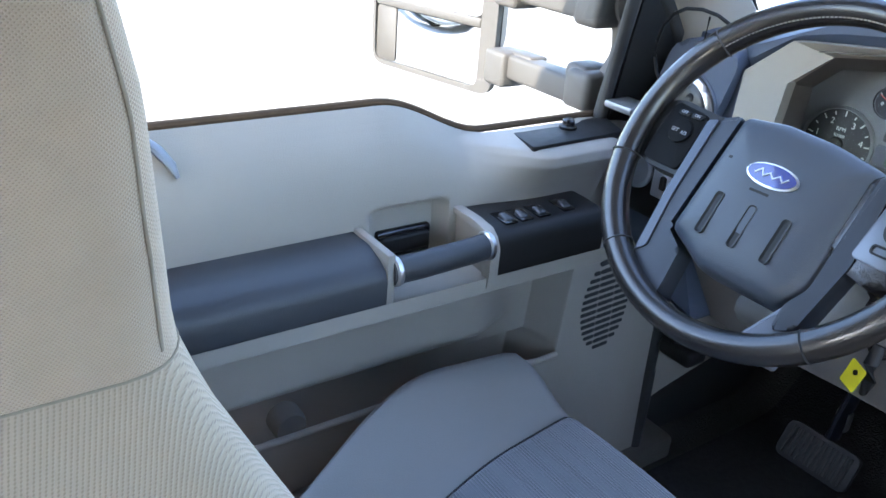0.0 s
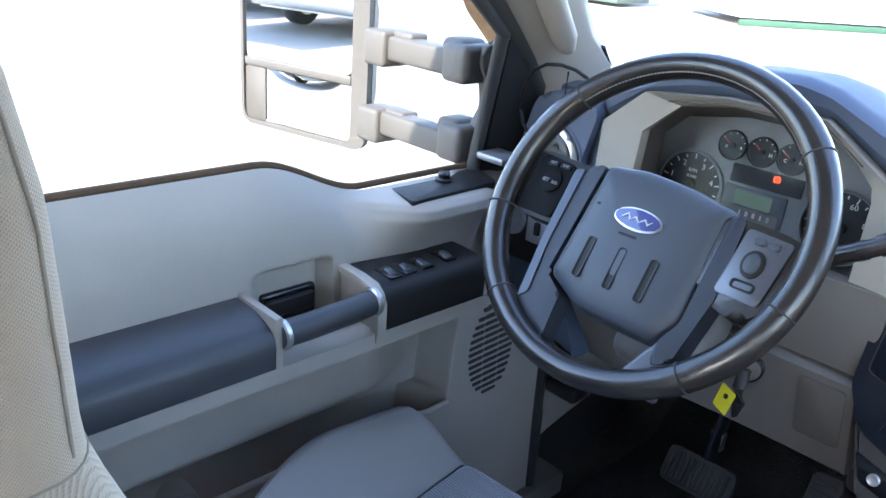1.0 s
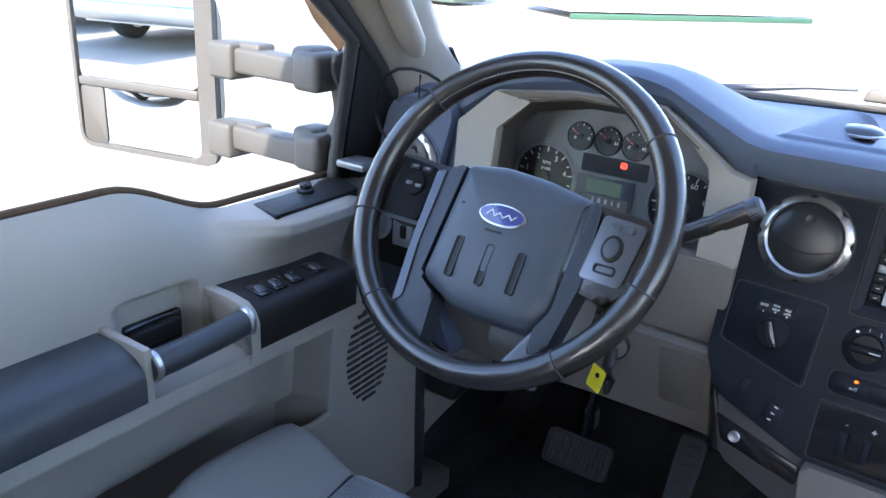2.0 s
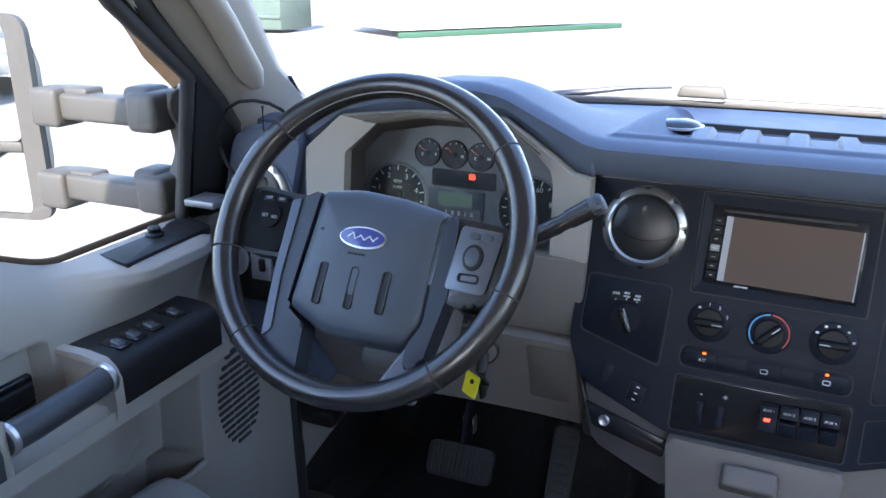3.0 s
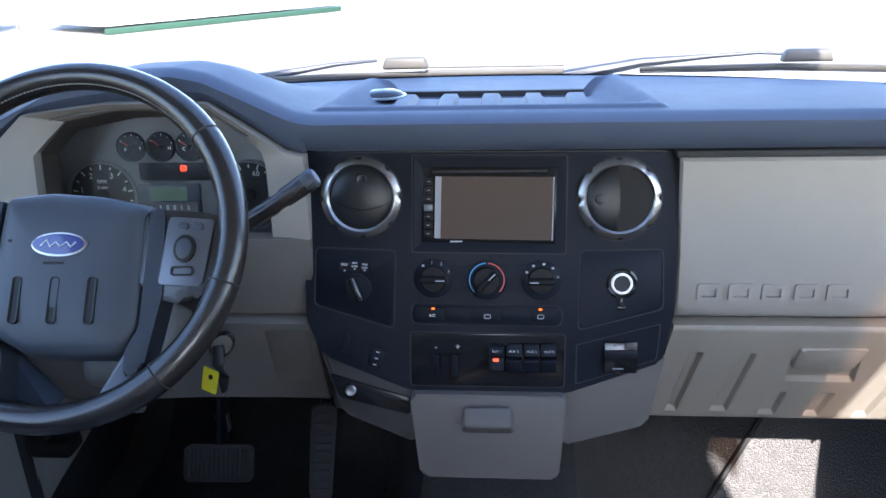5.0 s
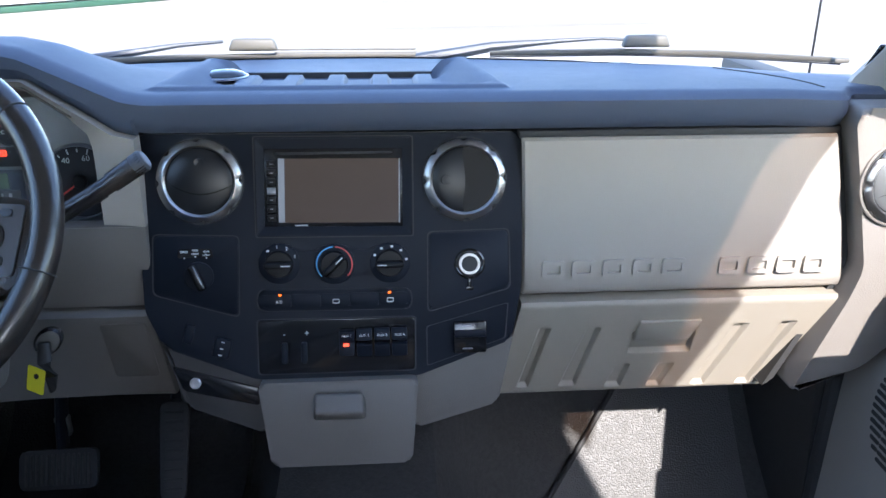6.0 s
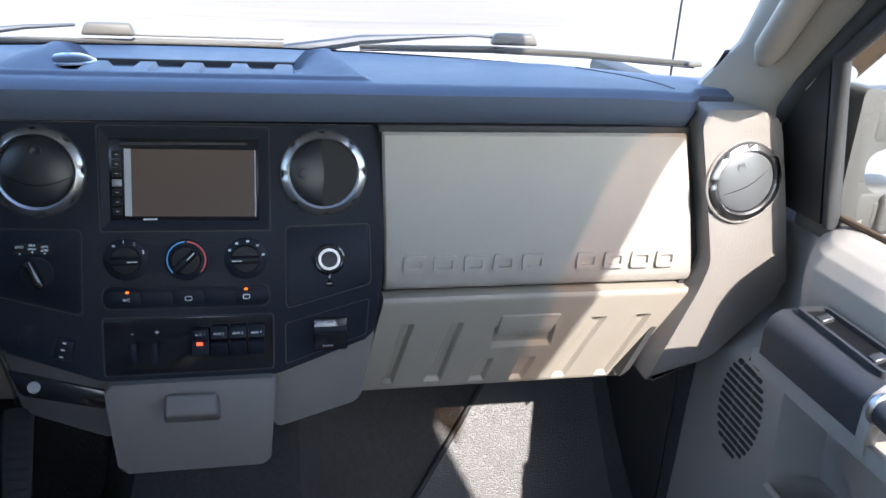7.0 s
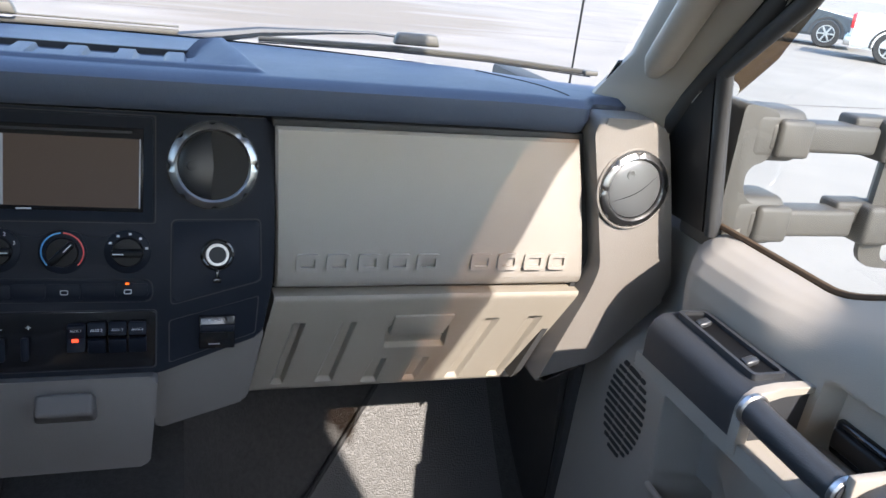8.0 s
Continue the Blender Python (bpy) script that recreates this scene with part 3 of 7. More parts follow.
for nm, arm, blade, pad in (
        ("wiper", [(0.13, 0.50, 0.828), (0.27, 0.50, 0.852), (0.39, 0.48, 0.864), (0.47, 0.47, 0.870), (0.53, 0.455, 0.868)],
         [(0.265, 0.485, 0.842), (0.50, 0.455, 0.848), (0.66, 0.38, 0.853), (0.812, 0.262, 0.857)], (0.545, 0.445, 0.868)),
        ("wiper", [(-0.62, 0.42, 0.818), (-0.45, 0.47, 0.838), (-0.30, 0.50, 0.858), (-0.22, 0.50, 0.864)],
         [(-0.50, 0.45, 0.836), (-0.30, 0.488, 0.838), (-0.05, 0.50, 0.838), (0.13, 0.50, 0.838)], (-0.165, 0.49, 0.860))):
    wi = thing(nm, arm[0], "black windscreen wiper with a pale weathered arm head", "wiper", "windscreen wipers")
    bm = bmesh.new()
    sweep(bm, arm, [0.013, 0.009, 0.0042, 0.0028, 0.0028][:len(arm)], n=8)
    part("arm", bm, ARM_METAL, wi, "blue-grey tapered wiper arm")
    bm = bmesh.new()
    sweep(bm, blade, [0.0035] + [0.0042] * (len(blade) - 2) + [0.0035], n=8, flat=1.3)
    part("blade", bm, COWL, wi, "grey weathered wiper blade")
    bm = bmesh.new()
    add_box(bm, pad, (0.090, 0.024, 0.022), r=0.006, seg=3, taper=0.82)
    part("arm_head", bm, COWL, wi, "weathered grey arm head")
    if blade[-1][0] > 0.5:
        bm = bmesh.new()
        add_box(bm, blade[-1], (0.026, 0.014, 0.009), r=0.003)
        part("tip", bm, COWL, wi)
    bm = bmesh.new()
    sweep(bm, [Vector(p) + Vector((0, -0.002, -0.006)) for p in blade], 0.0014, n=6)
    part("squeegee", bm, RUBBER, wi, "black rubber edge")
ant = thing("antenna", (0.965, 0.634, 0.645), "thin black whip antenna on the front wing", "antenna")
bm = bmesh.new()
sweep(bm, [(0.965, 0.634, 0.66), (0.965, 0.634, 0.95), (0.965, 0.632, 1.45)], [0.004, 0.0028, 0.002], n=8)
part("whip", bm, BLACK_WARM, ant)
bm = bmesh.new()
lathe(bm, [(0.02, 0), (0.018, 0.02), (0.008, 0.05), (0.005, 0.06)], Matrix.Translation((0.965, 0.634, 0.645)), n=16)
part("base", bm, RUBBER, ant)

# ---- doors ----


DOOR_PROFILE = [(0.06, 0.760), (0.34, 0.768), (0.50, 0.777), (0.60, 0.782), (0.67, 0.788), (0.705, 0.797), (0.732, 0.810), (0.752, 0.826), (0.766, 0.845), (0.79, 0.862)]


def door_face(y, z, shelved=True):
    """Distance of the door trim from the middle of the cab; a shelf carries the mirror switch."""
    top = sill(y)
    zz = z + (0.766 - top) * smooth01((z - 0.62) / (top - 0.62)) if z > 0.62 else z
    x = sum(curve_at(DOOR_PROFILE, zz + d) for d in (-0.024, -0.016, -0.008, 0, 0.008, 0.016, 0.024)) / 7
    shelf = smooth01((y + 0.40) / 0.12)
    if shelved:
        x2 = curve_at([(0.60, 0.782), (0.655, 0.762), (0.685, 0.744), (0.698, 0.746), (0.705, 0.758), (0.709, 0.80), (0.713, 0.848)], z)
    else:
        x2 = curve_at([(0.60, 0.782), (0.625, 0.778), (0.645, 0.776), (0.668, 0.778), (0.686, 0.788), (0.698, 0.803), (0.706, 0.822), (0.713, 0.848)], z)
    if z > 0.60:
        x += (x2 - x) * shelf
    # recess over the map pocket, with a steep front end
    edge = -0.186 - 0.15 * max(0.0, 0.49 - z)
    inside = min(1.0, max(0.0, (edge - y) / 0.020)) * smooth01((y + 1.02) / 0.03) * min(1.0, max(0.0, (0.514 - z) / 0.012)) * smooth01((z - 0.16) / 0.03)
    fore = smooth01((y + 0.37) / 0.14)
    x += (0.005 + 0.057 * fore + 0.058 * (1 - fore) * smooth01((0.428 - z) / 0.04) + 0.035 * fore * smooth01((0.372 - z) / 0.012)) * inside
    # the front end draws back to clear the dashboard
    x += 0.085 * smooth01((y + 0.19) / 0.14) * smooth01((z - 0.47) / 0.08)
    # shallow scoop behind the grab handle
    scoop = smooth01((-0.424 - y) / 0.014) * smooth01((y + 0.55) / 0.03) * smooth01((z - 0.55) / 0.015) * smooth01((0.654 - z) / 0.016)
    return x + 0.026 * scoop


def build_door(S, name):
    d = thing(name, (S * 0.84, -0.5, 0.05), "closed cab door with stone-grey trim, black armrest and %s window" % ("a" if S < 0 else "a half-shaded"), "door", "front doors", "structure")
    X = lambda p: (S * p[0], p[1], p[2])
    bm = bmesh.new()
    ys = sorted(set(steps(-1.16, 0.03, 200) + steps(-0.250, -0.180, 50)))

    def face(y, v):
        z = 0.07 + (sill(y) - 0.07) * v
        return X((door_face(y, z, S < 0), y, z))
    surface(bm, face, ys, [v * v * (3 - 2 * v) * 0.4 + 0.6 * (1 - (1 - v) ** 1.7) for v in steps(0, 1, 170)])
    part("trim_panel", bm, STONE, d)
    bm = bmesh.new()
    surface(bm, lambda y, v: X((0.875 + 0.045 * math.sin(math.pi * min(1, v * 1.05)), y, -0.05 + (sill(y) + 0.03) * v)), steps(-1.16, 0.05, 30), steps(0, 1, 16), thick=(S * 0.006, 0, 0))
    part("outer_skin", bm, PAINT, d, "painted outer skin")
    bm = bmesh.new()
    sweep(bm, [X((0.850, y, sill(y) + 0.002)) for y in steps(-1.16, -0.115, 60)], 0.0052, n=8)
    part("belt_seal", bm, FELT, d, "brown felt belt seal")

    # glass
    bm = bmesh.new()
    fr = [(0.842, -0.118, 0.70), (0.792, -0.130, 0.925), (0.772, -0.272, 1.028), (0.742, -0.43, 1.18), (0.726, -0.58, 1.27), (0.718, -0.72, 1.305), (0.716, -1.155, 1.32), (0.842, -1.155, 0.76)]
    poly = [bm.verts.new((S * (p[0] + 0.012), p[1], p[2])) for p in fr]
    low = [bm.verts.new(X((0.856, y, sill(y) - 0.02))) for y in steps(-1.10, -0.16, 24)]
    bm.faces.new(poly + low)
    g = part("window_glass", bm, SIDE_GLASS, d)
    g.visible_shadow = False
    # frame
    bm = bmesh.new()
    sweep(bm, [X(p) for p in fr[:7]], 0.011, n=10)
    part("window_frame", bm, RUBBER, d, "black window channel")
    bm = bmesh.new()
    sweep(bm, [X((0.80, -0.105, 0.93)), X((0.785, -0.255, 1.045)), X((0.748, -0.42, 1.20)), X((0.730, -0.58, 1.305)), X((0.722, -0.73, 1.345)), X((0.720, -1.16, 1.36))], 0.017, n=10)
    part("upper_frame", bm, BLACK_WARM, d, "black painted upper door frame")
    # sheet metal between the window line and the roof
    bm = bmesh.new()
    line = [(0.815, -0.085, 0.915), (0.80, -0.235, 1.035), (0.762, -0.41, 1.195), (0.744, -0.58, 1.30), (0.736, -0.73, 1.345), (0.734, -1.16, 1.365)]
    roof = [(0.80, 0.06, 0.90), (0.775, -0.09, 1.08), (0.745, -0.24, 1.25), (0.735, -0.40, 1.42), (0.735, -0.75, 1.43), (0.735, -1.16, 1.43)]
    surface(bm, lambda k, v: X(Vector(line[k]).lerp(Vector(roof[k]), v)), range(6), (0, 0.5, 1), thick=(S * 0.012, 0, 0))
    part("upper_skin", bm, RUBBER, d, "dark sheet metal above the window")
    # sail panel in front of the glass
    bm = bmesh.new()
    q = [(0.832, -0.108, 0.700), (0.785, -0.118, 0.925), (0.792, -0.05, 0.88), (0.815, 0.03, 0.80), (0.830, 0.035, 0.700)]
    lo = [bm.verts.new(X(p)) for p in q]
    hi = [bm.verts.new(X((p[0] + 0.03, p[1], p[2]))) for p in q]
    bm.faces.new(lo)
    bm.faces.new(hi[::-1])
    for i in range(5):
        bm.faces.new((lo[i], lo[(i + 1) % 5], hi[(i + 1) % 5], hi[i]))
    part("sail_panel", bm, BLACK_WARM, d, "black plastic sail panel")
    # rain deflector
    bm = bmesh.new()
    top = [(0.812, -0.080, 0.915), (0.795, -0.165, 0.990), (0.780, -0.25, 1.065), (0.735, -0.42, 1.225), (0.718, -0.58, 1.33), (0.708, -1.15, 1.385)]
    lowr = [(0.838, -0.072, 0.886), (0.837, -0.140, 0.948), (0.829, -0.208, 1.040), (0.790, -0.36, 1.180), (0.766, -0.60, 1.238), (0.756, -1.15, 1.295)]

    def defl(k, v):
        i = min(int(k), 4)
        f = k - i
        a = Vector(top[i]).lerp(Vector(top[i + 1]), f)
        b = Vector(lowr[i]).lerp(Vector(lowr[i + 1]), f)
        c = a.lerp(b, v)
        c.x += 0.022 + 0.014 * math.sin(math.pi * v)
        return X(c)
    surface(bm, defl, steps(0, 5, 50), steps(0, 1, 6))
    part("rain_deflector", bm, SMOKED, d, "smoked brown acrylic rain deflector")

    # armrest: vinyl pad, grab bar, switch pod, all on a stone-grey carrier
    carrier = bmesh.new()
    prof = [(0.80, 0.541), (0.712, 0.541), (0.701, 0.549), (0.701, 0.570), (0.80, 0.570)]
    for y0, y1 in ((-1.10, -0.205),):
        a = [carrier.verts.new(X((p[0], y0, p[1]))) for p in prof]
        b = [carrier.verts.new(X((p[0], y1, p[1]))) for p in prof]
        carrier.faces.new(a)
        carrier.faces.new(b[::-1])
        for i in range(5):
            carrier.faces.new((a[i], a[(i + 1) % 5], b[(i + 1) % 5], b[i]))
    add_box(carrier, (S * 0.744, -0.560, 0.593), (0.086, 0.011, 0.082), r=0.003)
    # arched band round the pod's rear end
    band = [(0.700, 0.555), (0.712, 0.555), (0.712, 0.606), (0.722, 0.622), (0.748, 0.627), (0.790, 0.628), (0.790, 0.6365), (0.744, 0.6365), (0.716, 0.633), (0.704, 0.624), (0.697, 0.610), (0.697, 0.575)]
    add_poly(carrier, [(S * p[0], p[1]) for p in (band if S > 0 else band[::-1])], -0.007, 0.007, axes((0, -0.411, 0), (1, 0, 0), (0, 0, 1)), r=0.001)
    part("armrest_carrier", carrier, STONE, d)
    bm = bmesh.new()
    add_box(bm, (S * 0.750, -0.408, 0.596), (0.078, 0.010, 0.066), r=0.002)
    # Right end is black instead of stone, to paint in its missing shade.
    part("handle_end", bm, STONE if S < 0 else BLACK_VINYL, d)

    def pad(y0, y1, mat, nm, lab, xin, ztop, zin):
        bm = bmesh.new()
        pr = [(0.79, 0.572), (xin, 0.572), (xin - 0.001, zin - 0.010), (xin + 0.006, zin + 0.004), (xin + 0.018, zin + 0.011), (xin + 0.045, ztop), (0.79, ztop)]
        A = [bm.verts.new(X((p[0], y0, p[1]))) for p in pr]
        B = [bm.verts.new(X((p[0], y1, p[1]))) for p in pr]
        bm.faces.new(A)
        bm.faces.new(B[::-1])
        for i in range(len(pr)):
            j = (i + 1) % len(pr)
            bm.faces.new((A[i], A[j], B[j], B[i]))
        return part(nm, bm, mat, d, lab)
    pad(-1.10, -0.567, BLACK_VINYL, "armrest_pad", "black vinyl armrest pad", 0.6985, 0.630, 0.611)
    # Right pod takes a lighter black: the strong light on it is in the colour.
    pod = pad(-0.404, -0.222, BLACK_WARM if S < 0 else BLACK_VINYL, "switch_pod", "black window switch pod", 0.6985, 0.633, 0.620)
    # rocker switches in sunken wells
    ks = ((-0.373, 0.734), (-0.347, 0.734), (-0.317, 0.734), (-0.272, 0.736)) if S < 0 else ((-0.36, 0.745), (-0.265, 0.748))
    if S > 0:
        bm = bmesh.new()
        o = rounded([(0.722, -0.392), (0.768, -0.392), (0.770, -0.232), (0.728, -0.232)], 0.008)
        n_ = rounded([(0.727, -0.387), (0.763, -0.387), (0.765, -0.237), (0.733, -0.237)], 0.006)
        add_ring(bm, o, n_, 0.631, 0.6395)
        part("well_frame", bm, BLACK_VINYL, pod)
        bm = bmesh.new()
        add_poly(bm, n_, 0.632, 0.6345)
        part("switch_well", bm, PIANO, pod)
    for y, x in ks:
        if S < 0:
            bm = bmesh.new()
            add_box(bm, X((x, y, 0.6325)), (0.036, 0.020, 0.0035), r=0.001)
            part("switch_well", bm, BLACK_GLOSS, pod)
        bm = bmesh.new()
        low = 0.0 if S > 0 else 0.0035
        add_box(bm, (0, 0, 0), (0.018, 0.014, 0.008), r=0.003, seg=3, M=Matrix.Translation(X((x - 0.004, y, 0.638 - low))) @ pose(0, 0, 0, 0, S * -14, 0))
        part("window_switch", bm, ROCKER, pod, "dark satin rocker switch")
    bm = bmesh.new()
    sweep(bm, [X((0.709, -0.556, 0.608)), X((0.706, -0.52, 0.6095)), X((0.706, -0.45, 0.612)), X((0.709, -0.414, 0.613))], 0.0165, n=18)
    bar = part("grab_bar", bm, BLACK_VINYL, d, "black ribbed grab bar")
    for y, z in ((-0.552, 0.608), (-0.418, 0.613)):
        bm = bmesh.new()
        lathe(bm, [(0.0172, -0.004), (0.0190, -0.002), (0.0190, 0.003), (0.0172, 0.005)], axes(X((0.709, y, z)), (1, 0, 0), (0, 0, -1)), n=24)
        part("chrome_collar", bm, CHROME, bar, "chrome collar")
    bm = bmesh.new()
    add_box(bm, X((0.808, -0.482, 0.590)), (0.014, 0.084, 0.042), r=0.005, seg=3)
    op = part("release_bezel", bm, BLACK_GLOSS, d, "black door release surround")
    bm = bmesh.new()
    add_box(bm, X((0.799, -0.482, 0.592)), (0.010, 0.074, 0.024), r=0.005, seg=3)
    part("release_lever", bm, BLACK_WARM, op)

    # loudspeaker: raised dark bars on the trim, coloured for the shade inside its slots
    cy, cz = -0.108, 0.413

    def on_trim(p, w):
        y, z = cy - p[0], cz + p[1]
        return X((door_face(y, z, S < 0) - w, y, z))
    grille = bmesh.new()
    surface(grille, lambda r, a: on_trim((0.055 * r * math.cos(a), 0.081 * r * math.sin(a)), 0.0008), steps(0.02, 1, 8), steps(0, 2 * math.pi, 41))
    gr = part("speaker_grille", grille, STONE, d)
    for k in range(14):
        v = -0.074 + k * 0.0114
        half = 0.052 * math.sqrt(max(0.06, 1 - (v / 0.079) ** 2))
        for a, b in ((-half, -0.0185), (-0.0165, 0.0165), (0.0185, half)):
            if b - a < 0.006:
                continue
            bm = bmesh.new()
            pts = rounded([(a, v - 0.0029), (b, v - 0.0029), (b, v + 0.0029), (a, v + 0.0029)], 0.002, 2)
            lean = [(q[0], q[1] - q[0] * 0.04) for q in pts]
            hi = [bm.verts.new(on_trim(q, 0.0022)) for q in lean]
            lo = [bm.verts.new(on_trim(q, -0.002)) for q in lean]
            bm.faces.new(hi)
            for i in range(len(hi)):
                bm.faces.new((lo[i], lo[(i + 1) % len(hi)], hi[(i + 1) % len(hi)], hi[i]))
            part("slot", bm, RUBBER, gr)
    # map pocket standing off the lower door, open at its top
    def pocket_x(y):
        return 0.728 + 0.036 * smooth01((y + 0.40) / 0.19)

    def pocket_top(y):
        return 0.394 - 0.044 * smooth01((y + 0.37) / 0.14)
    bm = bmesh.new()
    surface(bm, lambda y, v: X((pocket_x(y) + 0.018 * (1 - v) ** 2, y, 0.08 + (pocket_top(y) - 0.08) * v)), steps(-1.06, -0.204, 60), steps(0, 1, 12), thick=(S * 0.006, 0, 0))
    pocket = part("map_pocket", bm, STONE, d, "stone-grey map pocket, open at the top")
    bm = bmesh.new()
    sweep(bm, [X((pocket_x(y) + 0.003, y, pocket_top(y))) for y in steps(-1.06, -0.206, 40)], 0.0055, n=10)
    part("pocket_lip", bm, STONE, pocket)
    if S < 0:
        bm = bmesh.new()
        lathe(bm, [(0.022, -0.012), (0.022, 0.010), (0.019, 0.017), (0.0, 0.019)], axes((-0.752, -0.672, 0.404), (0, 1, 0), (0, 0, 1)), n=24)
        # The knob's shade is in its darker stone colour.
        part("seat_knob", bm, STONE_SHADED, d)
        bm = bmesh.new()
        sweep(bm, [(-0.826, -0.796, 0.764), (-0.818, -0.782, 0.752), (-0.808, -0.771, 0.737), (-0.803, -0.767, 0.724)], [0.008, 0.009, 0.007, 0.003], n=10, flat=0.6)
        part("lock_pull", bm, SATIN, d, "grey lock pull beside the seat back")
        bm = bmesh.new()
        add_poly(bm, rounded([(-0.827, -0.297), (-0.765, -0.309), (-0.770, -0.137), (-0.840, -0.108)], 0.006), 0.700, 0.7110, r=0.001)
        pl = part("mirror_switch_plate", bm, BLACK_WARM, d, "black plate with the mirror control")
        bm = bmesh.new()
        lathe(bm, [(0.013, 0), (0.013, 0.004), (0.009, 0.006), (0.009, 0.012), (0.007, 0.0145), (0, 0.0145)], Matrix.Translation((-0.812, -0.207, 0.7110)), n=24)
        part("mirror_knob", bm, BLACK_GLOSS, pl)
    return d


build_door(-1, "door_1")
build_door(1, "door_2")

for S in (-1, 1):
    k = thing("kick_panel", (S * 0.74, 0.1, 0.05), "stone-grey plastic footwell side panel", "kick panel", "kick panels", "structure")
    bm = bmesh.new()
    def kick(y, v):
        # the lower edge rises forwards on the driver's side
        z0 = 0.185 + 0.43 * (y - 0.03) if S < 0 else 0.06
        z = z0 + (0.62 - z0) * v
        return (S * (0.745 - 0.02 * smooth01((y - 0.02) / 0.2) + 0.01 * math.sin(z * 9)), y, z)
    surface(bm, kick, steps(0.034 if S < 0 else 0.045, 0.26, 20), steps(0, 1, 20), thick=(S * 0.05, 0, 0))
    # Driver's panel lighter; footwell shade is put into the passenger panel's colour.
    part("panel", bm, STONE if S < 0 else STONE_DEEP_SHADE, k)
    if S < 0:
        bm = bmesh.new()
        add_box(bm, (-0.715, 0.045, 0.312), (0.072, 0.05, 0.030), r=0.010, seg=3)
        add_box(bm, (-0.735, 0.050, 0.330), (0.030, 0.05, 0.030), r=0.006)
        part("bonnet_release", bm, BLACK_WARM, k, "black bonnet release handle")
    bm = bmesh.new()
    sweep(bm, [(S * 0.765, 0.036, z) for z in steps(0.06, 0.68, 8)], 0.013, n=8)
    part("edge_seal", bm, RUBBER, k)

# ---- towing mirrors ----


def build_mirror(S):
    m = thing("towing_mirror", (S * 0.90, -0.11, 0.80), "large black two-arm towing mirror in warm-toned plastic", "wing mirror", "towing mirrors")
    X = lambda p: (S * p[0], p[1], p[2])
    for z0, z1, xb in ((0.866, 0.862, 1.076), (0.741, 0.728, 1.088)) if S < 0 else ((0.843, 0.846, 1.112), (0.720, 0.719, 1.122)):
        bm = bmesh.new()
        if S < 0:
            add_box(bm, X((0.887, -0.10, z0)), (0.056, 0.070, 0.060), r=0.012, seg=3)
            add_box(bm, X((0.905, -0.092, z0 + 0.012)), (0.05, 0.060, 0.048), r=0.012, seg=3)
        else:
            add_box(bm, X((0.928, -0.10, z0)), (0.058, 0.072, 0.054), r=0.008, seg=3)
            add_box(bm, X((0.905, -0.090, z0 + 0.002)), (0.095, 0.072, 0.074), r=0.016, seg=4)
        part("mount", bm, MIRROR_PLASTIC, m)
        bm = bmesh.new()
        add_box(bm, X((0.985, -0.105, (z0 + z1) / 2)), (0.19, 0.045, 0.041), r=0.007, seg=3)
        part("arm", bm, MIRROR_PLASTIC, m)
        bm = bmesh.new()
        add_box(bm, X((xb, -0.108, z1)), (0.056, 0.060, 0.060), r=0.008, seg=3)
        add_box(bm, X((xb - 0.035, -0.095, z1 + 0.014)), (0.07, 0.040, 0.034), r=0.006, seg=3)
        part("bracket", bm, MIRROR_PLASTIC, m)
    bm = bmesh.new()
    if S < 0:
        foot = [(-0.045, 0.700), (-0.095, 0.705), (-0.112, 0.730), (-0.100, 0.768), (-0.078, 0.800), (-0.085, 0.838), (-0.105, 0.868), (-0.100, 0.895), (-0.045, 0.900)]
        add_poly(bm, rounded(foot, 0.012, 4), 0.0, 0.022, axes(X((0.875, 0, 0)), (0, 1, 0), (0, 0, 1)), r=0.006)
    else:
        foot = [(0.840, 0.675), (0.900, 0.675), (0.900, 0.745), (0.870, 0.758), (0.866, 0.800), (0.900, 0.812), (0.900, 0.880), (0.840, 0.888)]
        add_poly(bm, rounded(foot, 0.012, 4), -0.080, 0.0, axes((0, -0.125, 0), (1, 0, 0), (0, 0, 1)), r=0.0015)
    part("foot", bm, MIRROR_PLASTIC, m)
    # head turned to the rear and a little inwards
    tilt = Matrix.Translation(X((1.272, -0.135, 0.833 if S < 0 else 0.815))) @ pose(0, 0, 0, 0, 0, -S * 13)
    bm = bmesh.new()
    t = bmesh.new()
    bmesh.ops.create_cube(t, size=1)
    for v in t.verts:
        k = 1.0 if v.co.y < 0 else 0.58
        v.co = Vector((v.co.x * 0.318 * k, v.co.y * 0.11, v.co.z * 0.333 * k))
    bmesh.ops.bevel(t, geom=list(t.edges), offset=0.03, segments=4, affect="EDGES")
    merge(bm, t, tilt @ Matrix.Translation((0, 0.045, 0)))
    hd = part("head", bm, MIRROR_PLASTIC, m)
    face = tilt @ pose(0, -0.0118, 0, 90, 0, 0)
    # the glass sits towards the outer side, with a broad inner border
    g0, g1 = (-0.146, 0.122) if S < 0 else (-0.122, 0.146)
    bm = bmesh.new()
    out = rounded(rect(-0.160 if S > 0 else -0.156, -0.165, 0.156 if S > 0 else 0.160, 0.168), 0.034)
    inn = rounded(rect(g0 - 0.002, -0.156, g1 + 0.002, 0.157), 0.022)
    add_ring(bm, out, inn, -0.004, 0.008, face)
    part("rim", bm, MIRROR_PLASTIC, hd)
    bm = bmesh.new()
    add_box(bm, ((g0 + g1) / 2, -0.042, 0.002), (g1 - g0, 0.016, 0.012), r=0.003, M=face)
    part("divider", bm, MIRROR_PLASTIC, hd)
    bm = bmesh.new()
    add_poly(bm, rounded(rect(g0, -0.033, g1, 0.156), 0.018), 0.0005, 0.003, face)
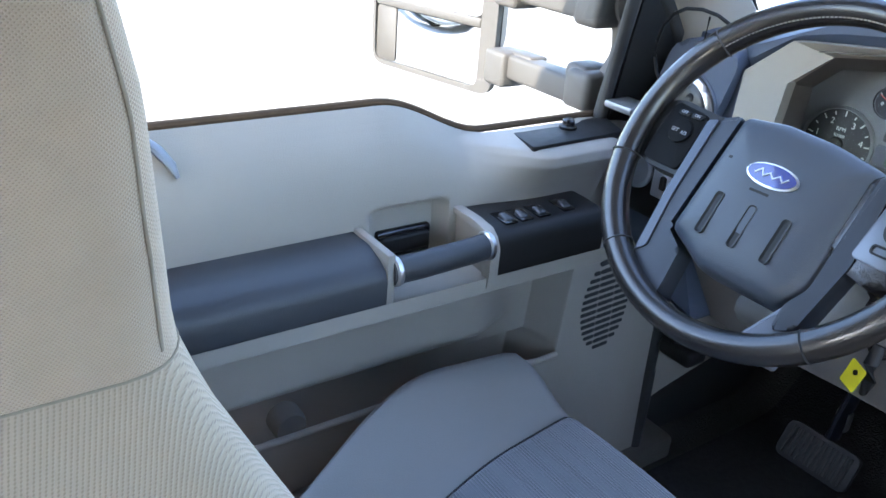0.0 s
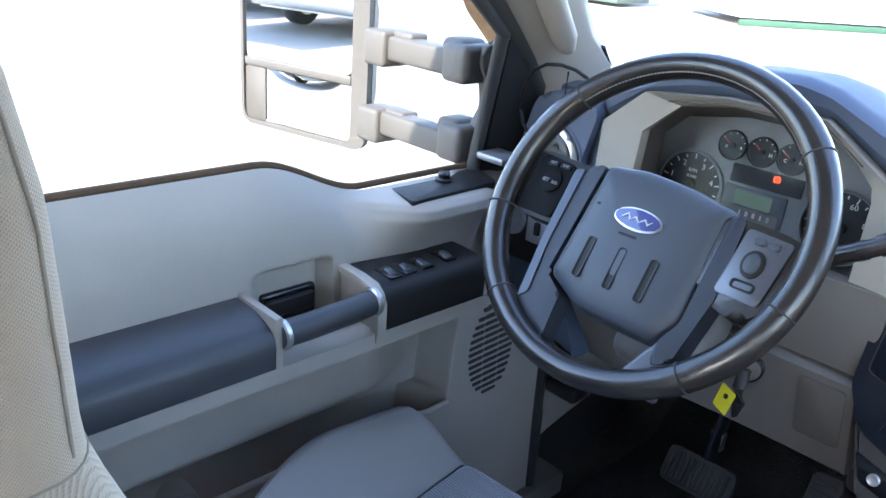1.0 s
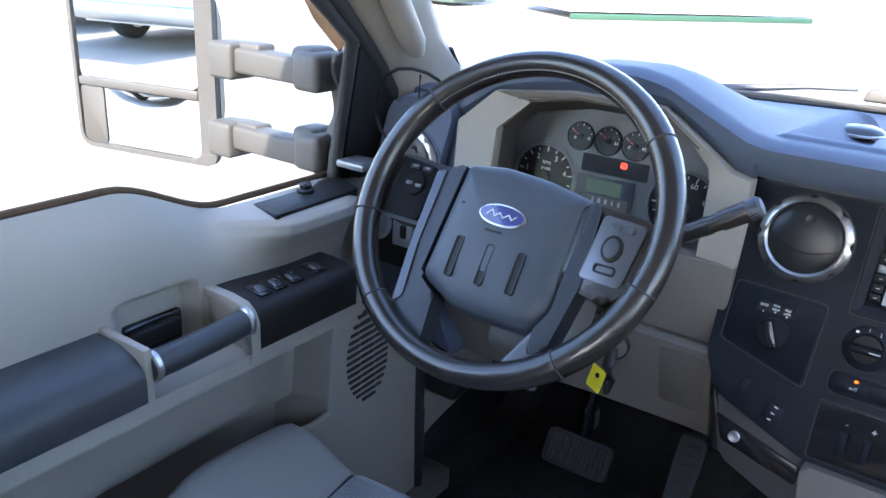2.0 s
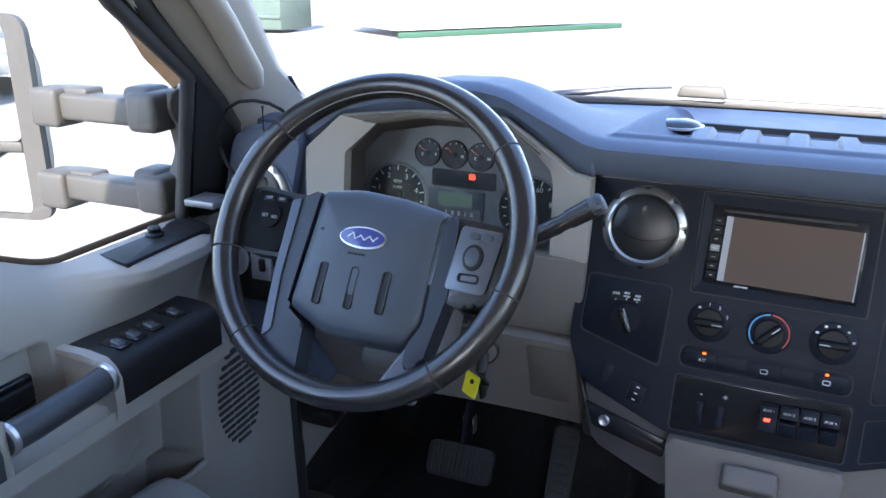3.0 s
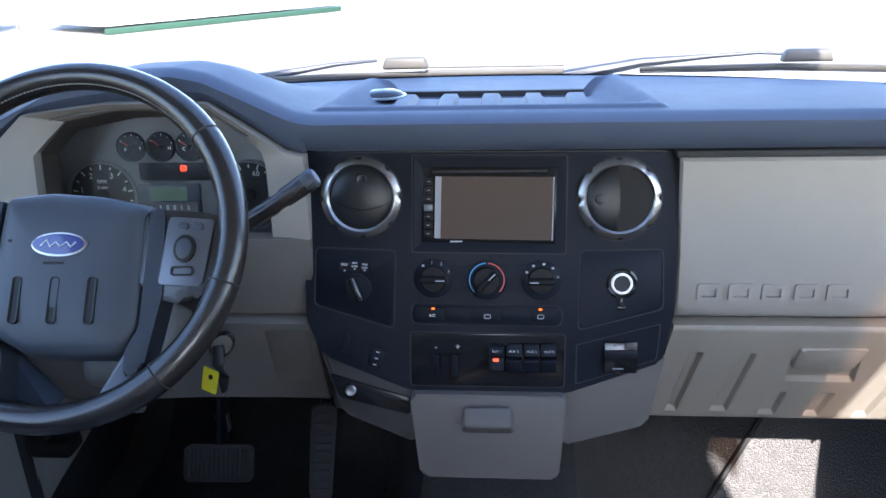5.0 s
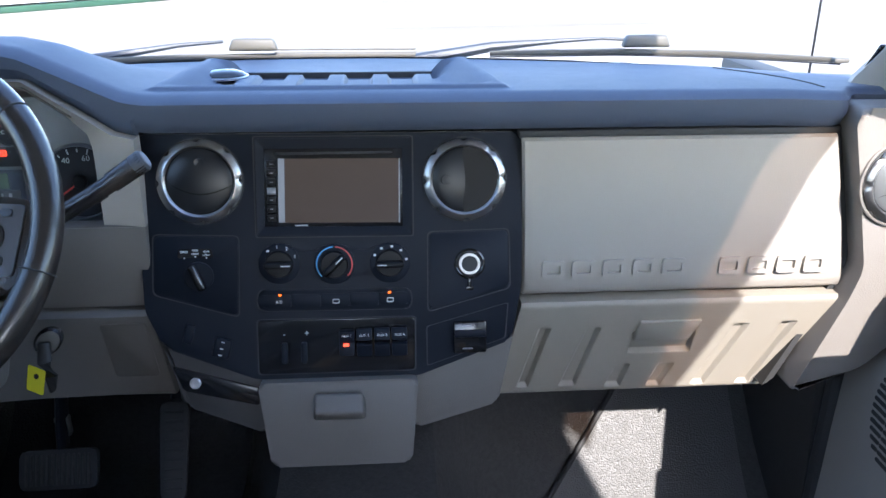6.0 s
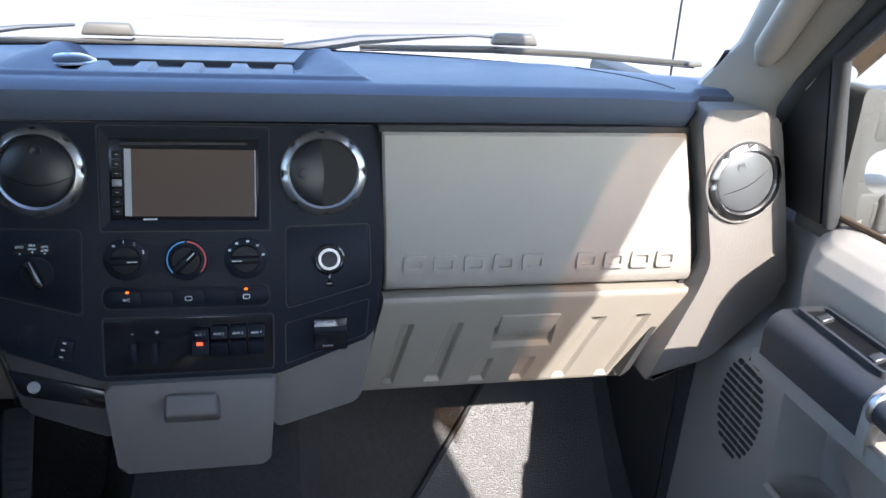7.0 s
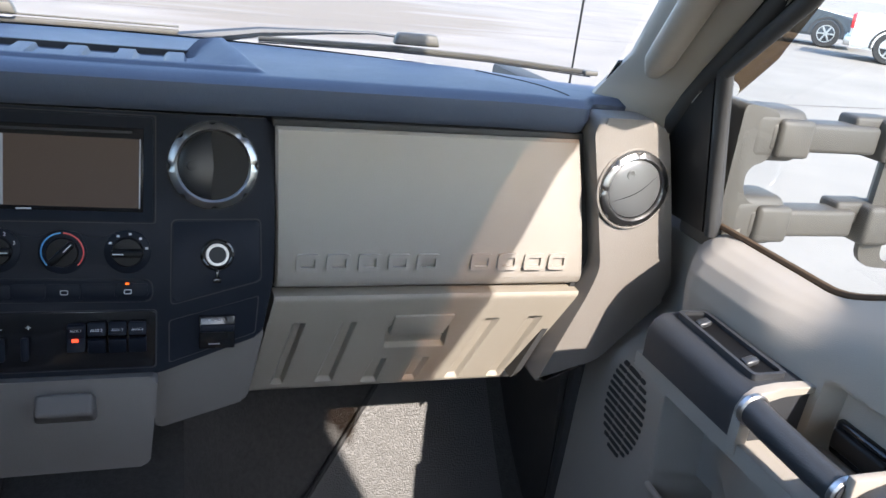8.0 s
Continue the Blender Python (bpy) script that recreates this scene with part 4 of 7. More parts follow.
    part("flat_mirror_glass", bm, MIRROR, hd, "flat mirror glass reflecting the lot")
    bm = bmesh.new()
    x0, x1 = (g0 + 0.055, g1) if S < 0 else (g0, g1 - 0.055)
    surface(bm, lambda u, v: face @ Vector((u, v, 0.0008 + 0.004 * (1 - ((u - (x0 + x1) / 2) / 0.13) ** 2) * (1 - ((v + 0.1025) / 0.075) ** 2))), steps(x0, x1, 14), steps(-0.153, -0.052, 10))
    part("wide_mirror_glass", bm, MIRROR, hd, "small wide-angle mirror glass")
    bm = bmesh.new()
    xa, xb = (g0, x0 - 0.002) if S < 0 else (x1 + 0.002, g1)
    add_poly(bm, rounded(rect(xa, -0.155, xb, -0.050), 0.008), 0.0, 0.004, face, r=0.002)
    part("signal_panel", bm, MIRROR_PLASTIC, hd)
    return m


build_mirror(-1)
build_mirror(1)

# ---- dashboard ----
BROW = [(-0.80, 0.0), (-0.70, 0.0), (-0.66, 0.004), (-0.55, 0.050), (-0.47, 0.062), (-0.40, 0.064), (-0.36, 0.056), (-0.25, 0.004), (-0.225, 0.0), (0.9, 0.0)]


def pad_front(x):
    return -0.030 + 0.055 * smooth01((x - 0.655) / 0.05) + 0.03 * smooth01((-0.66 - x) / 0.05)


def pad_top(x, y):
    base = 0.861 - 0.020 * smooth01(y / 0.42) - 0.006 * smooth01((abs(x) - 0.55) / 0.2)
    b = sum(curve_at(BROW, x + d) for d in (-0.005, 0, 0.005)) / 3
    return base + b * (1 - smooth01((y - 0.06) / 0.30))


RIM_Z = [(-0.70, 0.815), (-0.664, 0.818), (-0.603, 0.870), (-0.488, 0.884), (-0.356, 0.883), (-0.290, 0.838), (-0.262, 0.818), (-0.236, 0.812)]
TRAY = (-0.222, 0.222, 0.022, 0.235)


def tray_dip(x, y):
    k = (y - TRAY[2]) / (TRAY[3] - TRAY[2])
    x0, x1 = TRAY[0] + 0.032 * k, TRAY[1] - 0.032 * k
    inside = smooth01((x - x0 - 0.006) / 0.050) * smooth01((x1 - 0.006 - x) / 0.050) * smooth01((y - TRAY[2] - 0.008) / 0.012) * smooth01((TRAY[3] - y) / 0.02)
    lip = smooth01((x - x0 + 0.012) / 0.012) * smooth01((x1 + 0.012 - x) / 0.012) * smooth01((y - TRAY[2] + 0.008) / 0.008) * smooth01((TRAY[3] + 0.005 - y) / 0.012)
    # no raised edge along the rear, where the tray runs out to the glass
    lip *= 1 - smooth01((y - TRAY[3] + 0.055) / 0.035) * smooth01((x - x0 - 0.030) / 0.030) * smooth01((x1 - 0.030 - x) / 0.030)
    wave = math.sin((x + 0.2) * 2 * math.pi / 0.062)
    ribs = 0.0075 * inside * smooth01((TRAY[3] - 0.030 - y) / 0.012) * smooth01((wave - 0.10) / 0.35) * smooth01((inside - 0.75) / 0.2)
    return (0.004 + 0.019 * max(0.0, min(1.0, k))) * lip - (0.016 + 0.012 * max(0.0, min(1.0, k))) * inside + ribs


dash = thing("dashboard", (0, 0.1, 0.45), "wide charcoal dashboard top over stone-grey panels", "dashboard")
bm = bmesh.new()
xs = sorted(set(steps(-0.80, 0.80, 161) + steps(-0.24, 0.24, 145)))


def pad_surface(x, v):
    rear = screen_y(x) - 0.012
    f = pad_front(x)
    if v < 0:
        b = sum(curve_at(BROW, x + d) for d in (-0.005, 0, 0.005)) / 3
        ztop = pad_top(x, f)
        drop = 0.044 if b < 0.002 else max(0.012, ztop - curve_at(RIM_Z, x) + 0.001)
        pts = ((-1, 0.012, drop + 0.004), (-0.8, 0.004, drop), (-0.35, -0.001, drop * 0.62), (-0.1, -0.0015, 0.009))
        for k, dy, dz in pts:
            if abs(v - k) < 1e-6:
                return (x, f + dy + (0.008 if k <= -0.8 else 0), ztop - dz)
    y = f + 0.004 + (rear - f - 0.004) * v
    return (x, y, pad_top(x, y) - 0.006 * max(0, 1 - v * 26) + tray_dip(x, y))


surface(bm, pad_surface, xs, [-1, -0.8, -0.35, -0.1] + [0, 0.012, 0.03, 0.05] + steps(0.065, 0.56, 60) + steps(0.58, 1, 14))
part("top_pad", bm, CHARCOAL, dash, "soft charcoal dash top with an open ribbed tray")
bm = bmesh.new()
sweep(bm, [(x, y, pad_top(x, y) + 0.0002) for x, y in ((0.600, 0.262), (0.618, 0.205), (0.634, 0.150), (0.645, 0.095), (0.650, 0.045), (0.650, 0.012))], 0.0014, n=6)
part("end_seam", bm, RUBBER, dash)
bm = bmesh.new()
SENSOR = Matrix.Translation((-0.160, 0.165, pad_top(-0.16, 0.165) - 0.016))
lathe(bm, [(0.014, -0.01), (0.014, 0.012), (0.033, 0.016), (0.033, 0.018), (0.028, 0.0225), (0.016, 0.026), (0, 0.027)], SENSOR, n=28)
s = part("light_sensor", bm, BLACK_GLOSS, dash, "small black domed sensor")
bm = bmesh.new()
lathe(bm, [(0.0325, 0.0150), (0.0355, 0.0155), (0.0355, 0.0180), (0.0325, 0.0185)], SENSOR, n=28, ring=True)
part("sensor_ring", bm, CHROME, s)
# Black strip added on the tray's rear wall to paint the shadow there.
bm = bmesh.new()
add_box(bm, (0.0, 0.2305, pad_top(0, 0.23) - 0.011), (0.335, 0.006, 0.022), r=0.001)
part("tray_shade", bm, RUBBER, dash, "dark strip standing for shade at the rear of the tray")

# inner structure behind the faces, so that no gap shows light
bm = bmesh.new()
add_box(bm, (0.0, 0.30, 0.62), (1.50, 0.30, 0.36), r=0.01)
add_box(bm, (0.45, 0.10, 0.62), (0.50, 0.16, 0.36), r=0.01)
add_box(bm, (-0.10, 0.10, 0.60), (0.28, 0.16, 0.40), r=0.01)
part("carrier", bm, RUBBER, dash)

MF = axes((0, -0.035, 0), (1, 0, 0), (0, 0, 1))     # local: x, height, out towards the cabin


def face_plate(pts, w0, w1, mat, nm, lab="", r=0.004, rd=0.0, parent=None, M=None):
    bm = bmesh.new()
    add_poly(bm, rounded(pts, rd) if rd else pts, w0, w1, M or MF, r=r)
    return part(nm, bm, mat, parent or dash, lab)


# stone-grey fascia round the instruments
outer = [(-0.668, 0.700), (-0.664, 0.818), (-0.603, 0.870), (-0.488, 0.884), (-0.356, 0.883), (-0.290, 0.838), (-0.262, 0.818), (-0.236, 0.812), (-0.236, 0.700)]
inner = [(-0.610, 0.700), (-0.601, 0.815), (-0.556, 0.858), (-0.482, 0.871), (-0.361, 0.868), (-0.318, 0.838), (-0.294, 0.816), (-0.288, 0.800), (-0.288, 0.700)]
# the two upright legs lie flat, the upper facets lean in towards the gauges
lean = [-0.002, -0.003, -0.016, -0.018, -0.018, -0.016, -0.010, -0.003, -0.002]
bm = bmesh.new()
loops = [[bm.verts.new(MF @ Vector((p[0], p[1], w))) for p, w in zip(line, ws_)] for line, ws_ in ((outer, [-0.022] * 9), (outer, [0.004] * 9), (inner, lean), (inner, [-0.022] * 9))]
for a, b in zip(loops, loops[1:] + loops[:1]):
    for i in range(9):
        j = (i + 1) % 9
        bm.faces.new((a[i], a[j], b[j], b[i]))
fascia = part("gauge_fascia", bm, STONE, dash, "faceted stone-grey instrument surround")
bm = bmesh.new()
sweep(bm, [MF @ Vector((a[0] * 0.66 + b[0] * 0.34, a[1] * 0.66 + b[1] * 0.34, w * 0.66 + 0.0026)) for a, b, w in zip(inner[2:6], outer[2:6], lean[2:6])], 0.0013, n=6)
part("crease", bm, STONE_SHADED, fascia)
bm = bmesh.new()
deep = [(-0.625, 0.660), (-0.625, 0.795), (-0.590, 0.828), (-0.50, 0.845), (-0.352, 0.845), (-0.300, 0.820), (-0.283, 0.800), (-0.278, 0.780), (-0.278, 0.660)]
L0 = [bm.verts.new(MF @ Vector((p[0], p[1], w + 0.0005))) for p, w in zip(inner, lean)]
L1 = [bm.verts.new(MF @ Vector((p[0], p[1], -0.105))) for p in deep]
for i in range(len(inner)):
    j = (i + 1) % len(inner)
    bm.faces.new((L0[i], L0[j], L1[j], L1[i]))
part("gauge_hood", bm, HOOD_BROWN, dash, "dark inner walls round the gauges")
# Shade under the dash brow is put into these panels' darker stone.
face_plate([(-0.664, 0.590), (-0.236, 0.590), (-0.236, 0.702), (-0.664, 0.702)], -0.02, 0.004, STONE_SHADED, "column_panel")
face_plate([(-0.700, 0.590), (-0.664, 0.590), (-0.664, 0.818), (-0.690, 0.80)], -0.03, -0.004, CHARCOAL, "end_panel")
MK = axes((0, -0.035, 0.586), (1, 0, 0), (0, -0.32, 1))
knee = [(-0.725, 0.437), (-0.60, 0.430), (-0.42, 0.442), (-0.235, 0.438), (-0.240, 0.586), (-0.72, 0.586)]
face_plate([(x, (z - 0.586) * 1.06) for x, z in knee], -0.03, 0.016, STONE_SHADED, "knee_panel", "stone-grey knee panel below the column", r=0.008, M=MK)
face_plate([(-0.31, -0.112), (-0.25, -0.112), (-0.25, -0.012), (-0.31, -0.012)], 0.014, 0.0175, STONE_SHADED, "fuse_cover", r=0.002, rd=0.006, M=MK)

# end pods
def build_pod(S):
    mat = POD_TAUPE if S > 0 else CHARCOAL
    pod = thing("end_pod", (S * 0.75, -0.03, 0.44), "taupe grained dashboard end pod with a round vent" if S > 0 else "charcoal dashboard end pod behind the steering wheel", "dash pod", "dashboard end pods")
    M = axes((0, -0.045, 0), (1, 0, 0), (0, 0, 1))
    pts = [(0.668, 0.822), (0.676, 0.842), (0.768, 0.842), (0.787, 0.820), (0.812, 0.73), (0.842, 0.610), (0.846, 0.572), (0.746, 0.468), (0.644, 0.426), (0.706, 0.577), (0.718, 0.620), (0.694, 0.72)]
    if S < 0:
        pts = [(-x, z) for x, z in pts][::-1]
    bm = bmesh.new()
    add_poly(bm, rounded(pts, 0.014, 4), -0.055, 0.004, M, r=0.010, seg=4)
    part("shell", bm, mat, pod)
    bm = bmesh.new()
    lathe(bm, [(0.0600, 0.0), (0.0595, 0.0022), (0.0575, 0.0030), (0.0555, 0.0015)], axes((0.745 if S > 0 else -0.742, -0.0490, 0.743 if S > 0 else 0.741), (1, S * 0.03, 0), (0, 0.04, 1)), n=48, ring=True)
    part("vent_bezel", bm, mat, pod)
    return pod


BALL = material("satin_black_vent", (0.011, 0.012, 0.014), rough=0.33, spec=0.35, mottle=0.1)


def vent(M, R, parent_name, turn, split, lab, mat_ball=None, opened=False):
    """Round air vent: notched chrome ring, dark well and a slatted ball."""
    mat_ball = mat_ball or BALL
    v = thing(parent_name, M.translation, lab, "air vent", "dashboard air vents")
    bm = bmesh.new()
    n = 96
    cols = []
    for i in range(n):
        a = 2 * math.pi * i / n
        notch = 0.0 if (i % 12) > 1 else 0.0030
        r_out = R - notch
        cols.append([bm.verts.new(M @ Vector((r * math.cos(a), r * math.sin(a), h))) for r, h in
                     ((r_out, 0.0), (r_out, 0.0042), (r_out - 0.0014, 0.0058), (R * 0.84, 0.0076), (R * 0.795, 0.0052), (R * 0.78, -0.004))])
    for i in range(n):
        for k in range(5):
            bm.faces.new((cols[i][k], cols[(i + 1) % n][k], cols[(i + 1) % n][k + 1], cols[i][k + 1]))
    part("ring", bm, VENT_CHROME, v, "notched chrome ring")
    bm = bmesh.new()
    lathe(bm, [(R * 1.03, -0.001), (R * 1.03, 0.0015), (R * 0.98, 0.002)], M, n=48, ring=True)
    part("gasket", bm, RUBBER, v)
    bm = bmesh.new()
    lathe(bm, [(R * 0.795, 0.0030), (R * 0.79, 0.0006), (0, 0.0005)], M, n=40)
    part("well", bm, PIANO, v)
    Mb = M @ pose(0, 0, 0, 0, 0, turn)
    r = R * 0.785
    # two half covers split by a curved joint; an opened half is flat, its shade painted black
    for half in (1, -1):
        dark_half = half < 0 and opened
        bm = bmesh.new()
        vs = []
        for i in range(25):
            a = math.pi * i / 24
            row = []
            for j in range(11):
                f = j / 10
                x = r * math.cos(a)
                edge = split * r - 0.20 * r * (1 - math.cos(a) ** 2) + 0.0010 * half
                arc = half * r * math.sin(a) * 0.999
                y = edge * math.sin(a) + (arc - edge * math.sin(a)) * f
                d = max(0.0, 1 - (x * x + y * y) / (r * r))
                h = 0.0022 + 0.0065 * d ** 0.55 if not dark_half else 0.0016
                row.append(bm.verts.new(Mb @ Vector((x, y, h + (0.0008 if half > 0 else -0.0004)))))
            vs.append(row)
        for i in range(24):
            for j in range(10):
                bm.faces.new((vs[i][j], vs[i + 1][j], vs[i + 1][j + 1], vs[i][j + 1]))
        bmesh.ops.remove_doubles(bm, verts=bm.verts, dist=1e-5)
        part("flap", bm, PIANO if dark_half else mat_ball, v)
    bm = bmesh.new()
    lathe(bm, [(0.0080, 0), (0.0078, 0.0045), (0.006, 0.0062), (0, 0.0055)], Mb @ Matrix.Translation((0.0, r * 0.58, 0.0025)), n=16)
    part("thumb_tab", bm, mat_ball, v)
    return v


build_pod(1)
build_pod(-1)
SILVER_VENT = material("silver_vent_plastic", (0.105, 0.108, 0.110), rough=0.4, metal=0.3, mottle=0.05)
vent(axes((0.745, -0.0500, 0.743), (1, 0.03, 0), (0, 0.04, 1)), 0.0545, "air_vent", 30, 0.12, "round dash vent with silver flaps in a notched chrome ring", SILVER_VENT)
vent(axes((-0.742, -0.0500, 0.741), (1, -0.03, 0), (0, 0.04, 1)), 0.0545, "air_vent", -30, 0.12, "round chrome-ringed vent half hidden behind the steering wheel")

# dark channel between glovebox and pod
face_plate([(0.650, 0.812), (0.672, 0.812), (0.722, 0.612), (0.705, 0.572), (0.638, 0.430), (0.622, 0.418), (0.690, 0.560), (0.704, 0.60)], -0.08, -0.026, RUBBER, "seam_channel", r=0)
bm = bmesh.new()
add_box(bm, (0.455, -0.005, 0.806), (0.43, 0.02, 0.010), r=0.002)
part("seam", bm, RUBBER, dash)

# ---- centre stack ----
TILT = radians(12.1)
MS = axes((0, -0.003, 0.81), (1, 0, 0), (0, math.sin(TILT), math.cos(TILT)))   # local y is up, from the top edge


def S2(pts):
    return [(x, -v) for x, v in pts]


stack = thing("centre_stack", (0, -0.03, 0.50), "black plastic centre stack with round knobs and switches", "centre console")
outline = S2([(-0.243, 0.0), (0.243, 0.002), (0.246, 0.150), (0.245, 0.208), (0.232, 0.280), (0.104, 0.326), (-0.108, 0.324), (-0.226, 0.277), (-0.248, 0.227), (-0.247, 0.15)])
bm = bmesh.new()
add_poly(bm, rounded(outline, 0.010, 4), -0.06, 0.0, MS, r=0.005, seg=3)
part("fascia", bm, BLACK, stack)


def stack_plate(pts, w0, w1, mat, nm, lab="", r=0.0015, rd=0.0, parent=None):
    bm = bmesh.new()
    add_poly(bm, rounded(S2(pts), rd, 4) if rd else S2(pts), w0, w1, MS, r=r)
    return part(nm, bm, mat, parent or stack, lab)


def groove(pts, width, mat, nm, parent, rd=0.008, h=0.0006):
    """A thin outline that reads as a joint round a panel."""
    o = rounded(S2(pts), rd, 5)
    cx, cy = sum(p[0] for p in o) / len(o), sum(p[1] for p in o) / len(o)
    i = []
    for p in o:
        d = Vector((p[0] - cx, p[1] - cy))
        d = d - d.normalized() * width
        i.append((cx + d.x, cy + d.y))
    bm = bmesh.new()
    add_ring(bm, o, i, -0.001, h, MS)
    return part(nm, bm, mat, parent)


four = [(-0.232, 0.126), (-0.122, 0.130), (-0.127, 0.239), (-0.237, 0.206)]
groove(four, 0.0016, RUBBER, "panel_joint", stack)
pl = stack_plate([(-0.230, 0.1285), (-0.1245, 0.1325), (-0.129, 0.2355), (-0.2345, 0.204)], -0.004, 0.0012, BLACK, "drive_panel", rd=0.008)
pr = stack_plate([(0.1225, 0.1325), (0.2265, 0.1305), (0.2285, 0.207), (0.1215, 0.2355)], -0.004, 0.0012, BLACK, "outlet_panel", rd=0.008)
groove([(0.120, 0.130), (0.229, 0.128), (0.231, 0.209), (0.119, 0.239)], 0.0016, RUBBER, "panel_joint", stack)


def at_stack(u, v, w=0.0, turn=0.0):
    return MS @ Matrix.Translation((u, -v, w)) @ pose(0, 0, 0, 0, 0, turn)


# vents of the stack
vent(at_stack(-0.1675, 0.0595, 0.001), 0.0535, "air_vent", -4, -0.18, "round black vent, closed, in a notched chrome ring")
vent(at_stack(0.170, 0.0625, 0.001), 0.0535, "air_vent", 90, 0.18, "round black vent turned open in a notched chrome ring", opened=True)

# drive mode knob
kn = part("drive_knob_base", (lambda b: (disc(b, 0.019, 0.004, at_stack(-0.176, 0.182, 0.001), 32, 0.001), b)[1])(bmesh.new()), BLACK, pl)
bm = bmesh.new()
add_box(bm, (0, 0, 0.010), (0.011, 0.036, 0.014), r=0.004, seg=3, M=at_stack(-0.176, 0.182, 0.002, 22))
k2 = part("drive_knob", bm, BLACK_GLOSS, kn)
bm = bmesh.new()
add_box(bm, (0.0035, 0.003, 0.0175), (0.0012, 0.026, 0.0008), r=0, M=at_stack(-0.176, 0.182, 0.002, 22))
part("pointer", bm, GREY_MARK, k2)
bm = bmesh.new()
add_poly(bm, rounded(S2([(-0.200, 0.146), (-0.158, 0.146), (-0.156, 0.158), (-0.202, 0.158)]), 0.004), 0.001, 0.0018, MS)
part("drive_legend", bm, BLACK_GLOSS, pl)
for du, text in ((-0.014, "2WD"), (0.0, "4X4"), (0.014, "4X4")):
    up_by = 0.002 if du == 0 else 0
    words(text, 0.0044, WHITE_MARK, pl, at_stack(-0.179 + du, 0.1500 - up_by, 0.0022))
    if du > -0.01:
        words("HIGH" if du == 0 else "LOW", 0.0036, WHITE_MARK, pl, at_stack(-0.179 + du, 0.1545 - up_by, 0.0022))
    bm = bmesh.new()
    disc(bm, 0.0010, 0.0005, at_stack(-0.179 + du, 0.1580 - up_by, 0.0018), 10)
    part("mark", bm, WHITE_MARK, pl)

# power outlet
ou = part("outlet_ring", (lambda b: (lathe(b, [(0.0140, 0), (0.0140, 0.004), (0.0132, 0.0052), (0.0112, 0.0052), (0.0105, 0.003), (0.0105, -0.003)], at_stack(0.1755, 0.174, 0.001), 36, ring=True), b)[1])(bmesh.new()),
          lamp_material("lit_outlet_ring", (0.9, 0.9, 0.85), 0.06, (0.55, 0.55, 0.53)), pr, "pale translucent outlet ring")
bm = bmesh.new()
lathe(bm, [(0.0205, 0), (0.0205, 0.002), (0.018, 0.003), (0.016, 0.002)], at_stack(0.1755, 0.174, 0.001), 36, ring=True)
part("outlet_collar", bm, BLACK_GLOSS, ou)
bm = bmesh.new()
lathe(bm, [(0.0107, 0.002), (0.0103, -0.001), (0.0, -0.0012)], at_stack(0.1755, 0.174, 0.0025), 24)
part("outlet_well", bm, RUBBER, ou)
bm = bmesh.new()
add_box(bm, (0, 0, 0), (0.004, 0.014, 0.003), r=0.001, M=at_stack(0.1755, 0.200, 0.002))
add_box(bm, (0, 0, 0), (0.010, 0.006, 0.003), r=0.001, M=at_stack(0.1755, 0.207, 0.002))
part("outlet_tab", bm, BLACK_GLOSS, ou)

# climate controls
pod_line = [(-0.098, 0.168), (-0.085, 0.142), (-0.060, 0.142), (-0.046, 0.152), (-0.026, 0.152), (-0.014, 0.145), (0.012, 0.145), (0.026, 0.152), (0.044, 0.152),
            (0.058, 0.145), (0.085, 0.145), (0.097, 0.170), (0.085, 0.196), (0.058, 0.196), (0.044, 0.186), (0.026, 0.186), (0.012, 0.196), (-0.014, 0.196), (-0.026, 0.186), (-0.046, 0.186), (-0.060, 0.193), (-0.085, 0.193)]
cl = stack_plate(pod_line, -0.003, 0.0016, BLACK, "climate_panel", rd=0.008)
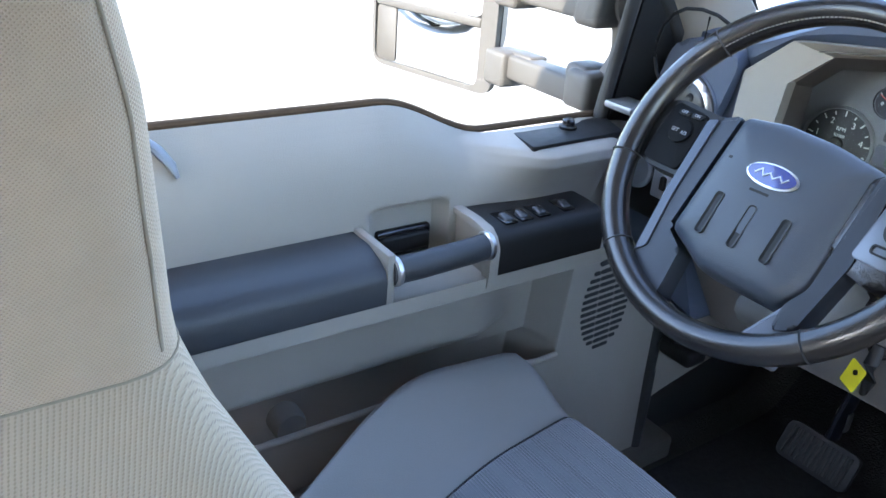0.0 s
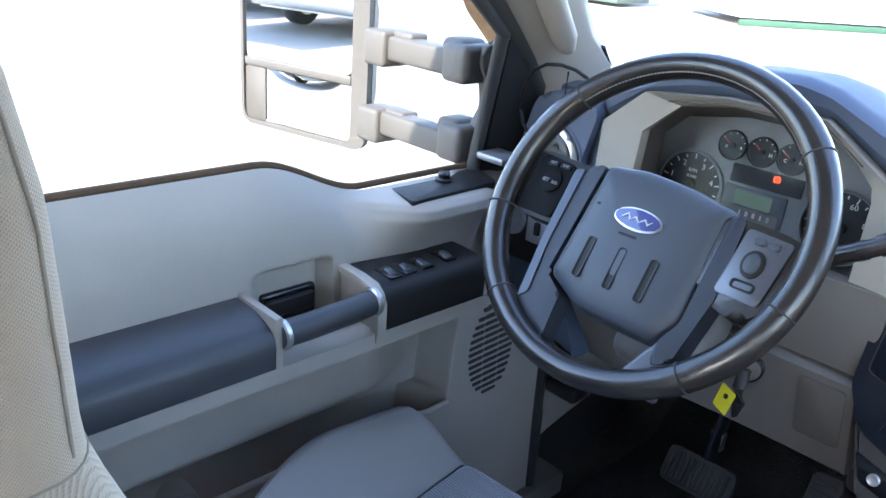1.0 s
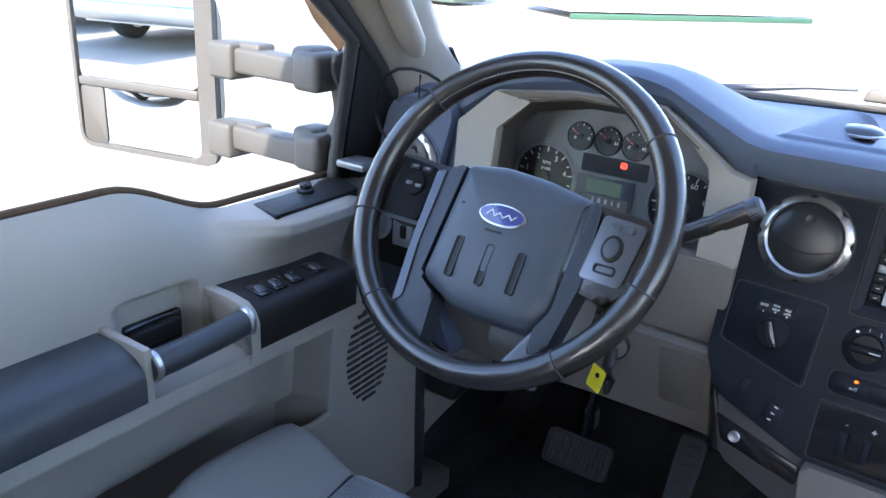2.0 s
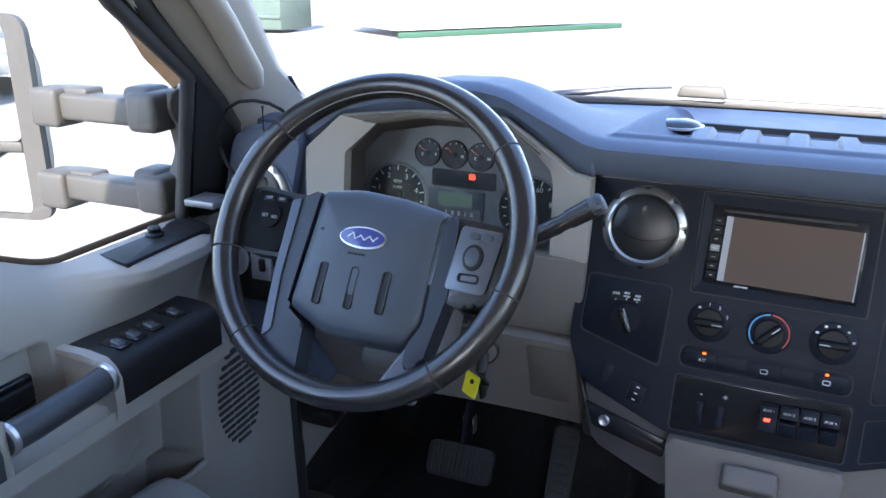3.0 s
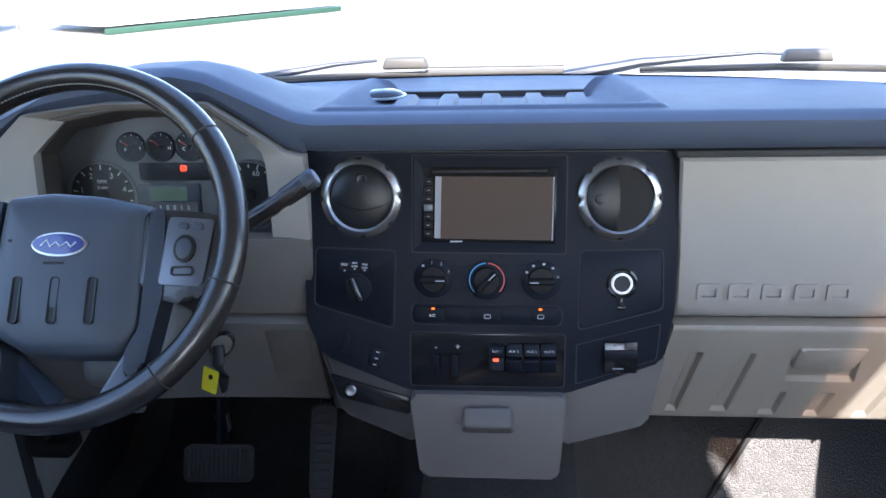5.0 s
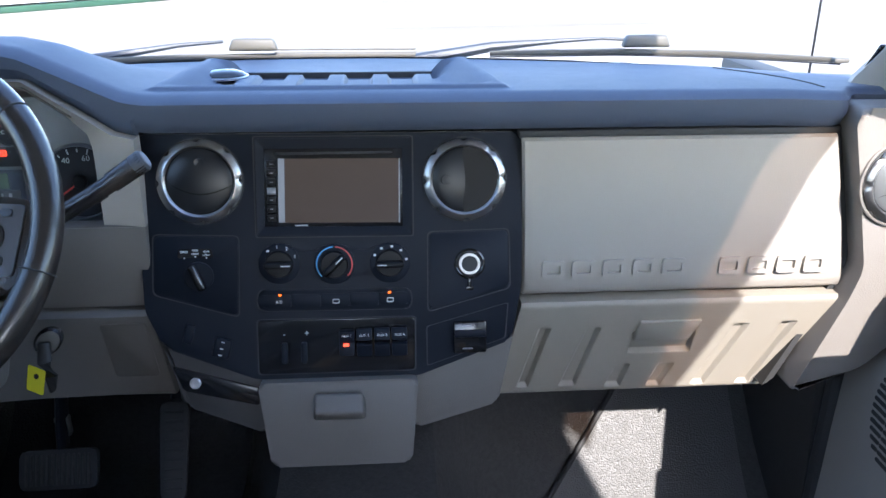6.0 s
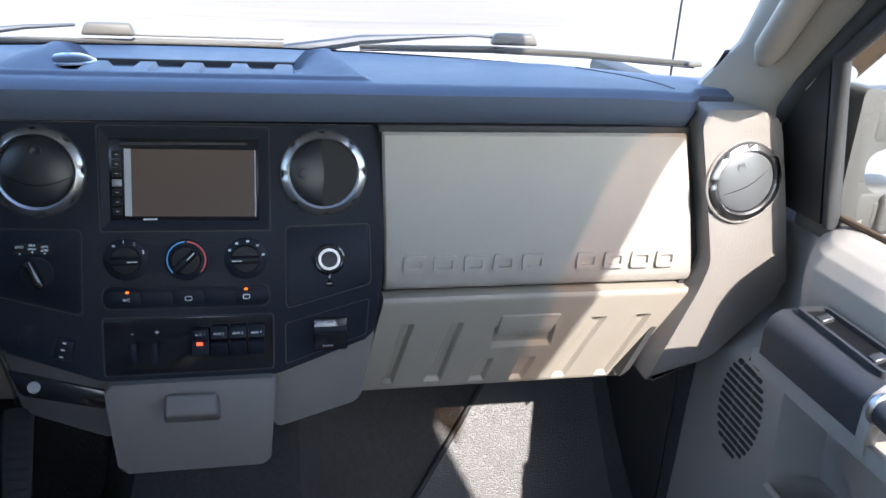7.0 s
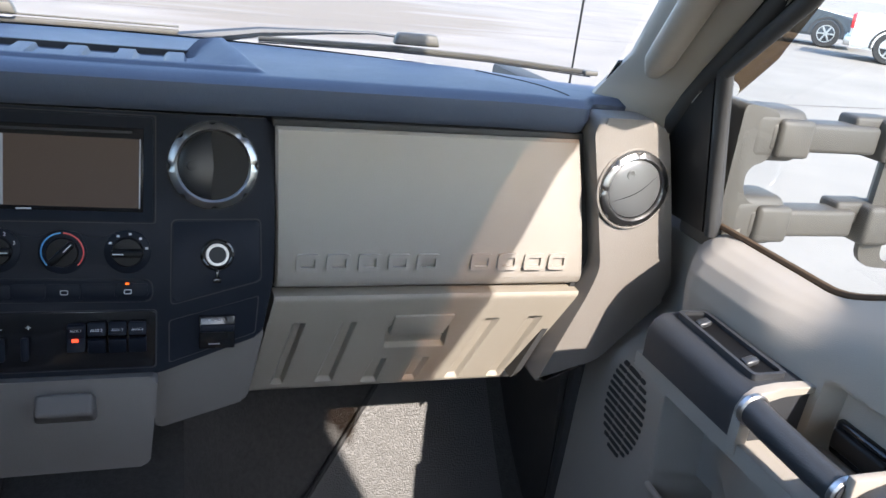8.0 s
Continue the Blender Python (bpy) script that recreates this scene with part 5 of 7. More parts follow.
for u, v, kind in ((-0.0725, 0.168, "fan"), (-0.0015, 0.170, "heat"), (0.0705, 0.170, "mode")):
    bm = bmesh.new()
    lathe(bm, [(0.0265, 0.0), (0.0265, 0.0022), (0.0245, 0.0034), (0.0, 0.0036)], at_stack(u, v, 0.001), 40)
    dial = part("dial", bm, BLACK, cl)
    bm = bmesh.new()
    lathe(bm, [(0.0185, 0.0), (0.0178, 0.006), (0.0165, 0.0075), (0.0, 0.008)], at_stack(u, v, 0.003), 36)
    part("knob_base", bm, PIANO, dial)
    tn = {"fan": 90, "heat": -45, "mode": 90}[kind]
    bm = bmesh.new()
    add_box(bm, (0, 0, 0.013), (0.0088, 0.037, 0.014), r=0.0035, seg=3, M=at_stack(u, v, 0.002, tn))
    part("knob_grip", bm, PIANO, dial)
    bm = bmesh.new()
    add_box(bm, (0, 0.010 if kind != "fan" else -0.010, 0.0203), (0.0012, 0.012, 0.0008), r=0, M=at_stack(u, v, 0.002, tn))
    part("pointer", bm, WHITE_MARK, dial)
    if kind == "heat":
        for arc, mt in (((0.26, 0.62), BLUE_MARK), ((-0.12, 0.24), RED_MARK)):
            bm = bmesh.new()
            lathe(bm, [(0.0238, 0.0032), (0.0238, 0.0042), (0.0222, 0.0042), (0.0222, 0.0032)], at_stack(u, v, 0.001), 24, arc=arc)
            part("temperature_arc", bm, mt, dial)
    else:
        if kind == "fan":
            for text, a in (("1", 95), ("2", 62), ("3", 24)):
                words(text, 0.0062, WHITE_MARK, dial, at_stack(u, v, 0.0048) @ Matrix.Translation((0.0222 * math.cos(radians(a)), 0.0222 * math.sin(radians(a)), 0)))
        for a in ((150, 118, 82, 48, 12) if kind == "mode" else (128,)):
            bm = bmesh.new()
            add_box(bm, (0.0222 * math.cos(radians(a)), 0.0222 * math.sin(radians(a)), 0.0042), (0.0034, 0.0026, 0.0008), r=0, M=at_stack(u, v, 0.001))
            part("mark", bm, WHITE_MARK, dial)

strip = stack_plate([(-0.102, 0.203), (0.098, 0.206), (0.098, 0.232), (-0.103, 0.230)], -0.003, 0.0016, BLACK, "button_strip", rd=0.012)
groove([(-0.1035, 0.2015), (0.0995, 0.2045), (0.0995, 0.2335), (-0.1045, 0.2315)], 0.0015, RUBBER, "strip_joint", stack, rd=0.012)
for i in range(5):
    u0, u1 = -0.096 + i * 0.0380, -0.096 + (i + 1) * 0.0380 - 0.0012
    bt = stack_plate([(u0, 0.209), (u1, 0.2095), (u1, 0.2265), (u0, 0.226)], 0.0, 0.0030, BLACK, "push_button", r=0.001, rd=0.003, parent=strip)
    if i in (0, 4):
        bm = bmesh.new()
        uu = -0.0735 if i == 0 else 0.0695
        add_box(bm, (0, 0, 0), (0.0042, 0.0030, 0.0012), r=0.0006, M=at_stack(uu, 0.2095, 0.0032))
        part("indicator", bm, AMBER, bt, "lit amber indicator")
    if i == 0:
        words("A/C", 0.0055, WHITE_MARK, bt, at_stack(-0.075, 0.219, 0.0033))
    if i in (2, 4):
        bm = bmesh.new()
        uu = -0.001 if i == 2 else 0.070
        o = rounded(rect(uu - 0.0045, -0.2225, uu + 0.0045, -0.2165), 0.002, 3)
        n_ = rounded(rect(uu - 0.0036, -0.2216, uu + 0.0036, -0.2174), 0.0015, 3)
        add_ring(bm, o, n_, 0.0030, 0.0035, MS)
        part("symbol", bm, WHITE_MARK, bt)

# recessed switch bay
bay = [(-0.106, 0.242), (0.104, 0.243), (0.103, 0.318), (-0.107, 0.318)]
groove(bay, 0.0018, RUBBER, "bay_edge", stack, rd=0.006, h=0.0012)
by = stack_plate([(-0.104, 0.244), (0.102, 0.245), (0.101, 0.316), (-0.105, 0.316)], -0.002, 0.0006, BLACK_GLOSS, "switch_bay", rd=0.005, r=0.0003)
for i, u in enumerate((0.0115, 0.0345, 0.058, 0.081)):
    bm = bmesh.new()
    up = 0.004 if i == 0 else 0.0
    add_box(bm, (0, 0, 0.004), (0.0205, 0.017, 0.010), r=0.002, M=at_stack(u, 0.2665, 0.0) @ pose(0, 0, 0, -14 if i else 10, 0, 0))
    add_box(bm, (0, 0, 0.004), (0.0205, 0.019, 0.010), r=0.002, M=at_stack(u, 0.2845, 0.0) @ pose(0, 0, 0, 16 if i else -10, 0, 0))
    sw = part("auxiliary_switch", bm, BLACK, by)
    words("AUX %d" % (i + 1), 0.0047, WHITE_MARK, sw, at_stack(u, 0.2655, 0.0100) @ pose(0, 0, 0, -14 if i else 10, 0, 0))
    if i == 0:
        bm = bmesh.new()
        add_box(bm, (0, 0, 0), (0.0075, 0.0042, 0.0016), r=0.001, M=at_stack(u - 0.001, 0.278, 0.0085))
        part("indicator", bm, RED_LAMP, sw, "lit red switch lamp")
for u, sgn in ((-0.0705, "-"), (-0.0450, "+")):
    bm = bmesh.new()
    add_box(bm, (0, 0, 0.003), (0.008, 0.028, 0.010), r=0.002, M=at_stack(u, 0.288, 0.0))
    b = part("brake_lever", bm, BLACK, by)
    words(sgn, 0.012, WHITE_MARK, b, at_stack(u + (0.004 if sgn == "+" else 0), 0.2625, 0.0018))
# small switches on the driver side and the port on the passenger side
for u, v in ((-0.193, 0.258), (-0.152, 0.279)):
    bm = bmesh.new()
    add_box(bm, (0, 0, 0.001), (0.012 if v < 0.27 else 0.022, 0.026, 0.006), r=0.002, M=at_stack(u, v, 0.0, -16))
    b = part("toggle", bm, BLACK, stack)
    if v > 0.27:
        for k in (-0.009, 0.0, 0.009):
            bm = bmesh.new()
            add_box(bm, (0, k, 0.0045), (0.0045, 0.0016, 0.0008), r=0, M=at_stack(u, v, 0.0, -16))
            part("mark", bm, WHITE_MARK, b)
groove([(0.117, 0.258), (0.228, 0.228), (0.224, 0.277), (0.117, 0.313)], 0.0016, RUBBER, "panel_joint", stack, rd=0.004)
us = part("port_block", (lambda b: (add_box(b, (0, 0, 0.001), (0.044, 0.043, 0.010), r=0.002, M=at_stack(0.1755, 0.2735, 0.0)), b)[1])(bmesh.new()), BLACK_GLOSS, stack, "black accessory port block")
bm = bmesh.new()
add_box(bm, (0, 0, 0), (0.042, 0.010, 0.006), r=0.002, M=at_stack(0.1755, 0.268, 0.0065))
part("port_flap", bm, BLACK, us)
for dv in (-0.0165, 0.015):
    bm = bmesh.new()
    add_box(bm, (0, 0, 0), (0.014, 0.0014, 0.0008), r=0, M=at_stack(0.172, 0.2735 + dv, 0.0065))
    part("mark", bm, GREY_MARK, us)

# ---- head unit ----
hu = thing("head_unit", (0, -0.02, 0.68), "double-height touch screen radio in a black trim frame", "car radio")
bm = bmesh.new()
o = rounded(S2([(-0.0965, 0.0065), (0.1005, 0.0080), (0.0995, 0.1325), (-0.0985, 0.1305)]), 0.003, 3)
n_ = rounded(S2([(-0.0865, 0.0195), (0.0900, 0.0210), (0.0885, 0.1225), (-0.0890, 0.1195)]), 0.002, 3)
add_ring(bm, o, n_, -0.004, 0.0035, MS, w_in=0.0005)
part("trim_frame", bm, BLACK, hu)
groove([(-0.1000, 0.0035), (0.1040, 0.0050), (0.1030, 0.1360), (-0.1020, 0.1340)], 0.0020, RUBBER, "frame_joint", hu, rd=0.004)
bm = bmesh.new()
add_poly(bm, S2([(-0.0862, 0.0198), (0.0897, 0.0213), (0.0882, 0.1222), (-0.0887, 0.1192)]), -0.003, 0.0016, MS, r=0.0008)
fu = part("faceplate", bm, BLACK_GLOSS, hu, "glossy black faceplate")
scr = S2([(-0.0605, 0.0325), (0.0845, 0.0340), (0.0830, 0.1170), (-0.0630, 0.1145)])
bm = bmesh.new()
add_poly(bm, scr, 0.0010, 0.0021, MS)
part("display", bm, SCREEN, fu, "display with a brownish reflection put in as a faint glow")
for pts in ([(-0.0685, 0.0320), (-0.0605, 0.0325), (-0.0630, 0.1145), (-0.0710, 0.1140)], [(0.0848, 0.0340), (0.0864, 0.0340), (0.0850, 0.1172), (0.0833, 0.1172)]):
    bm = bmesh.new()
    add_poly(bm, S2(pts), 0.0010, 0.0020, MS)
    part("edge_strip", bm, SCREEN_EDGE if pts[0][0] < 0 else GREY_MARK, fu, "pale strip beside the display")
for i in range(7):
    bm = bmesh.new()
    add_box(bm, (0, 0, 0), (0.011, 0.0088, 0.0014), r=0.0006, M=at_stack(-0.0775 - 0.0003 * i, 0.039 + 0.0115 * i, 0.0020))
    b = part("side_key", bm, PIANO if i != 3 else SATIN, fu)
    if i != 3:
        bm = bmesh.new()
        add_box(bm, (0, 0, 0), (0.004, 0.0010, 0.0006), r=0, M=at_stack(-0.0775 - 0.0003 * i, 0.039 + 0.0115 * i, 0.0028))
        part("mark", bm, SATIN, b)
bm = bmesh.new()
add_box(bm, (0, 0, 0), (0.016, 0.0018, 0.0006), r=0, M=at_stack(-0.042, 0.1185, 0.0020))
part("maker_mark", bm, WHITE_MARK, fu)
bm = bmesh.new()
add_box(bm, (0, 0, 0), (0.150, 0.0030, 0.0016), r=0.0005, M=at_stack(0.002, 0.0262, 0.0020))
part("disc_slot", bm, RUBBER, fu)

# ---- lower stack: stone-grey cheeks, lock pocket, drawer ----
low = thing("lower_stack", (0, -0.05, 0.36), "stone-grey lower console cheeks with a dark lock pocket", "console panel")
# Both cheeks carry shade in their colour, the left one more.
stack_plate([(-0.232, 0.268), (-0.100, 0.322), (-0.100, 0.402), (-0.203, 0.360)], -0.05, -0.006, STONE_DEEP_SHADE, "cheek", r=0.005, rd=0.008, parent=low)
stack_plate([(0.100, 0.322), (0.236, 0.272), (0.214, 0.370), (0.100, 0.402)], -0.05, -0.006, STONE_SHADED, "cheek", r=0.005, rd=0.008, parent=low)
pk = stack_plate([(-0.219, 0.303), (-0.106, 0.337), (-0.108, 0.361), (-0.206, 0.337)], -0.02, -0.003, BLACK_GLOSS, "lock_pocket", "dark glossy pocket", r=0.002, rd=0.004, parent=low)
bm = bmesh.new()
lathe(bm, [(0.0075, 0), (0.0075, 0.002), (0.006, 0.003), (0.0035, 0.0025), (0, 0.0025)], at_stack(-0.190, 0.327, -0.003), 24)
part("airbag_lock", bm, CHROME, pk, "small round bright lock")

dr = thing("console_drawer", (0, -0.08, 0.33), "stone-grey pull-out drawer under the stack", "drawer")
bm = bmesh.new()
add_poly(bm, rounded(S2([(-0.106, 0.324), (0.105, 0.324), (0.095, 0.441), (-0.092, 0.441)]), 0.010, 4), -0.10, 0.018, MS, r=0.006, seg=3)
# Drawer and pull use the stone tone with shade mixed in.
body = part("drawer_body", bm, STONE_SHADED, dr)
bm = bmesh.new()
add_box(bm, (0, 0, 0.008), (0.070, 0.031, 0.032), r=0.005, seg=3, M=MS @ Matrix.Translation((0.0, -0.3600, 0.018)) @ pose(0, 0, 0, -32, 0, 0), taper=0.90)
part("drawer_pull", bm, STONE_SHADED, body)

# ---- glovebox ----
gb = thing("glovebox", (0.46, -0.02, 0.41), "stone-grey glovebox with raised block marks and pressed grooves", "glovebox")
MG = axes((0, -0.022, 0), (1, 0, 0), (0, 0, 1))
bm = bmesh.new()
xl, xr = (lambda z: 0.243 + (0.804 - z) * 0.040), (lambda z: 0.664 + (0.804 - z) * 0.215)
prof = [(0.803, -0.030), (0.8025, -0.004), (0.799, 0.0), (0.74, 0.002), (0.68, 0.002), (0.62, -0.001), (0.595, -0.004), (0.582, -0.010), (0.576, -0.020), (0.574, -0.035)]


def upper_face(k, u):
    i = min(int(k), len(prof) - 2)
    f = k - i
    z = prof[i][0] + (prof[i + 1][0] - prof[i][0]) * f
    w = prof[i][1] + (prof[i + 1][1] - prof[i][1]) * f
    e = 0.006 * (max(0, abs(u - 0.5) - 0.492) / 0.008) ** 2
    return MG @ Vector((xl(z) + (xr(z) - xl(z)) * u, z, w - e))


surface(bm, upper_face, steps(0, len(prof) - 1, 28), [0, 0.004, 0.008] + steps(0.03, 0.97, 12) + [0.992, 0.996, 1])
up = part("upper_door", bm, STONE, gb, "smooth upper glovebox face")
# embossed row of block marks
for i, (a, b) in enumerate(((0.277, 0.308), (0.318, 0.350), (0.361, 0.392), (0.403, 0.434), (0.444, 0.477), (0.524, 0.556), (0.565, 0.597), (0.606, 0.638), (0.645, 0.676))):
    o = rounded(rect(a, 0.608, b, 0.633), 0.005, 3)
    n_ = rounded(rect(a + 0.006, 0.614, b - 0.006, 0.627), 0.002, 3)
    bm = bmesh.new()
    add_ring(bm, o, n_, -0.004, 0.0032, MG, w_in=0.0032)
    part("block_mark", bm, STONE, up)
lowd = bmesh.new()
ML = axes((0, -0.030, 0.572), (1, 0, 0), (0, -0.30, 1))


def lower_pt(u, d):
    x0, x1 = 0.250 - 0.026 * d / 0.160, 0.703 - 0.060 * d / 0.160
    return x0 + (x1 - x0) * u, -d * 1.16


GROOVES = (((0.278, 0.296), (0.255, 0.273), 0.040, 0.143), ((0.347, 0.368), (0.319, 0.345), 0.041, 0.143), ((0.402, 0.423), (0.388, 0.414), 0.106, 0.148),
           ((0.466, 0.490), (0.453, 0.475), 0.107, 0.149), ((0.563, 0.586), (0.522, 0.544), 0.041, 0.149), ((0.632, 0.656), (0.592, 0.614), 0.040, 0.150))


def lower_depth(x, d):
    w = 0.0
    for t, b, d0, d1 in GROOVES:
        k = (d - d0) / (d1 - d0)
        a, c = t[0] + (b[0] - t[0]) * k, t[1] + (b[1] - t[1]) * k
        ins = max(0.0, min(1.0, (x - a) / 0.0045, (c - x) / 0.0045, (d - d0) / 0.004, (d1 - d) / 0.004))
        w -= 0.0072 * ins
    ins = smooth01((x - 0.414) / 0.004) * smooth01((0.508 - x) / 0.004) * smooth01((d - 0.050) / 0.004) * smooth01((0.088 - d) / 0.004)
    return w - 0.010 * ins


def lower_face(u, d):
    x, y = lower_pt(u, d)
    e = 0.008 * max(0, (d - 0.150) / 0.010) ** 2 + 0.004 * max(0, (0.006 - d) / 0.006) ** 2
    return ML @ Vector((x, y, lower_depth(x, d) - e))


surface(lowd, lower_face, steps(0, 1, 320), [0, 0.003, 0.006] + steps(0.010, 0.150, 106) + [0.153, 0.157, 0.160], thick=(0, 0.03, 0))
ld = part("lower_door", lowd, GLOVEBOX_SHADED, gb, "lower glovebox door with pressed grooves")
bm = bmesh.new()
add_poly(bm, rounded([(0.422, -0.036), (0.512, -0.036), (0.498, -0.073), (0.418, -0.073)], 0.003, 3), -0.006, 0.004, ML, r=0.002)
part("latch_flap", bm, GLOVEBOX_SHADED, ld)
bm = bmesh.new()
add_poly(bm, [(0.488, -0.070), (0.506, -0.062), (0.502, -0.078), (0.490, -0.078)], -0.006, -0.002, ML)
part("latch_gap", bm, RUBBER, ld)

# ---- instruments ----
gi = thing("instrument_cluster", (-0.45, 0.07, 0.66), "dark gauge panel with round dials and a lit display", "gauges")
MI = axes((0, 0.070, 0), (1, 0, 0), (0, 0.10, 1))
MI.translation = Vector((0, 0.070 - 0.10 * 0.77, 0))


def at_inst(x, z, w=0.0, turn=0.0):
    """A place on the gauge panel, given by its world x and height."""
    return axes((x, 0.070 + 0.10 * (z - 0.77), z), (1, 0, 0), (0, 0.10, 1)) @ Matrix.Translation((0, 0, w)) @ pose(0, 0, 0, 0, 0, turn)


bm = bmesh.new()
add_poly(bm, [(-0.18, -0.12), (0.18, -0.12), (0.18, 0.09), (-0.18, 0.09)], -0.01, 0.0, at_inst(-0.455, 0.77))
part("panel", bm, material("gauge_panel_plastic", (0.125, 0.130, 0.136), rough=0.5, grain=0.3, grain_size=0.001, mottle=0.06), gi)


def dial(x, z, R, name, ticks, needle, a0, a1, labels=(), tick_r=0.90):
    bm = bmesh.new()
    lathe(bm, [(R * 1.05, 0), (R * 1.05, 0.005), (R * 0.99, 0.007), (R * 0.96, 0.004)], at_inst(x, z), 48, ring=True)
    d = part(name, bm, SATIN if R > 0.03 else BLACK, gi)
    bm = bmesh.new()
    disc(bm, R * 0.975, 0.0015, at_inst(x, z), 40)
    part("dial_face", bm, GAUGE_FACE, d)
    for i in range(ticks):
        a = radians(a0 + (a1 - a0) * i / (ticks - 1))
        big = i % 2 == 0
        bm = bmesh.new()
        add_box(bm, (0, 0, 0), (R * (0.15 if big else 0.09), R * 0.035, 0.0006), r=0, M=at_inst(x, z, 0.002) @ pose(0, 0, 0, 0, 0, math.degrees(a)) @ Matrix.Translation((R * (tick_r - 0.05), 0, 0)))
        part("tick", bm, WHITE_MARK, d)
    for text, a, rr, sz in labels:
        a = radians(a)
        words(text, sz, WHITE_MARK, d, at_inst(x, z, 0.002) @ Matrix.Translation((rr * R * math.cos(a), rr * R * math.sin(a), 0)))
    bm = bmesh.new()
    a = needle
    add_box(bm, (R * 0.42, 0, 0), (R * 0.72, R * 0.045, 0.0012), r=0, M=at_inst(x, z, 0.005, a))
    part("needle", bm, RED_MARK, d)
    bm = bmesh.new()
    disc(bm, R * 0.19, 0.006, at_inst(x, z, 0.0015), 20, 0.001)
    part("needle_hub", bm, BLACK_WARM, d)
    return d


dial(-0.566, 0.731, 0.050, "tachometer", 13, 210, 210, -30, (("1", 165, 0.66, 0.012), ("2", 118, 0.66, 0.012), ("3", 62, 0.66, 0.012), ("4", 16, 0.68, 0.012), ("RPM", 90, 0.42, 0.0075), ("X1000", 90, 0.24, 0.006)))
dial(-0.345, 0.731, 0.050, "speedometer", 15, 215, 215, -35, (("60", 72, 0.66, 0.011), ("80", 20, 0.66, 0.011), ("40", 120, 0.66, 0.011), ("20", 165, 0.66, 0.011)))
for x, nd, labs in ((-0.515, 150, (("0", 200, 0.5, 0.007), ("4", -10, 0.6, 0.007))), (-0.471, 140, (("H", -10, 0.6, 0.007),)), (-0.428, 150, (("C", 200, 0.5, 0.007), ("H", -10, 0.6, 0.007)))):
    dial(x, 0.802, 0.0205, "small_gauge", 5, nd, 150, 20, labs)
bm = bmesh.new()
add_poly(bm, rounded(rect(-0.052, -0.013, 0.052, 0.013), 0.003), 0, 0.002, at_inst(-0.4555, 0.766), r=0.001)
ms = part("warning_panel", bm, GAUGE_FACE, gi)
bm = bmesh.new()
o, n_ = rounded(rect(-0.0045, -0.004, 0.0045, 0.004), 0.002, 3), rounded(rect(-0.0034, -0.0029, 0.0034, 0.0029), 0.0015, 3)
add_ring(bm, o, n_, 0.002, 0.0028, at_inst(-0.441, 0.771))
add_box(bm, (0, 0, 0.0025), (0.0012, 0.0035, 0.0006), r=0, M=at_inst(-0.441, 0.771))
part("warning_lamp", bm, RED_LAMP, ms, "lit red warning lamp")
bm = bmesh.new()
add_poly(bm, rounded(rect(-0.046, -0.029, 0.046, 0.017), 0.003), 0, 0.003, at_inst(-0.4655, 0.732), r=0.001)
lc = part("display_bezel", bm, HUB, gi)
bm = bmesh.new()
add_poly(bm, rounded(rect(-0.028, -0.0105, 0.028, 0.0105), 0.001), 0.001, 0.0036, at_inst(-0.4665, 0.734))
part("green_display", bm, LCD, lc, "message display, its green glow partly a painted reflection")
bm = bmesh.new()
add_poly(bm, rect(-0.040, -0.0085, 0.040, 0.0085), 0.001, 0.0036, at_inst(-0.4645, 0.7125))
od = part("odometer", bm, LCD_ODO, lc)
for i in range(5):
    bm = bmesh.new()
    add_box(bm, (-0.016 + 0.0105 * i, 0.001, 0.0040), (0.0042 if i % 3 else 0.0024, 0.0070, 0.0006), r=0, M=at_inst(-0.4645, 0.7125))
    part("digit_bar", bm, GREY_MARK, od)
bm = bmesh.new()
surface(bm, lambda x, v: (x, 0.028 + 0.028 * v, 0.70 + 0.145 * v), steps(-0.612, -0.285, 8), steps(0, 1, 4))
cv = part("cover", bm, COVER, gi, "clear gauge cover")
cv.visible_shadow = False

# ---- steering column ----
WT = radians(33.5)
MW = axes((-0.432, -0.2815, 0.788), (1, 0, 0), (0, math.sin(WT), math.cos(WT)))
col = thing("steering_column", (-0.43, -0.15, 0.60), "dark steering column shroud with key and stalk", "steering column")
bm = bmesh.new()
t = bmesh.new()
bmesh.ops.create_cube(t, size=1)
for v in t.verts:
    k = 1.0 if v.co.z < 0 else 0.72
    v.co = Vector((v.co.x * 0.15 * k, v.co.y * 0.13 * k, v.co.z * 0.22))
bmesh.ops.bevel(t, geom=list(t.edges), offset=0.03, segments=4, affect="EDGES")
merge(bm, t, MW @ Matrix.Translation((0, -0.01, -0.165)))
part("shroud", bm, BLACK_WARM, col)
bm = bmesh.new()
add_box(bm, (0, 0, 0), (0.11, 0.12, 0.08), r=0.02, seg=3, M=MW @ Matrix.Translation((0, -0.08, -0.20)))
part("lower_shroud", bm, STONE_SHADED, col)
bm = bmesh.new()
sweep(bm, [(-0.345, -0.128, 0.722), (-0.300, -0.124, 0.7475), (-0.262, -0.118, 0.7690), (-0.2615, -0.118, 0.7694), (-0.254, -0.1167, 0.7740), (-0.2535, -0.1166, 0.7743), (-0.2435, -0.1148, 0.7808), (-0.243, -0.1147, 0.7811), (-0.207, -0.108, 0.8045)],
      [0.0100, 0.0104, 0.0108, 0.0112, 0.0112, 0.0102, 0.0104, 0.0120, 0.0130], n=24)
st = part("shift_lever", bm, LEATHER, col, "black shift lever with a rounded grip")
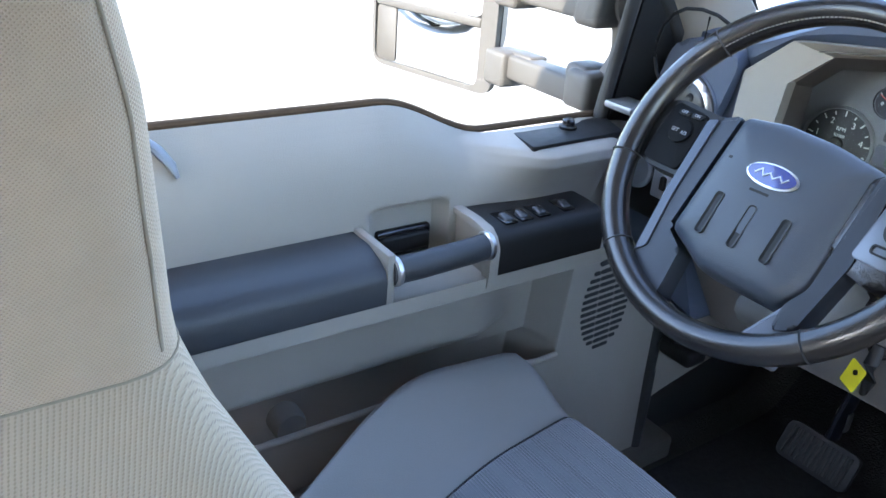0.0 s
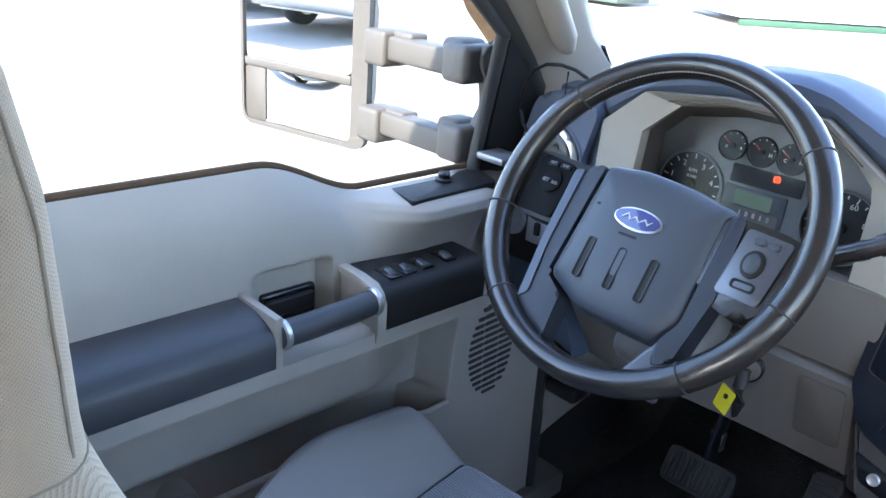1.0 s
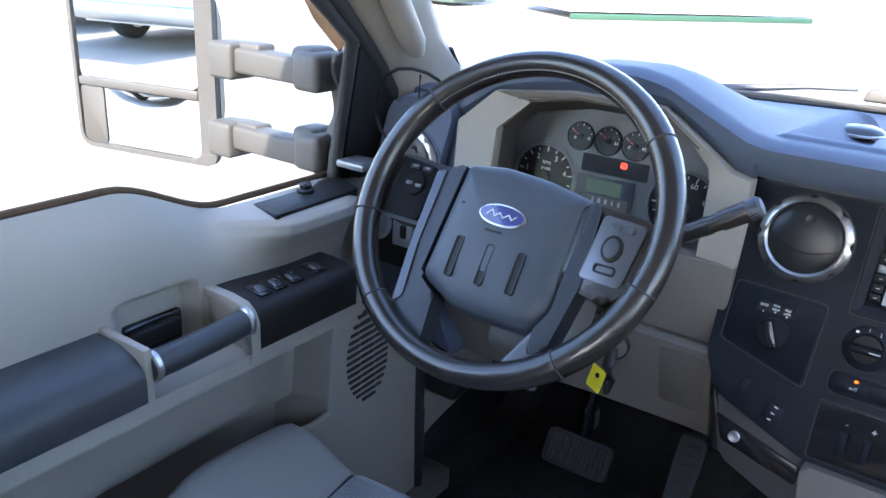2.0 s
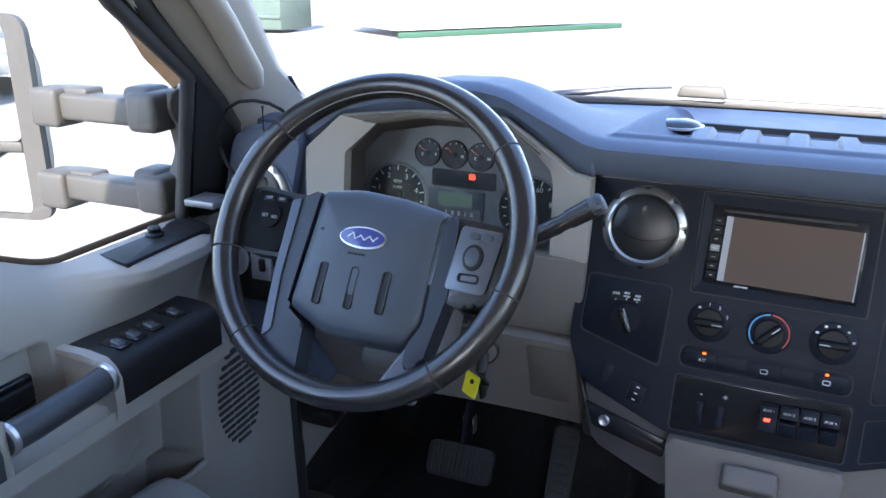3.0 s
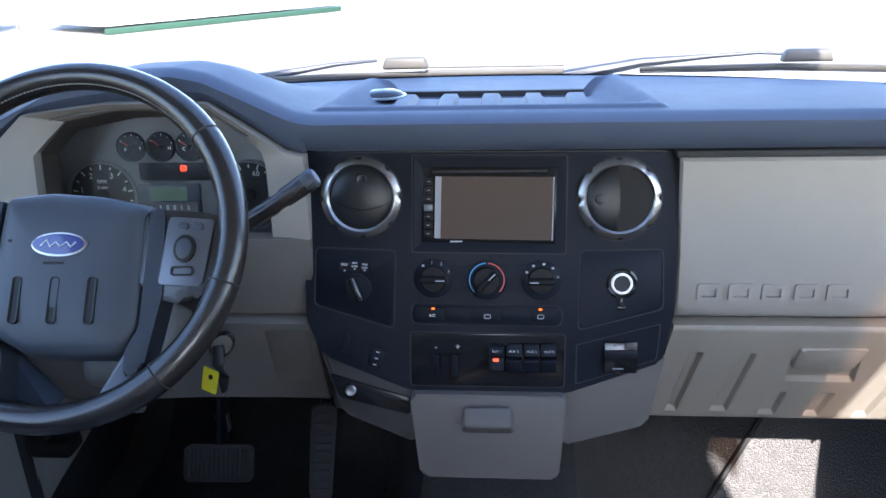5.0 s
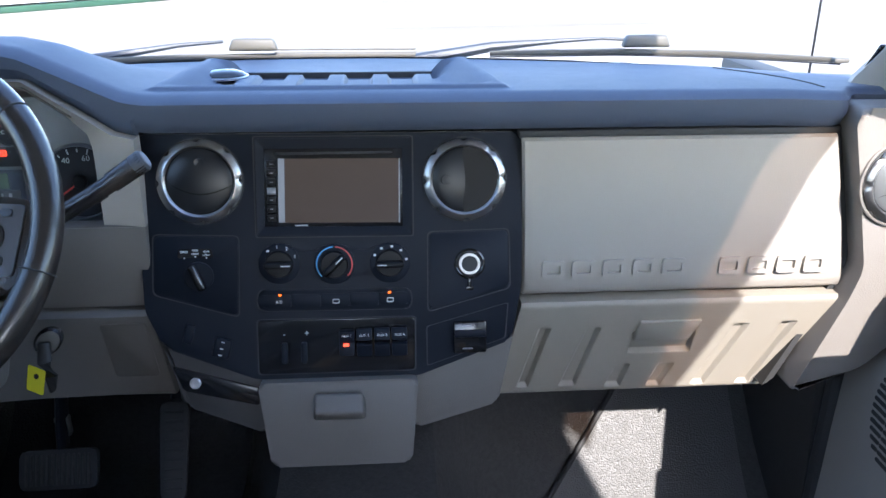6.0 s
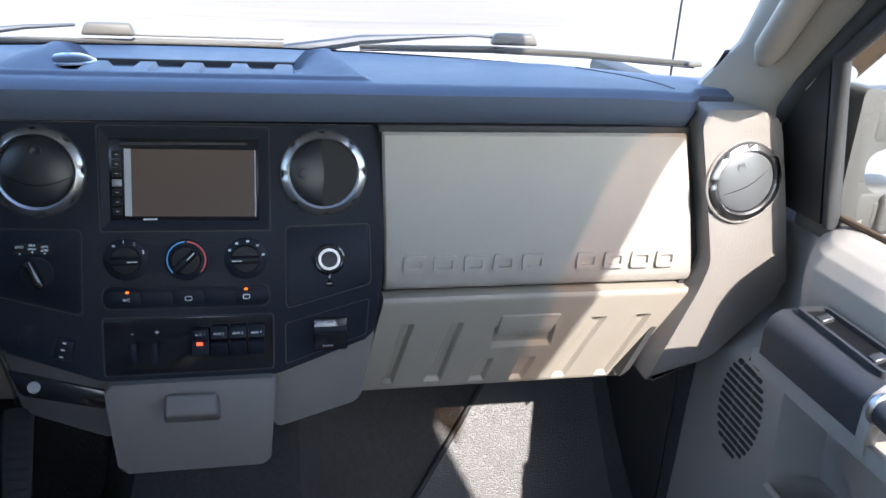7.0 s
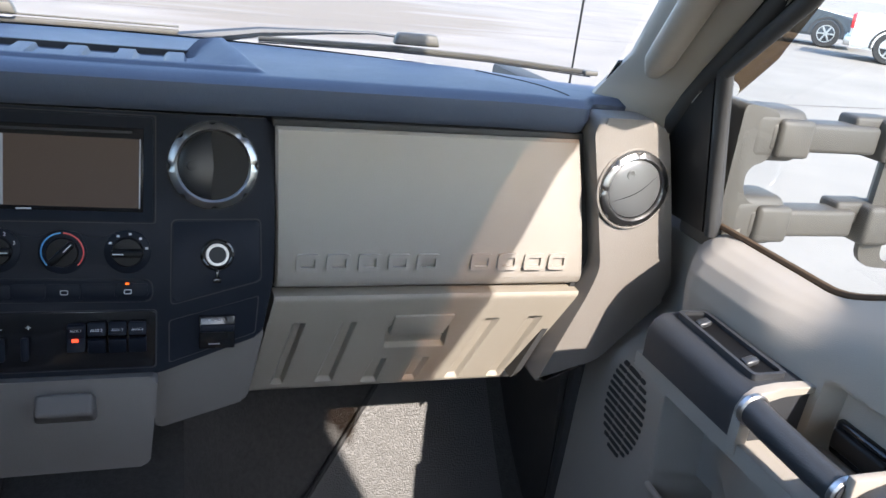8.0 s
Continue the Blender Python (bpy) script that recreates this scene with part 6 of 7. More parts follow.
tip = Matrix.Translation((-0.207, -0.108, 0.8045)) @ Vector((0.031, 0.006, 0.0195)).to_track_quat("Z", "Y").to_matrix().to_4x4()
bm = bmesh.new()
lathe(bm, [(0.0127, -0.012), (0.0130, 0.0), (0.0112, 0.003), (0.0, 0.0035)], tip, 28)
part("grip_cap", bm, HUB, st)
bm = bmesh.new()
lathe(bm, [(0.0095, 0.0034), (0.0095, 0.0042), (0.008, 0.0045), (0.0, 0.0045)], tip, 28)
part("grip_button", bm, DIMMER_GREY, st)
bm = bmesh.new()
sweep(bm, [(-0.360, -0.135, 0.705), (-0.325, -0.115, 0.710)], 0.028, n=14)
part("lever_boot", bm, BLACK_WARM, col)
bm = bmesh.new()
sweep(bm, [(-0.49, -0.14, 0.70), (-0.58, -0.16, 0.715), (-0.655, -0.17, 0.728)], [0.007, 0.008, 0.010], n=12)
part("indicator_stalk", bm, BLACK_WARM, col)
# key, ring and yellow tag
bm = bmesh.new()
lathe(bm, [(0.016, 0), (0.016, 0.014), (0.013, 0.018), (0, 0.018)], axes((-0.340, -0.125, 0.590), (1, 0.3, 0), (0.1, 0.3, 1)), 24)
part("ignition_barrel", bm, BLACK_GLOSS, col)
bm = bmesh.new()
sweep(bm, [(-0.338, -0.145, 0.595), (-0.337, -0.155, 0.575), (-0.335, -0.150, 0.555), (-0.336, -0.150, 0.535)], [0.007, 0.008, 0.009, 0.007], n=10, flat=0.5)
part("key", bm, BLACK_WARM, col, "black ignition key")
tg = thing("key_tag", (-0.353, -0.150, 0.53), "yellow card tag hanging from the ignition key", "key tag")
bm = bmesh.new()
add_poly(bm, rounded([(-0.013, -0.018), (0.011, -0.024), (0.017, 0.007), (-0.008, 0.014)], 0.003), -0.0004, 0.0004, axes((-0.353, -0.152, 0.556), (0.92, -0.35, 0.1), (0.05, 0.15, 1)))
part("card", bm, YELLOW, tg)
bm = bmesh.new()
disc(bm, 0.0035, 0.0007, axes((-0.350, -0.1535, 0.556), (0.92, -0.35, 0.1), (0.05, 0.15, 1)), 14)
part("print_dot", bm, BLACK_WARM, tg)
# small controls left of the column
lp = thing("switch_panel", (-0.735, -0.05, 0.56), "black side switch panel with a satin dimmer plate", "switch panel")
bm = bmesh.new()
add_box(bm, (-0.735, -0.050, 0.622), (0.15, 0.03, 0.115), r=0.008)
part("panel", bm, BLACK_WARM, lp)
bm = bmesh.new()
add_box(bm, (-0.737, -0.068, 0.629), (0.038, 0.008, 0.045), r=0.003)
q = part("dimmer_plate", bm, DIMMER_GREY, lp, "pale grey dimmer plate")
bm = bmesh.new()
add_box(bm, (-0.733, -0.073, 0.633), (0.011, 0.008, 0.022), r=0.004, seg=3)
part("dimmer_wheel", bm, BLACK_WARM, q)
bm = bmesh.new()
lathe(bm, [(0.026, 0), (0.026, 0.004), (0.021, 0.006), (0.019, 0.003), (0, 0.003)], axes((-0.787, -0.066, 0.634), (1, 0, 0), (0, 0.2, 1)), 28)
part("light_switch", bm, DIMMER_GREY, lp)

# phone holder on the left pod: wire loop, cradle and tab
ph = thing("phone_holder", (-0.72, -0.08, 0.78), "black wire phone holder clipped to the vent", "phone holder")
bm = bmesh.new()
sweep(bm, [(-0.655, -0.085, 0.866), (-0.668, -0.087, 0.880), (-0.686, -0.090, 0.888), (-0.712, -0.091, 0.891), (-0.737, -0.092, 0.888), (-0.756, -0.093, 0.878), (-0.769, -0.094, 0.861),
           (-0.776, -0.094, 0.838), (-0.775, -0.094, 0.815), (-0.768, -0.092, 0.794), (-0.755, -0.090, 0.779), (-0.742, -0.086, 0.770)], 0.0026, n=8)
part("wire_loop", bm, PIANO, ph)
bm = bmesh.new()
sweep(bm, [(-0.700, -0.088, 0.884), (-0.703, -0.086, 0.85), (-0.692, -0.084, 0.82)], 0.0016, n=8)
part("wire", bm, PIANO, ph)
bm = bmesh.new()
add_box(bm, (-0.797, -0.105, 0.738), (0.055, 0.05, 0.012), r=0.004, M=ID)
part("cradle", bm, SATIN, ph, "satin grey cradle tab")
bm = bmesh.new()
add_box(bm, (-0.752, -0.075, 0.735), (0.03, 0.05, 0.03), r=0.006)
part("clip", bm, BLACK_WARM, ph)

# ---- steering wheel ----
sw = thing("steering_wheel", MW.translation, "black leather four-spoke steering wheel with airbag hub", "steering wheel")
R0, r0 = 0.1815, 0.0148
bm = bmesh.new()
n = 120
rings = []
for i in range(n):
    a = 2 * math.pi * i / n
    grip = 1 + 0.07 * (math.cos(4 * a) * -0.5 + 0.5)
    c, s = math.cos(a), math.sin(a)
    row = []
    for j in range(18):
        b = 2 * math.pi * j / 18
        rr = r0 * grip
        row.append(bm.verts.new(MW @ Vector(((R0 + rr * math.cos(b)) * c, (R0 + rr * math.cos(b)) * s, rr * 1.08 * math.sin(b)))))
    rings.append(row)
for i in range(n):
    a, b = rings[i], rings[(i + 1) % n]
    for j in range(18):
        bm.faces.new((a[j], a[(j + 1) % 18], b[(j + 1) % 18], b[j]))
rim = part("rim", bm, LEATHER, sw, "worn black leather rim")
for deg in (38, 141, 193, 229, 311, -14):
    bm = bmesh.new()
    a = radians(deg)
    c, s = math.cos(a), math.sin(a)
    ring = [MW @ Vector(((R0 + 0.0160 * math.cos(b)) * c, (R0 + 0.0160 * math.cos(b)) * s, 0.0172 * math.sin(b))) for b in (2 * math.pi * j / 20 for j in range(20))]
    sweep(bm, ring, 0.0009, n=6, closed=True, up=MW.to_3x3() @ Vector((-s, c, 0)))
    part("seam", bm, RUBBER, rim)
for i in range(70):
    a = radians(40 + 100 * i / 69)
    bm = bmesh.new()
    add_box(bm, (0, 0, 0), (0.0012, 0.0028, 0.0012), r=0, M=MW @ pose(0, 0, 0, 0, 0, math.degrees(a)) @ Matrix.Translation((R0 - 0.0128, 0, 0.0092)))
    part("stitch", bm, STITCH, rim)


def wheel_plate(pts, w0, w1, mat, nm, lab="", r=0.003, rd=0.0, parent=None, seg=3, ts=1.0):
    bm = bmesh.new()
    add_poly(bm, rounded(pts, rd, 5) if rd else pts, w0, w1, MW, r=r, seg=seg, top_scale=ts)
    return part(nm, bm, mat, parent or sw, lab)


# airbag cover, domed
bm = bmesh.new()
hub_o = rounded([(-0.068, 0.047), (-0.020, 0.053), (0.034, 0.049), (0.088, 0.038), (0.089, -0.088), (0.076, -0.111), (0.062, -0.118), (-0.024, -0.118), (-0.075, -0.094)], 0.007, 4)
layers = ((1.02, -0.050), (1.02, -0.020), (0.99, -0.008), (0.95, -0.002), (0.85, 0.0025), (0.62, 0.006), (0.35, 0.008))
prev = None
for k, w in layers:
    row = [bm.verts.new(MW @ Vector((p[0] * k, -0.038 + (p[1] + 0.038) * k, w))) for p in hub_o]
    if prev:
        for i in range(len(row)):
            j = (i + 1) % len(row)
            bm.faces.new((prev[i], prev[j], row[j], row[i]))
    prev = row
bm.faces.new(prev)
hub = part("airbag_cover", bm, HUB, sw, "grained dark grey airbag cover with three grooves")
for u0 in (-0.036, 0.004, 0.043):
    bm = bmesh.new()
    o = rounded(rect(u0 - 0.0048, -0.088, u0 + 0.0048, -0.040), 0.004, 3)
    n_ = rounded(rect(u0 - 0.0022, -0.085, u0 + 0.0022, -0.043), 0.002, 3)
    add_ring(bm, o, n_, 0.002, 0.0086, MW, w_in=0.0074)
    lid(bm, n_, 0.0075, MW)
    part("groove", bm, BLACK_WARM, hub)
bm = bmesh.new()
add_poly(bm, ellipse(0.004, -0.007, 0.0295, 0.0125), 0.004, 0.0098, MW, r=0.001)
bd = part("oval_badge", bm, CHROME, hub, "chrome-rimmed blue oval badge")
bm = bmesh.new()
add_poly(bm, ellipse(0.004, -0.007, 0.0272, 0.0106), 0.0106, 0.0113, MW)
part("enamel", bm, OVAL_BLUE, bd)
bm = bmesh.new()
sweep(bm, [(-0.019, -0.008, 0.0115), (-0.013, -0.002, 0.0115), (-0.009, -0.009, 0.0115), (-0.003, -0.004, 0.0115), (0.002, -0.009, 0.0115), (0.008, -0.004, 0.0115), (0.013, -0.009, 0.0115), (0.018, -0.004, 0.0115)], 0.0011, n=6, M=MW @ Matrix.Translation((0.005, -0.001, 0)))
part("silver_stroke", bm, CHROME, bd)
for u0 in (-0.048, 0.056):
    bm = bmesh.new()
    add_box(bm, (u0, -0.002, 0.0042), (0.012, 0.003, 0.0008), r=0, M=MW)
    part("horn_mark", bm, BLACK_WARM, hub)
bm = bmesh.new()
add_box(bm, (0, -0.026, 0.0078), (0.022, 0.0028, 0.0008), r=0, M=MW)
part("cover_mark", bm, BLACK_WARM, hub)

# spokes
wheel_plate([(0.080, 0.034), (0.150, 0.030), (0.178, 0.022), (0.178, -0.030), (0.140, -0.068), (0.084, -0.055)], -0.030, -0.004, LEATHER, "spoke", r=0.008, rd=0.012)
wheel_plate([(-0.080, 0.036), (-0.152, 0.042), (-0.178, 0.030), (-0.176, -0.030), (-0.150, -0.041), (-0.084, -0.041)], -0.030, -0.006, BLACK_WARM, "spoke", r=0.006, rd=0.010)
wheel_plate([(0.092, 0.036), (0.106, 0.034), (0.112, -0.055), (0.100, -0.130), (0.080, -0.140), (0.079, -0.112), (0.091, -0.090)], -0.034, -0.002, SPOKE_DARK, "lower_spoke", r=0.004, rd=0.006)
# Paler plate paints the light that the bent spoke end catches.
wheel_plate([(0.079, -0.113), (0.100, -0.128), (0.092, -0.172), (0.047, -0.174)], -0.034, -0.005, PLATE_SATIN, "spoke_end", "spoke end with caught light in its paler colour", r=0.004, rd=0.004)
wheel_plate([(-0.071, 0.045), (-0.078, -0.094), (-0.050, -0.112), (-0.046, -0.165), (-0.070, -0.172), (-0.106, -0.150), (-0.097, -0.128), (-0.094, -0.060), (-0.094, 0.034)], -0.034, -0.004, SPOKE_DARK, "lower_spoke", r=0.004, rd=0.005)
wheel_plate([(-0.093, 0.032), (-0.105, 0.028), (-0.104, -0.060), (-0.098, -0.134), (-0.088, -0.124), (-0.094, -0.060)], -0.030, -0.0015, SPOKE, "spoke_strip", "satin dark blue spoke edge", r=0.002, rd=0.002)
MWR = MW @ Matrix.Translation((0.009, 0.011, 0))
rp = wheel_plate([(0.112, 0.025), (0.160, 0.022), (0.152, -0.047), (0.106, -0.046)], -0.010, -0.0015, PLATE_SATIN, "speed_button_plate", "satin plate with speed control buttons", r=0.002, rd=0.004)
wheel_plate([(0.123, 0.019), (0.134, 0.018), (0.134, 0.011), (0.123, 0.011)], -0.002, 0.001, HUB, "button", r=0.0015, rd=0.003, parent=rp)
wheel_plate([(0.137, 0.018), (0.149, 0.018), (0.149, 0.010), (0.137, 0.011)], -0.002, 0.001, HUB, "button", r=0.0015, rd=0.003, parent=rp)
bm = bmesh.new()
add_poly(bm, ellipse(0.1225, -0.020, 0.0115, 0.0145, 28), -0.002, 0.0015, MWR, r=0.001)
part("button_ring", bm, BLACK_WARM, rp)
bm = bmesh.new()
add_poly(bm, ellipse(0.1225, -0.020, 0.0082, 0.0105, 28), 0.0, 0.003, MWR, r=0.001)
part("rocker", bm, HUB, rp)
bm = bmesh.new()
o, n_ = rounded(rect(0.110, -0.048, 0.134, -0.038), 0.004, 4), rounded(rect(0.112, -0.046, 0.132, -0.040), 0.003, 4)
add_ring(bm, o, n_, -0.002, 0.0005, MWR)
part("button_rim", bm, BLACK_WARM, rp)
lpn = wheel_plate([(-0.155, 0.037), (-0.107, 0.032), (-0.107, -0.036), (-0.160, -0.035)], -0.010, -0.0025, SWITCH_MATT, "cruise_button_plate", "black plate with cruise buttons", r=0.002, rd=0.006)
bm = bmesh.new()
add_poly(bm, ellipse(-0.129, 0.006, 0.0145, 0.0145, 28), -0.002, 0.0008, MW, r=0.0008)
cb = part("cruise_button", bm, SWITCH_MATT, lpn)
words("SET", 0.0060, GREY_MARK, cb, MW @ Matrix.Translation((-0.135, 0.005, 0.0013)))
words("RES", 0.0052, GREY_MARK, cb, MW @ Matrix.Translation((-0.122, 0.004, 0.0013)))
for u0, tx in ((-0.136, "OFF"), (-0.118, "ON")):
    bm = bmesh.new()
    add_poly(bm, rounded(rect(u0 - 0.008, 0.024, u0 + 0.008, 0.030), 0.003, 3), -0.002, 0.0004, MW, r=0.0008)
    b = part("button", bm, PIANO, lpn)
    words(tx, 0.0050, GREY_MARK, b, MW @ Matrix.Translation((u0, 0.027, 0.0008)))

# ---- driver seat ----
seat = thing("driver_seat", (-0.44, -0.62, 0.10), "stone-grey cloth driver seat with stitched side panels", "car seat")


def back_ring(z, n=44):
    """Outline of the backrest at a height: front, bolsters and back."""
    front = 0.010 + curve_at([(0.40, -0.795), (0.60, -0.835), (0.78, -0.885), (0.825, -0.907), (0.865, -0.926), (0.897, -0.936), (0.93, -0.937), (0.98, -0.939), (1.05, -0.952), (1.15, -0.975)], z)
    half = curve_at([(0.40, 0.262), (0.70, 0.255), (0.825, 0.237), (0.865, 0.2265), (0.897, 0.2195), (0.93, 0.2185), (1.02, 0.218), (1.10, 0.205), (1.15, 0.185)], z)
    depth = curve_at([(0.40, 0.15), (0.90, 0.125), (1.15, 0.085)], z)
    pts = []
    for i in range(n):
        a = 2 * math.pi * i / n
        c, s = math.cos(a), math.sin(a)
        e = 0.20
        x = half * math.copysign(abs(c) ** e, c)
        y = -depth / 2 + depth / 2 * math.copysign(abs(s) ** 0.28, s)
        hollow = 0.030 * (1 - smooth01((abs(x) / half - 0.35) / 0.45)) * (1 if s > 0 else 0)
        drop = 0.19 * min(0.10, max(0.0, 0.205 - x)) if s > 0 else 0.0
        pts.append(Vector((-0.44 + x, front + y - hollow, z - drop)))
    return pts


def back_piece(z0, z1, k, mat, nm, lab, cap):
    bm = bmesh.new()
    rows = [[bm.verts.new(p) for p in back_ring(z)] for z in steps(z0, z1, k)]
    for a, b in zip(rows, rows[1:]):
        for i in range(len(a)):
            j = (i + 1) % len(a)
            bm.faces.new((a[i], a[j], b[j], b[i]))
    bm.faces.new(rows[0])
    bm.faces.new(rows[-1])
    return part(nm, bm, mat, seat, lab)


back_piece(0.40, 0.8935, 30, SEAT_RIB, "backrest_lower", "ribbed cloth lower backrest", True)
bu = back_piece(0.8945, 1.15, 24, SEAT_CLOTH, "backrest_upper", "dimpled cloth upper backrest", True)
bm = bmesh.new()
sweep(bm, back_ring(0.894), 0.0005, n=6, closed=True)
part("cross_seam", bm, SEAM_DARK, bu)
# piping along the inner front edge
for off, rr in ((0.0, 0.0007),):
    bm = bmesh.new()
    edge = []
    for z in steps(0.899, 1.14, 30):
        ring = back_ring(z, 400)
        side = [p for p in ring if p.x > max(q.x for q in ring) - 0.02]
        front = max(p.y for p in side)
        edge.append(min(side, key=lambda p: abs(p.y - front + 0.008)) + Vector((0.0003, 0, 0)))
    sweep(bm, edge, rr, n=8)
    part("piping", bm, SEAM_DARK, bu, "stitched edge seam")
    for k, p in enumerate(edge[:-1]):
        for h in range(2):
            q = p.lerp(edge[k + 1], h / 2)
            bm = bmesh.new()
            add_box(bm, q + Vector((0.0002, -0.0028, 0)), (0.0012, 0.0012, 0.0026), r=0.0004, seg=1)
            part("stitch", bm, SEAM_DARK, bu)

CX, CY0, CY1 = -0.455, -0.86, -0.312


def cushion_top(a, v):
    """a: -1 outer side to 1 inner side; v: 0 back to 1 front edge."""
    bol = 0.045 * smooth01((abs(a) - 0.50) / 0.40)
    z = 0.418 + bol - 0.012 * v + 0.012 * math.sin(v * math.pi)
    edge = max(0, (abs(a) - 0.90) / 0.10)
    z -= 0.05 * edge ** 2.2
    fr = max(0, (v - 0.92) / 0.08)
    z -= 0.055 * fr ** 2.4
    bow = 0.028 * (1 - a * a)
    wide = 0.255 - 0.19 * smooth01((0.72 - v) / 0.75) if a < 0 else 0.255
    return Vector((CX + a * wide * (1 - 0.05 * fr), CY0 + (CY1 - CY0 + bow - 0.03) * v, z))


bm = bmesh.new()
us = steps(-1, 1, 61)
vs = steps(0, 1, 50)
V = [[bm.verts.new(cushion_top(a, v)) for v in vs] for a in us]
for i in range(60):
    for j in range(49):
        bm.faces.new((V[i][j], V[i + 1][j], V[i + 1][j + 1], V[i][j + 1]))
rimv = [V[i][0] for i in range(61)] + [V[60][j] for j in range(1, 50)] + [V[i][49] for i in range(59, -1, -1)] + [V[0][j] for j in range(48, 0, -1)]
botv = [bm.verts.new((CX + (v.co.x - CX) * 0.96, CY0 + (v.co.y - CY0) * 0.95, 0.20)) for v in rimv]
for i in range(len(rimv)):
    j = (i + 1) % len(rimv)
    bm.faces.new((rimv[i], rimv[j], botv[j], botv[i]))
bm.faces.new(botv)
cu = part("cushion", bm, CUSHION_VINYL, seat, "smooth cloth seat cushion bolsters")


def seam_at(side, v):
    """Where the centre panel ends: the outer seam runs in towards the back of the seat."""
    return -0.11 - 0.42 * v if side < 0 else 0.463


def insert_top(k, v):
    a0, a1 = seam_at(-1, v), seam_at(1, v)
    edge = min(k, 1 - k)
    return cushion_top(a0 + (a1 - a0) * k, v) + Vector((0, 0, 0.0005 + 0.003 * smooth01(edge / 0.025)))


bm = bmesh.new()
surface(bm, insert_top, sorted(set(steps(0, 1, 41) + [0.006, 0.012, 0.018, 0.982, 0.988, 0.994])), steps(0.0, 0.975, 50))
part("cushion_insert", bm, CUSHION_CLOTH, seat, "textured cloth centre panel")
for side in (-1, 1):
    bm = bmesh.new()
    sweep(bm, [cushion_top(seam_at(side, v), v) + Vector((0, 0, 0.0006)) for v in steps(0.0, 0.975, 40)], 0.0016, n=8)
    part("cushion_seam", bm, RUBBER, cu)
bm = bmesh.new()
add_box(bm, (CX, -0.60, 0.11), (0.44, 0.48, 0.16), r=0.02)
part("seat_base", bm, RUBBER, seat)
bm = bmesh.new()
add_box(bm, (-0.722, -0.58, 0.26), (0.025, 0.42, 0.10), r=0.010, seg=3)
part("side_cover", bm, STONE_SHADED, seat, "plastic seat side cover")

# ---- pedals ----
pd = thing("brake_pedal", (-0.475, 0.12, 0.20), "wide ribbed rubber brake pedal on a steel arm", "pedal")
MPD = axes((-0.476, 0.12, 0.228), (1, 0, 0.02), (0, 0.45, 0.9))
bm = bmesh.new()
add_poly(bm, rounded(rect(-0.062, -0.032, 0.062, 0.032), 0.012, 4), -0.006, 0.006, MPD, r=0.003)
pp = part("pad", bm, RUBBER, pd)
for i in range(13):
    bm = bmesh.new()
    add_box(bm, (-0.050 + i * 0.0083, 0, 0.0068), (0.0042, 0.050, 0.004), r=0.001, seg=1, M=MPD)
    part("rib", bm, TUNNEL, pp)
bm = bmesh.new()
sweep(bm, [(-0.470, 0.135, 0.262), (-0.470, 0.145, 0.30), (-0.470, 0.17, 0.36), (-0.470, 0.25, 0.50)], 0.009, n=10, flat=2.0)
part("arm", bm, BLACK, pd)
bm = bmesh.new()
add_box(bm, (-0.470, 0.150, 0.292), (0.024, 0.016, 0.036), r=0.004)
part("bracket", bm, METAL, pd, "bare steel bracket")
ga = thing("accelerator_pedal", (-0.29, 0.17, 0.10), "long black accelerator pedal", "pedal")
MGA = axes((-0.297, 0.15, 0.24), (1, 0, 0), (0, 0.5, 0.87))
bm = bmesh.new()
add_poly(bm, rounded([(-0.020, -0.085), (0.020, -0.085), (0.024, 0.075), (-0.024, 0.075)], 0.01, 4), -0.006, 0.006, MGA, r=0.003)
gp = part("pad", bm, RUBBER, ga)
for i in range(9):
    bm = bmesh.new()
    add_box(bm, (0, -0.068 + i * 0.016, 0.0066), (0.030, 0.005, 0.003), r=0.001, seg=1, M=MGA)
    part("rib", bm, RUBBER, gp)
bm = bmesh.new()
sweep(bm, [(-0.297, 0.19, 0.31), (-0.297, 0.27, 0.44)], 0.008, n=8)
part("arm", bm, BLACK, ga)

# ---- outside ----
WHITE_WALL = material("white_painted_wall", (0.80, 0.79, 0.76), rough=0.7, grain=0.3, grain_size=0.02, mottle=0.06, mottle_size=0.8, wear=0.1)
GREEN_PAINT = material("green_base_paint", (0.018, 0.060, 0.032), rough=0.6, mottle=0.15, mottle_size=0.5, wear=0.2)
BIN_GREEN = material("bin_green_paint", (0.05, 0.075, 0.06), rough=0.6, mottle=0.2, mottle_size=0.4, wear=0.2)
TYRE = material("tyre_rubber", (0.03, 0.03, 0.03), rough=0.85, mottle=0.2)
ALLOY = material("alloy", (0.5, 0.5, 0.5), rough=0.3, metal=0.9)
CAR_GLASS = material("dark_car_glass", (0.012, 0.015, 0.018), rough=0.06, mottle=0.1)
CAR_TRIM = material("car_black_trim", (0.03, 0.03, 0.03), rough=0.6)
TAIL = material("tail_lamp_red", (0.5, 0.015, 0.02), rough=0.2, coat=0.8)
FOLIAGE = material("dry_foliage", (0.075, 0.10, 0.04), rough=0.8, mottle=0.4, mottle_size=0.05)


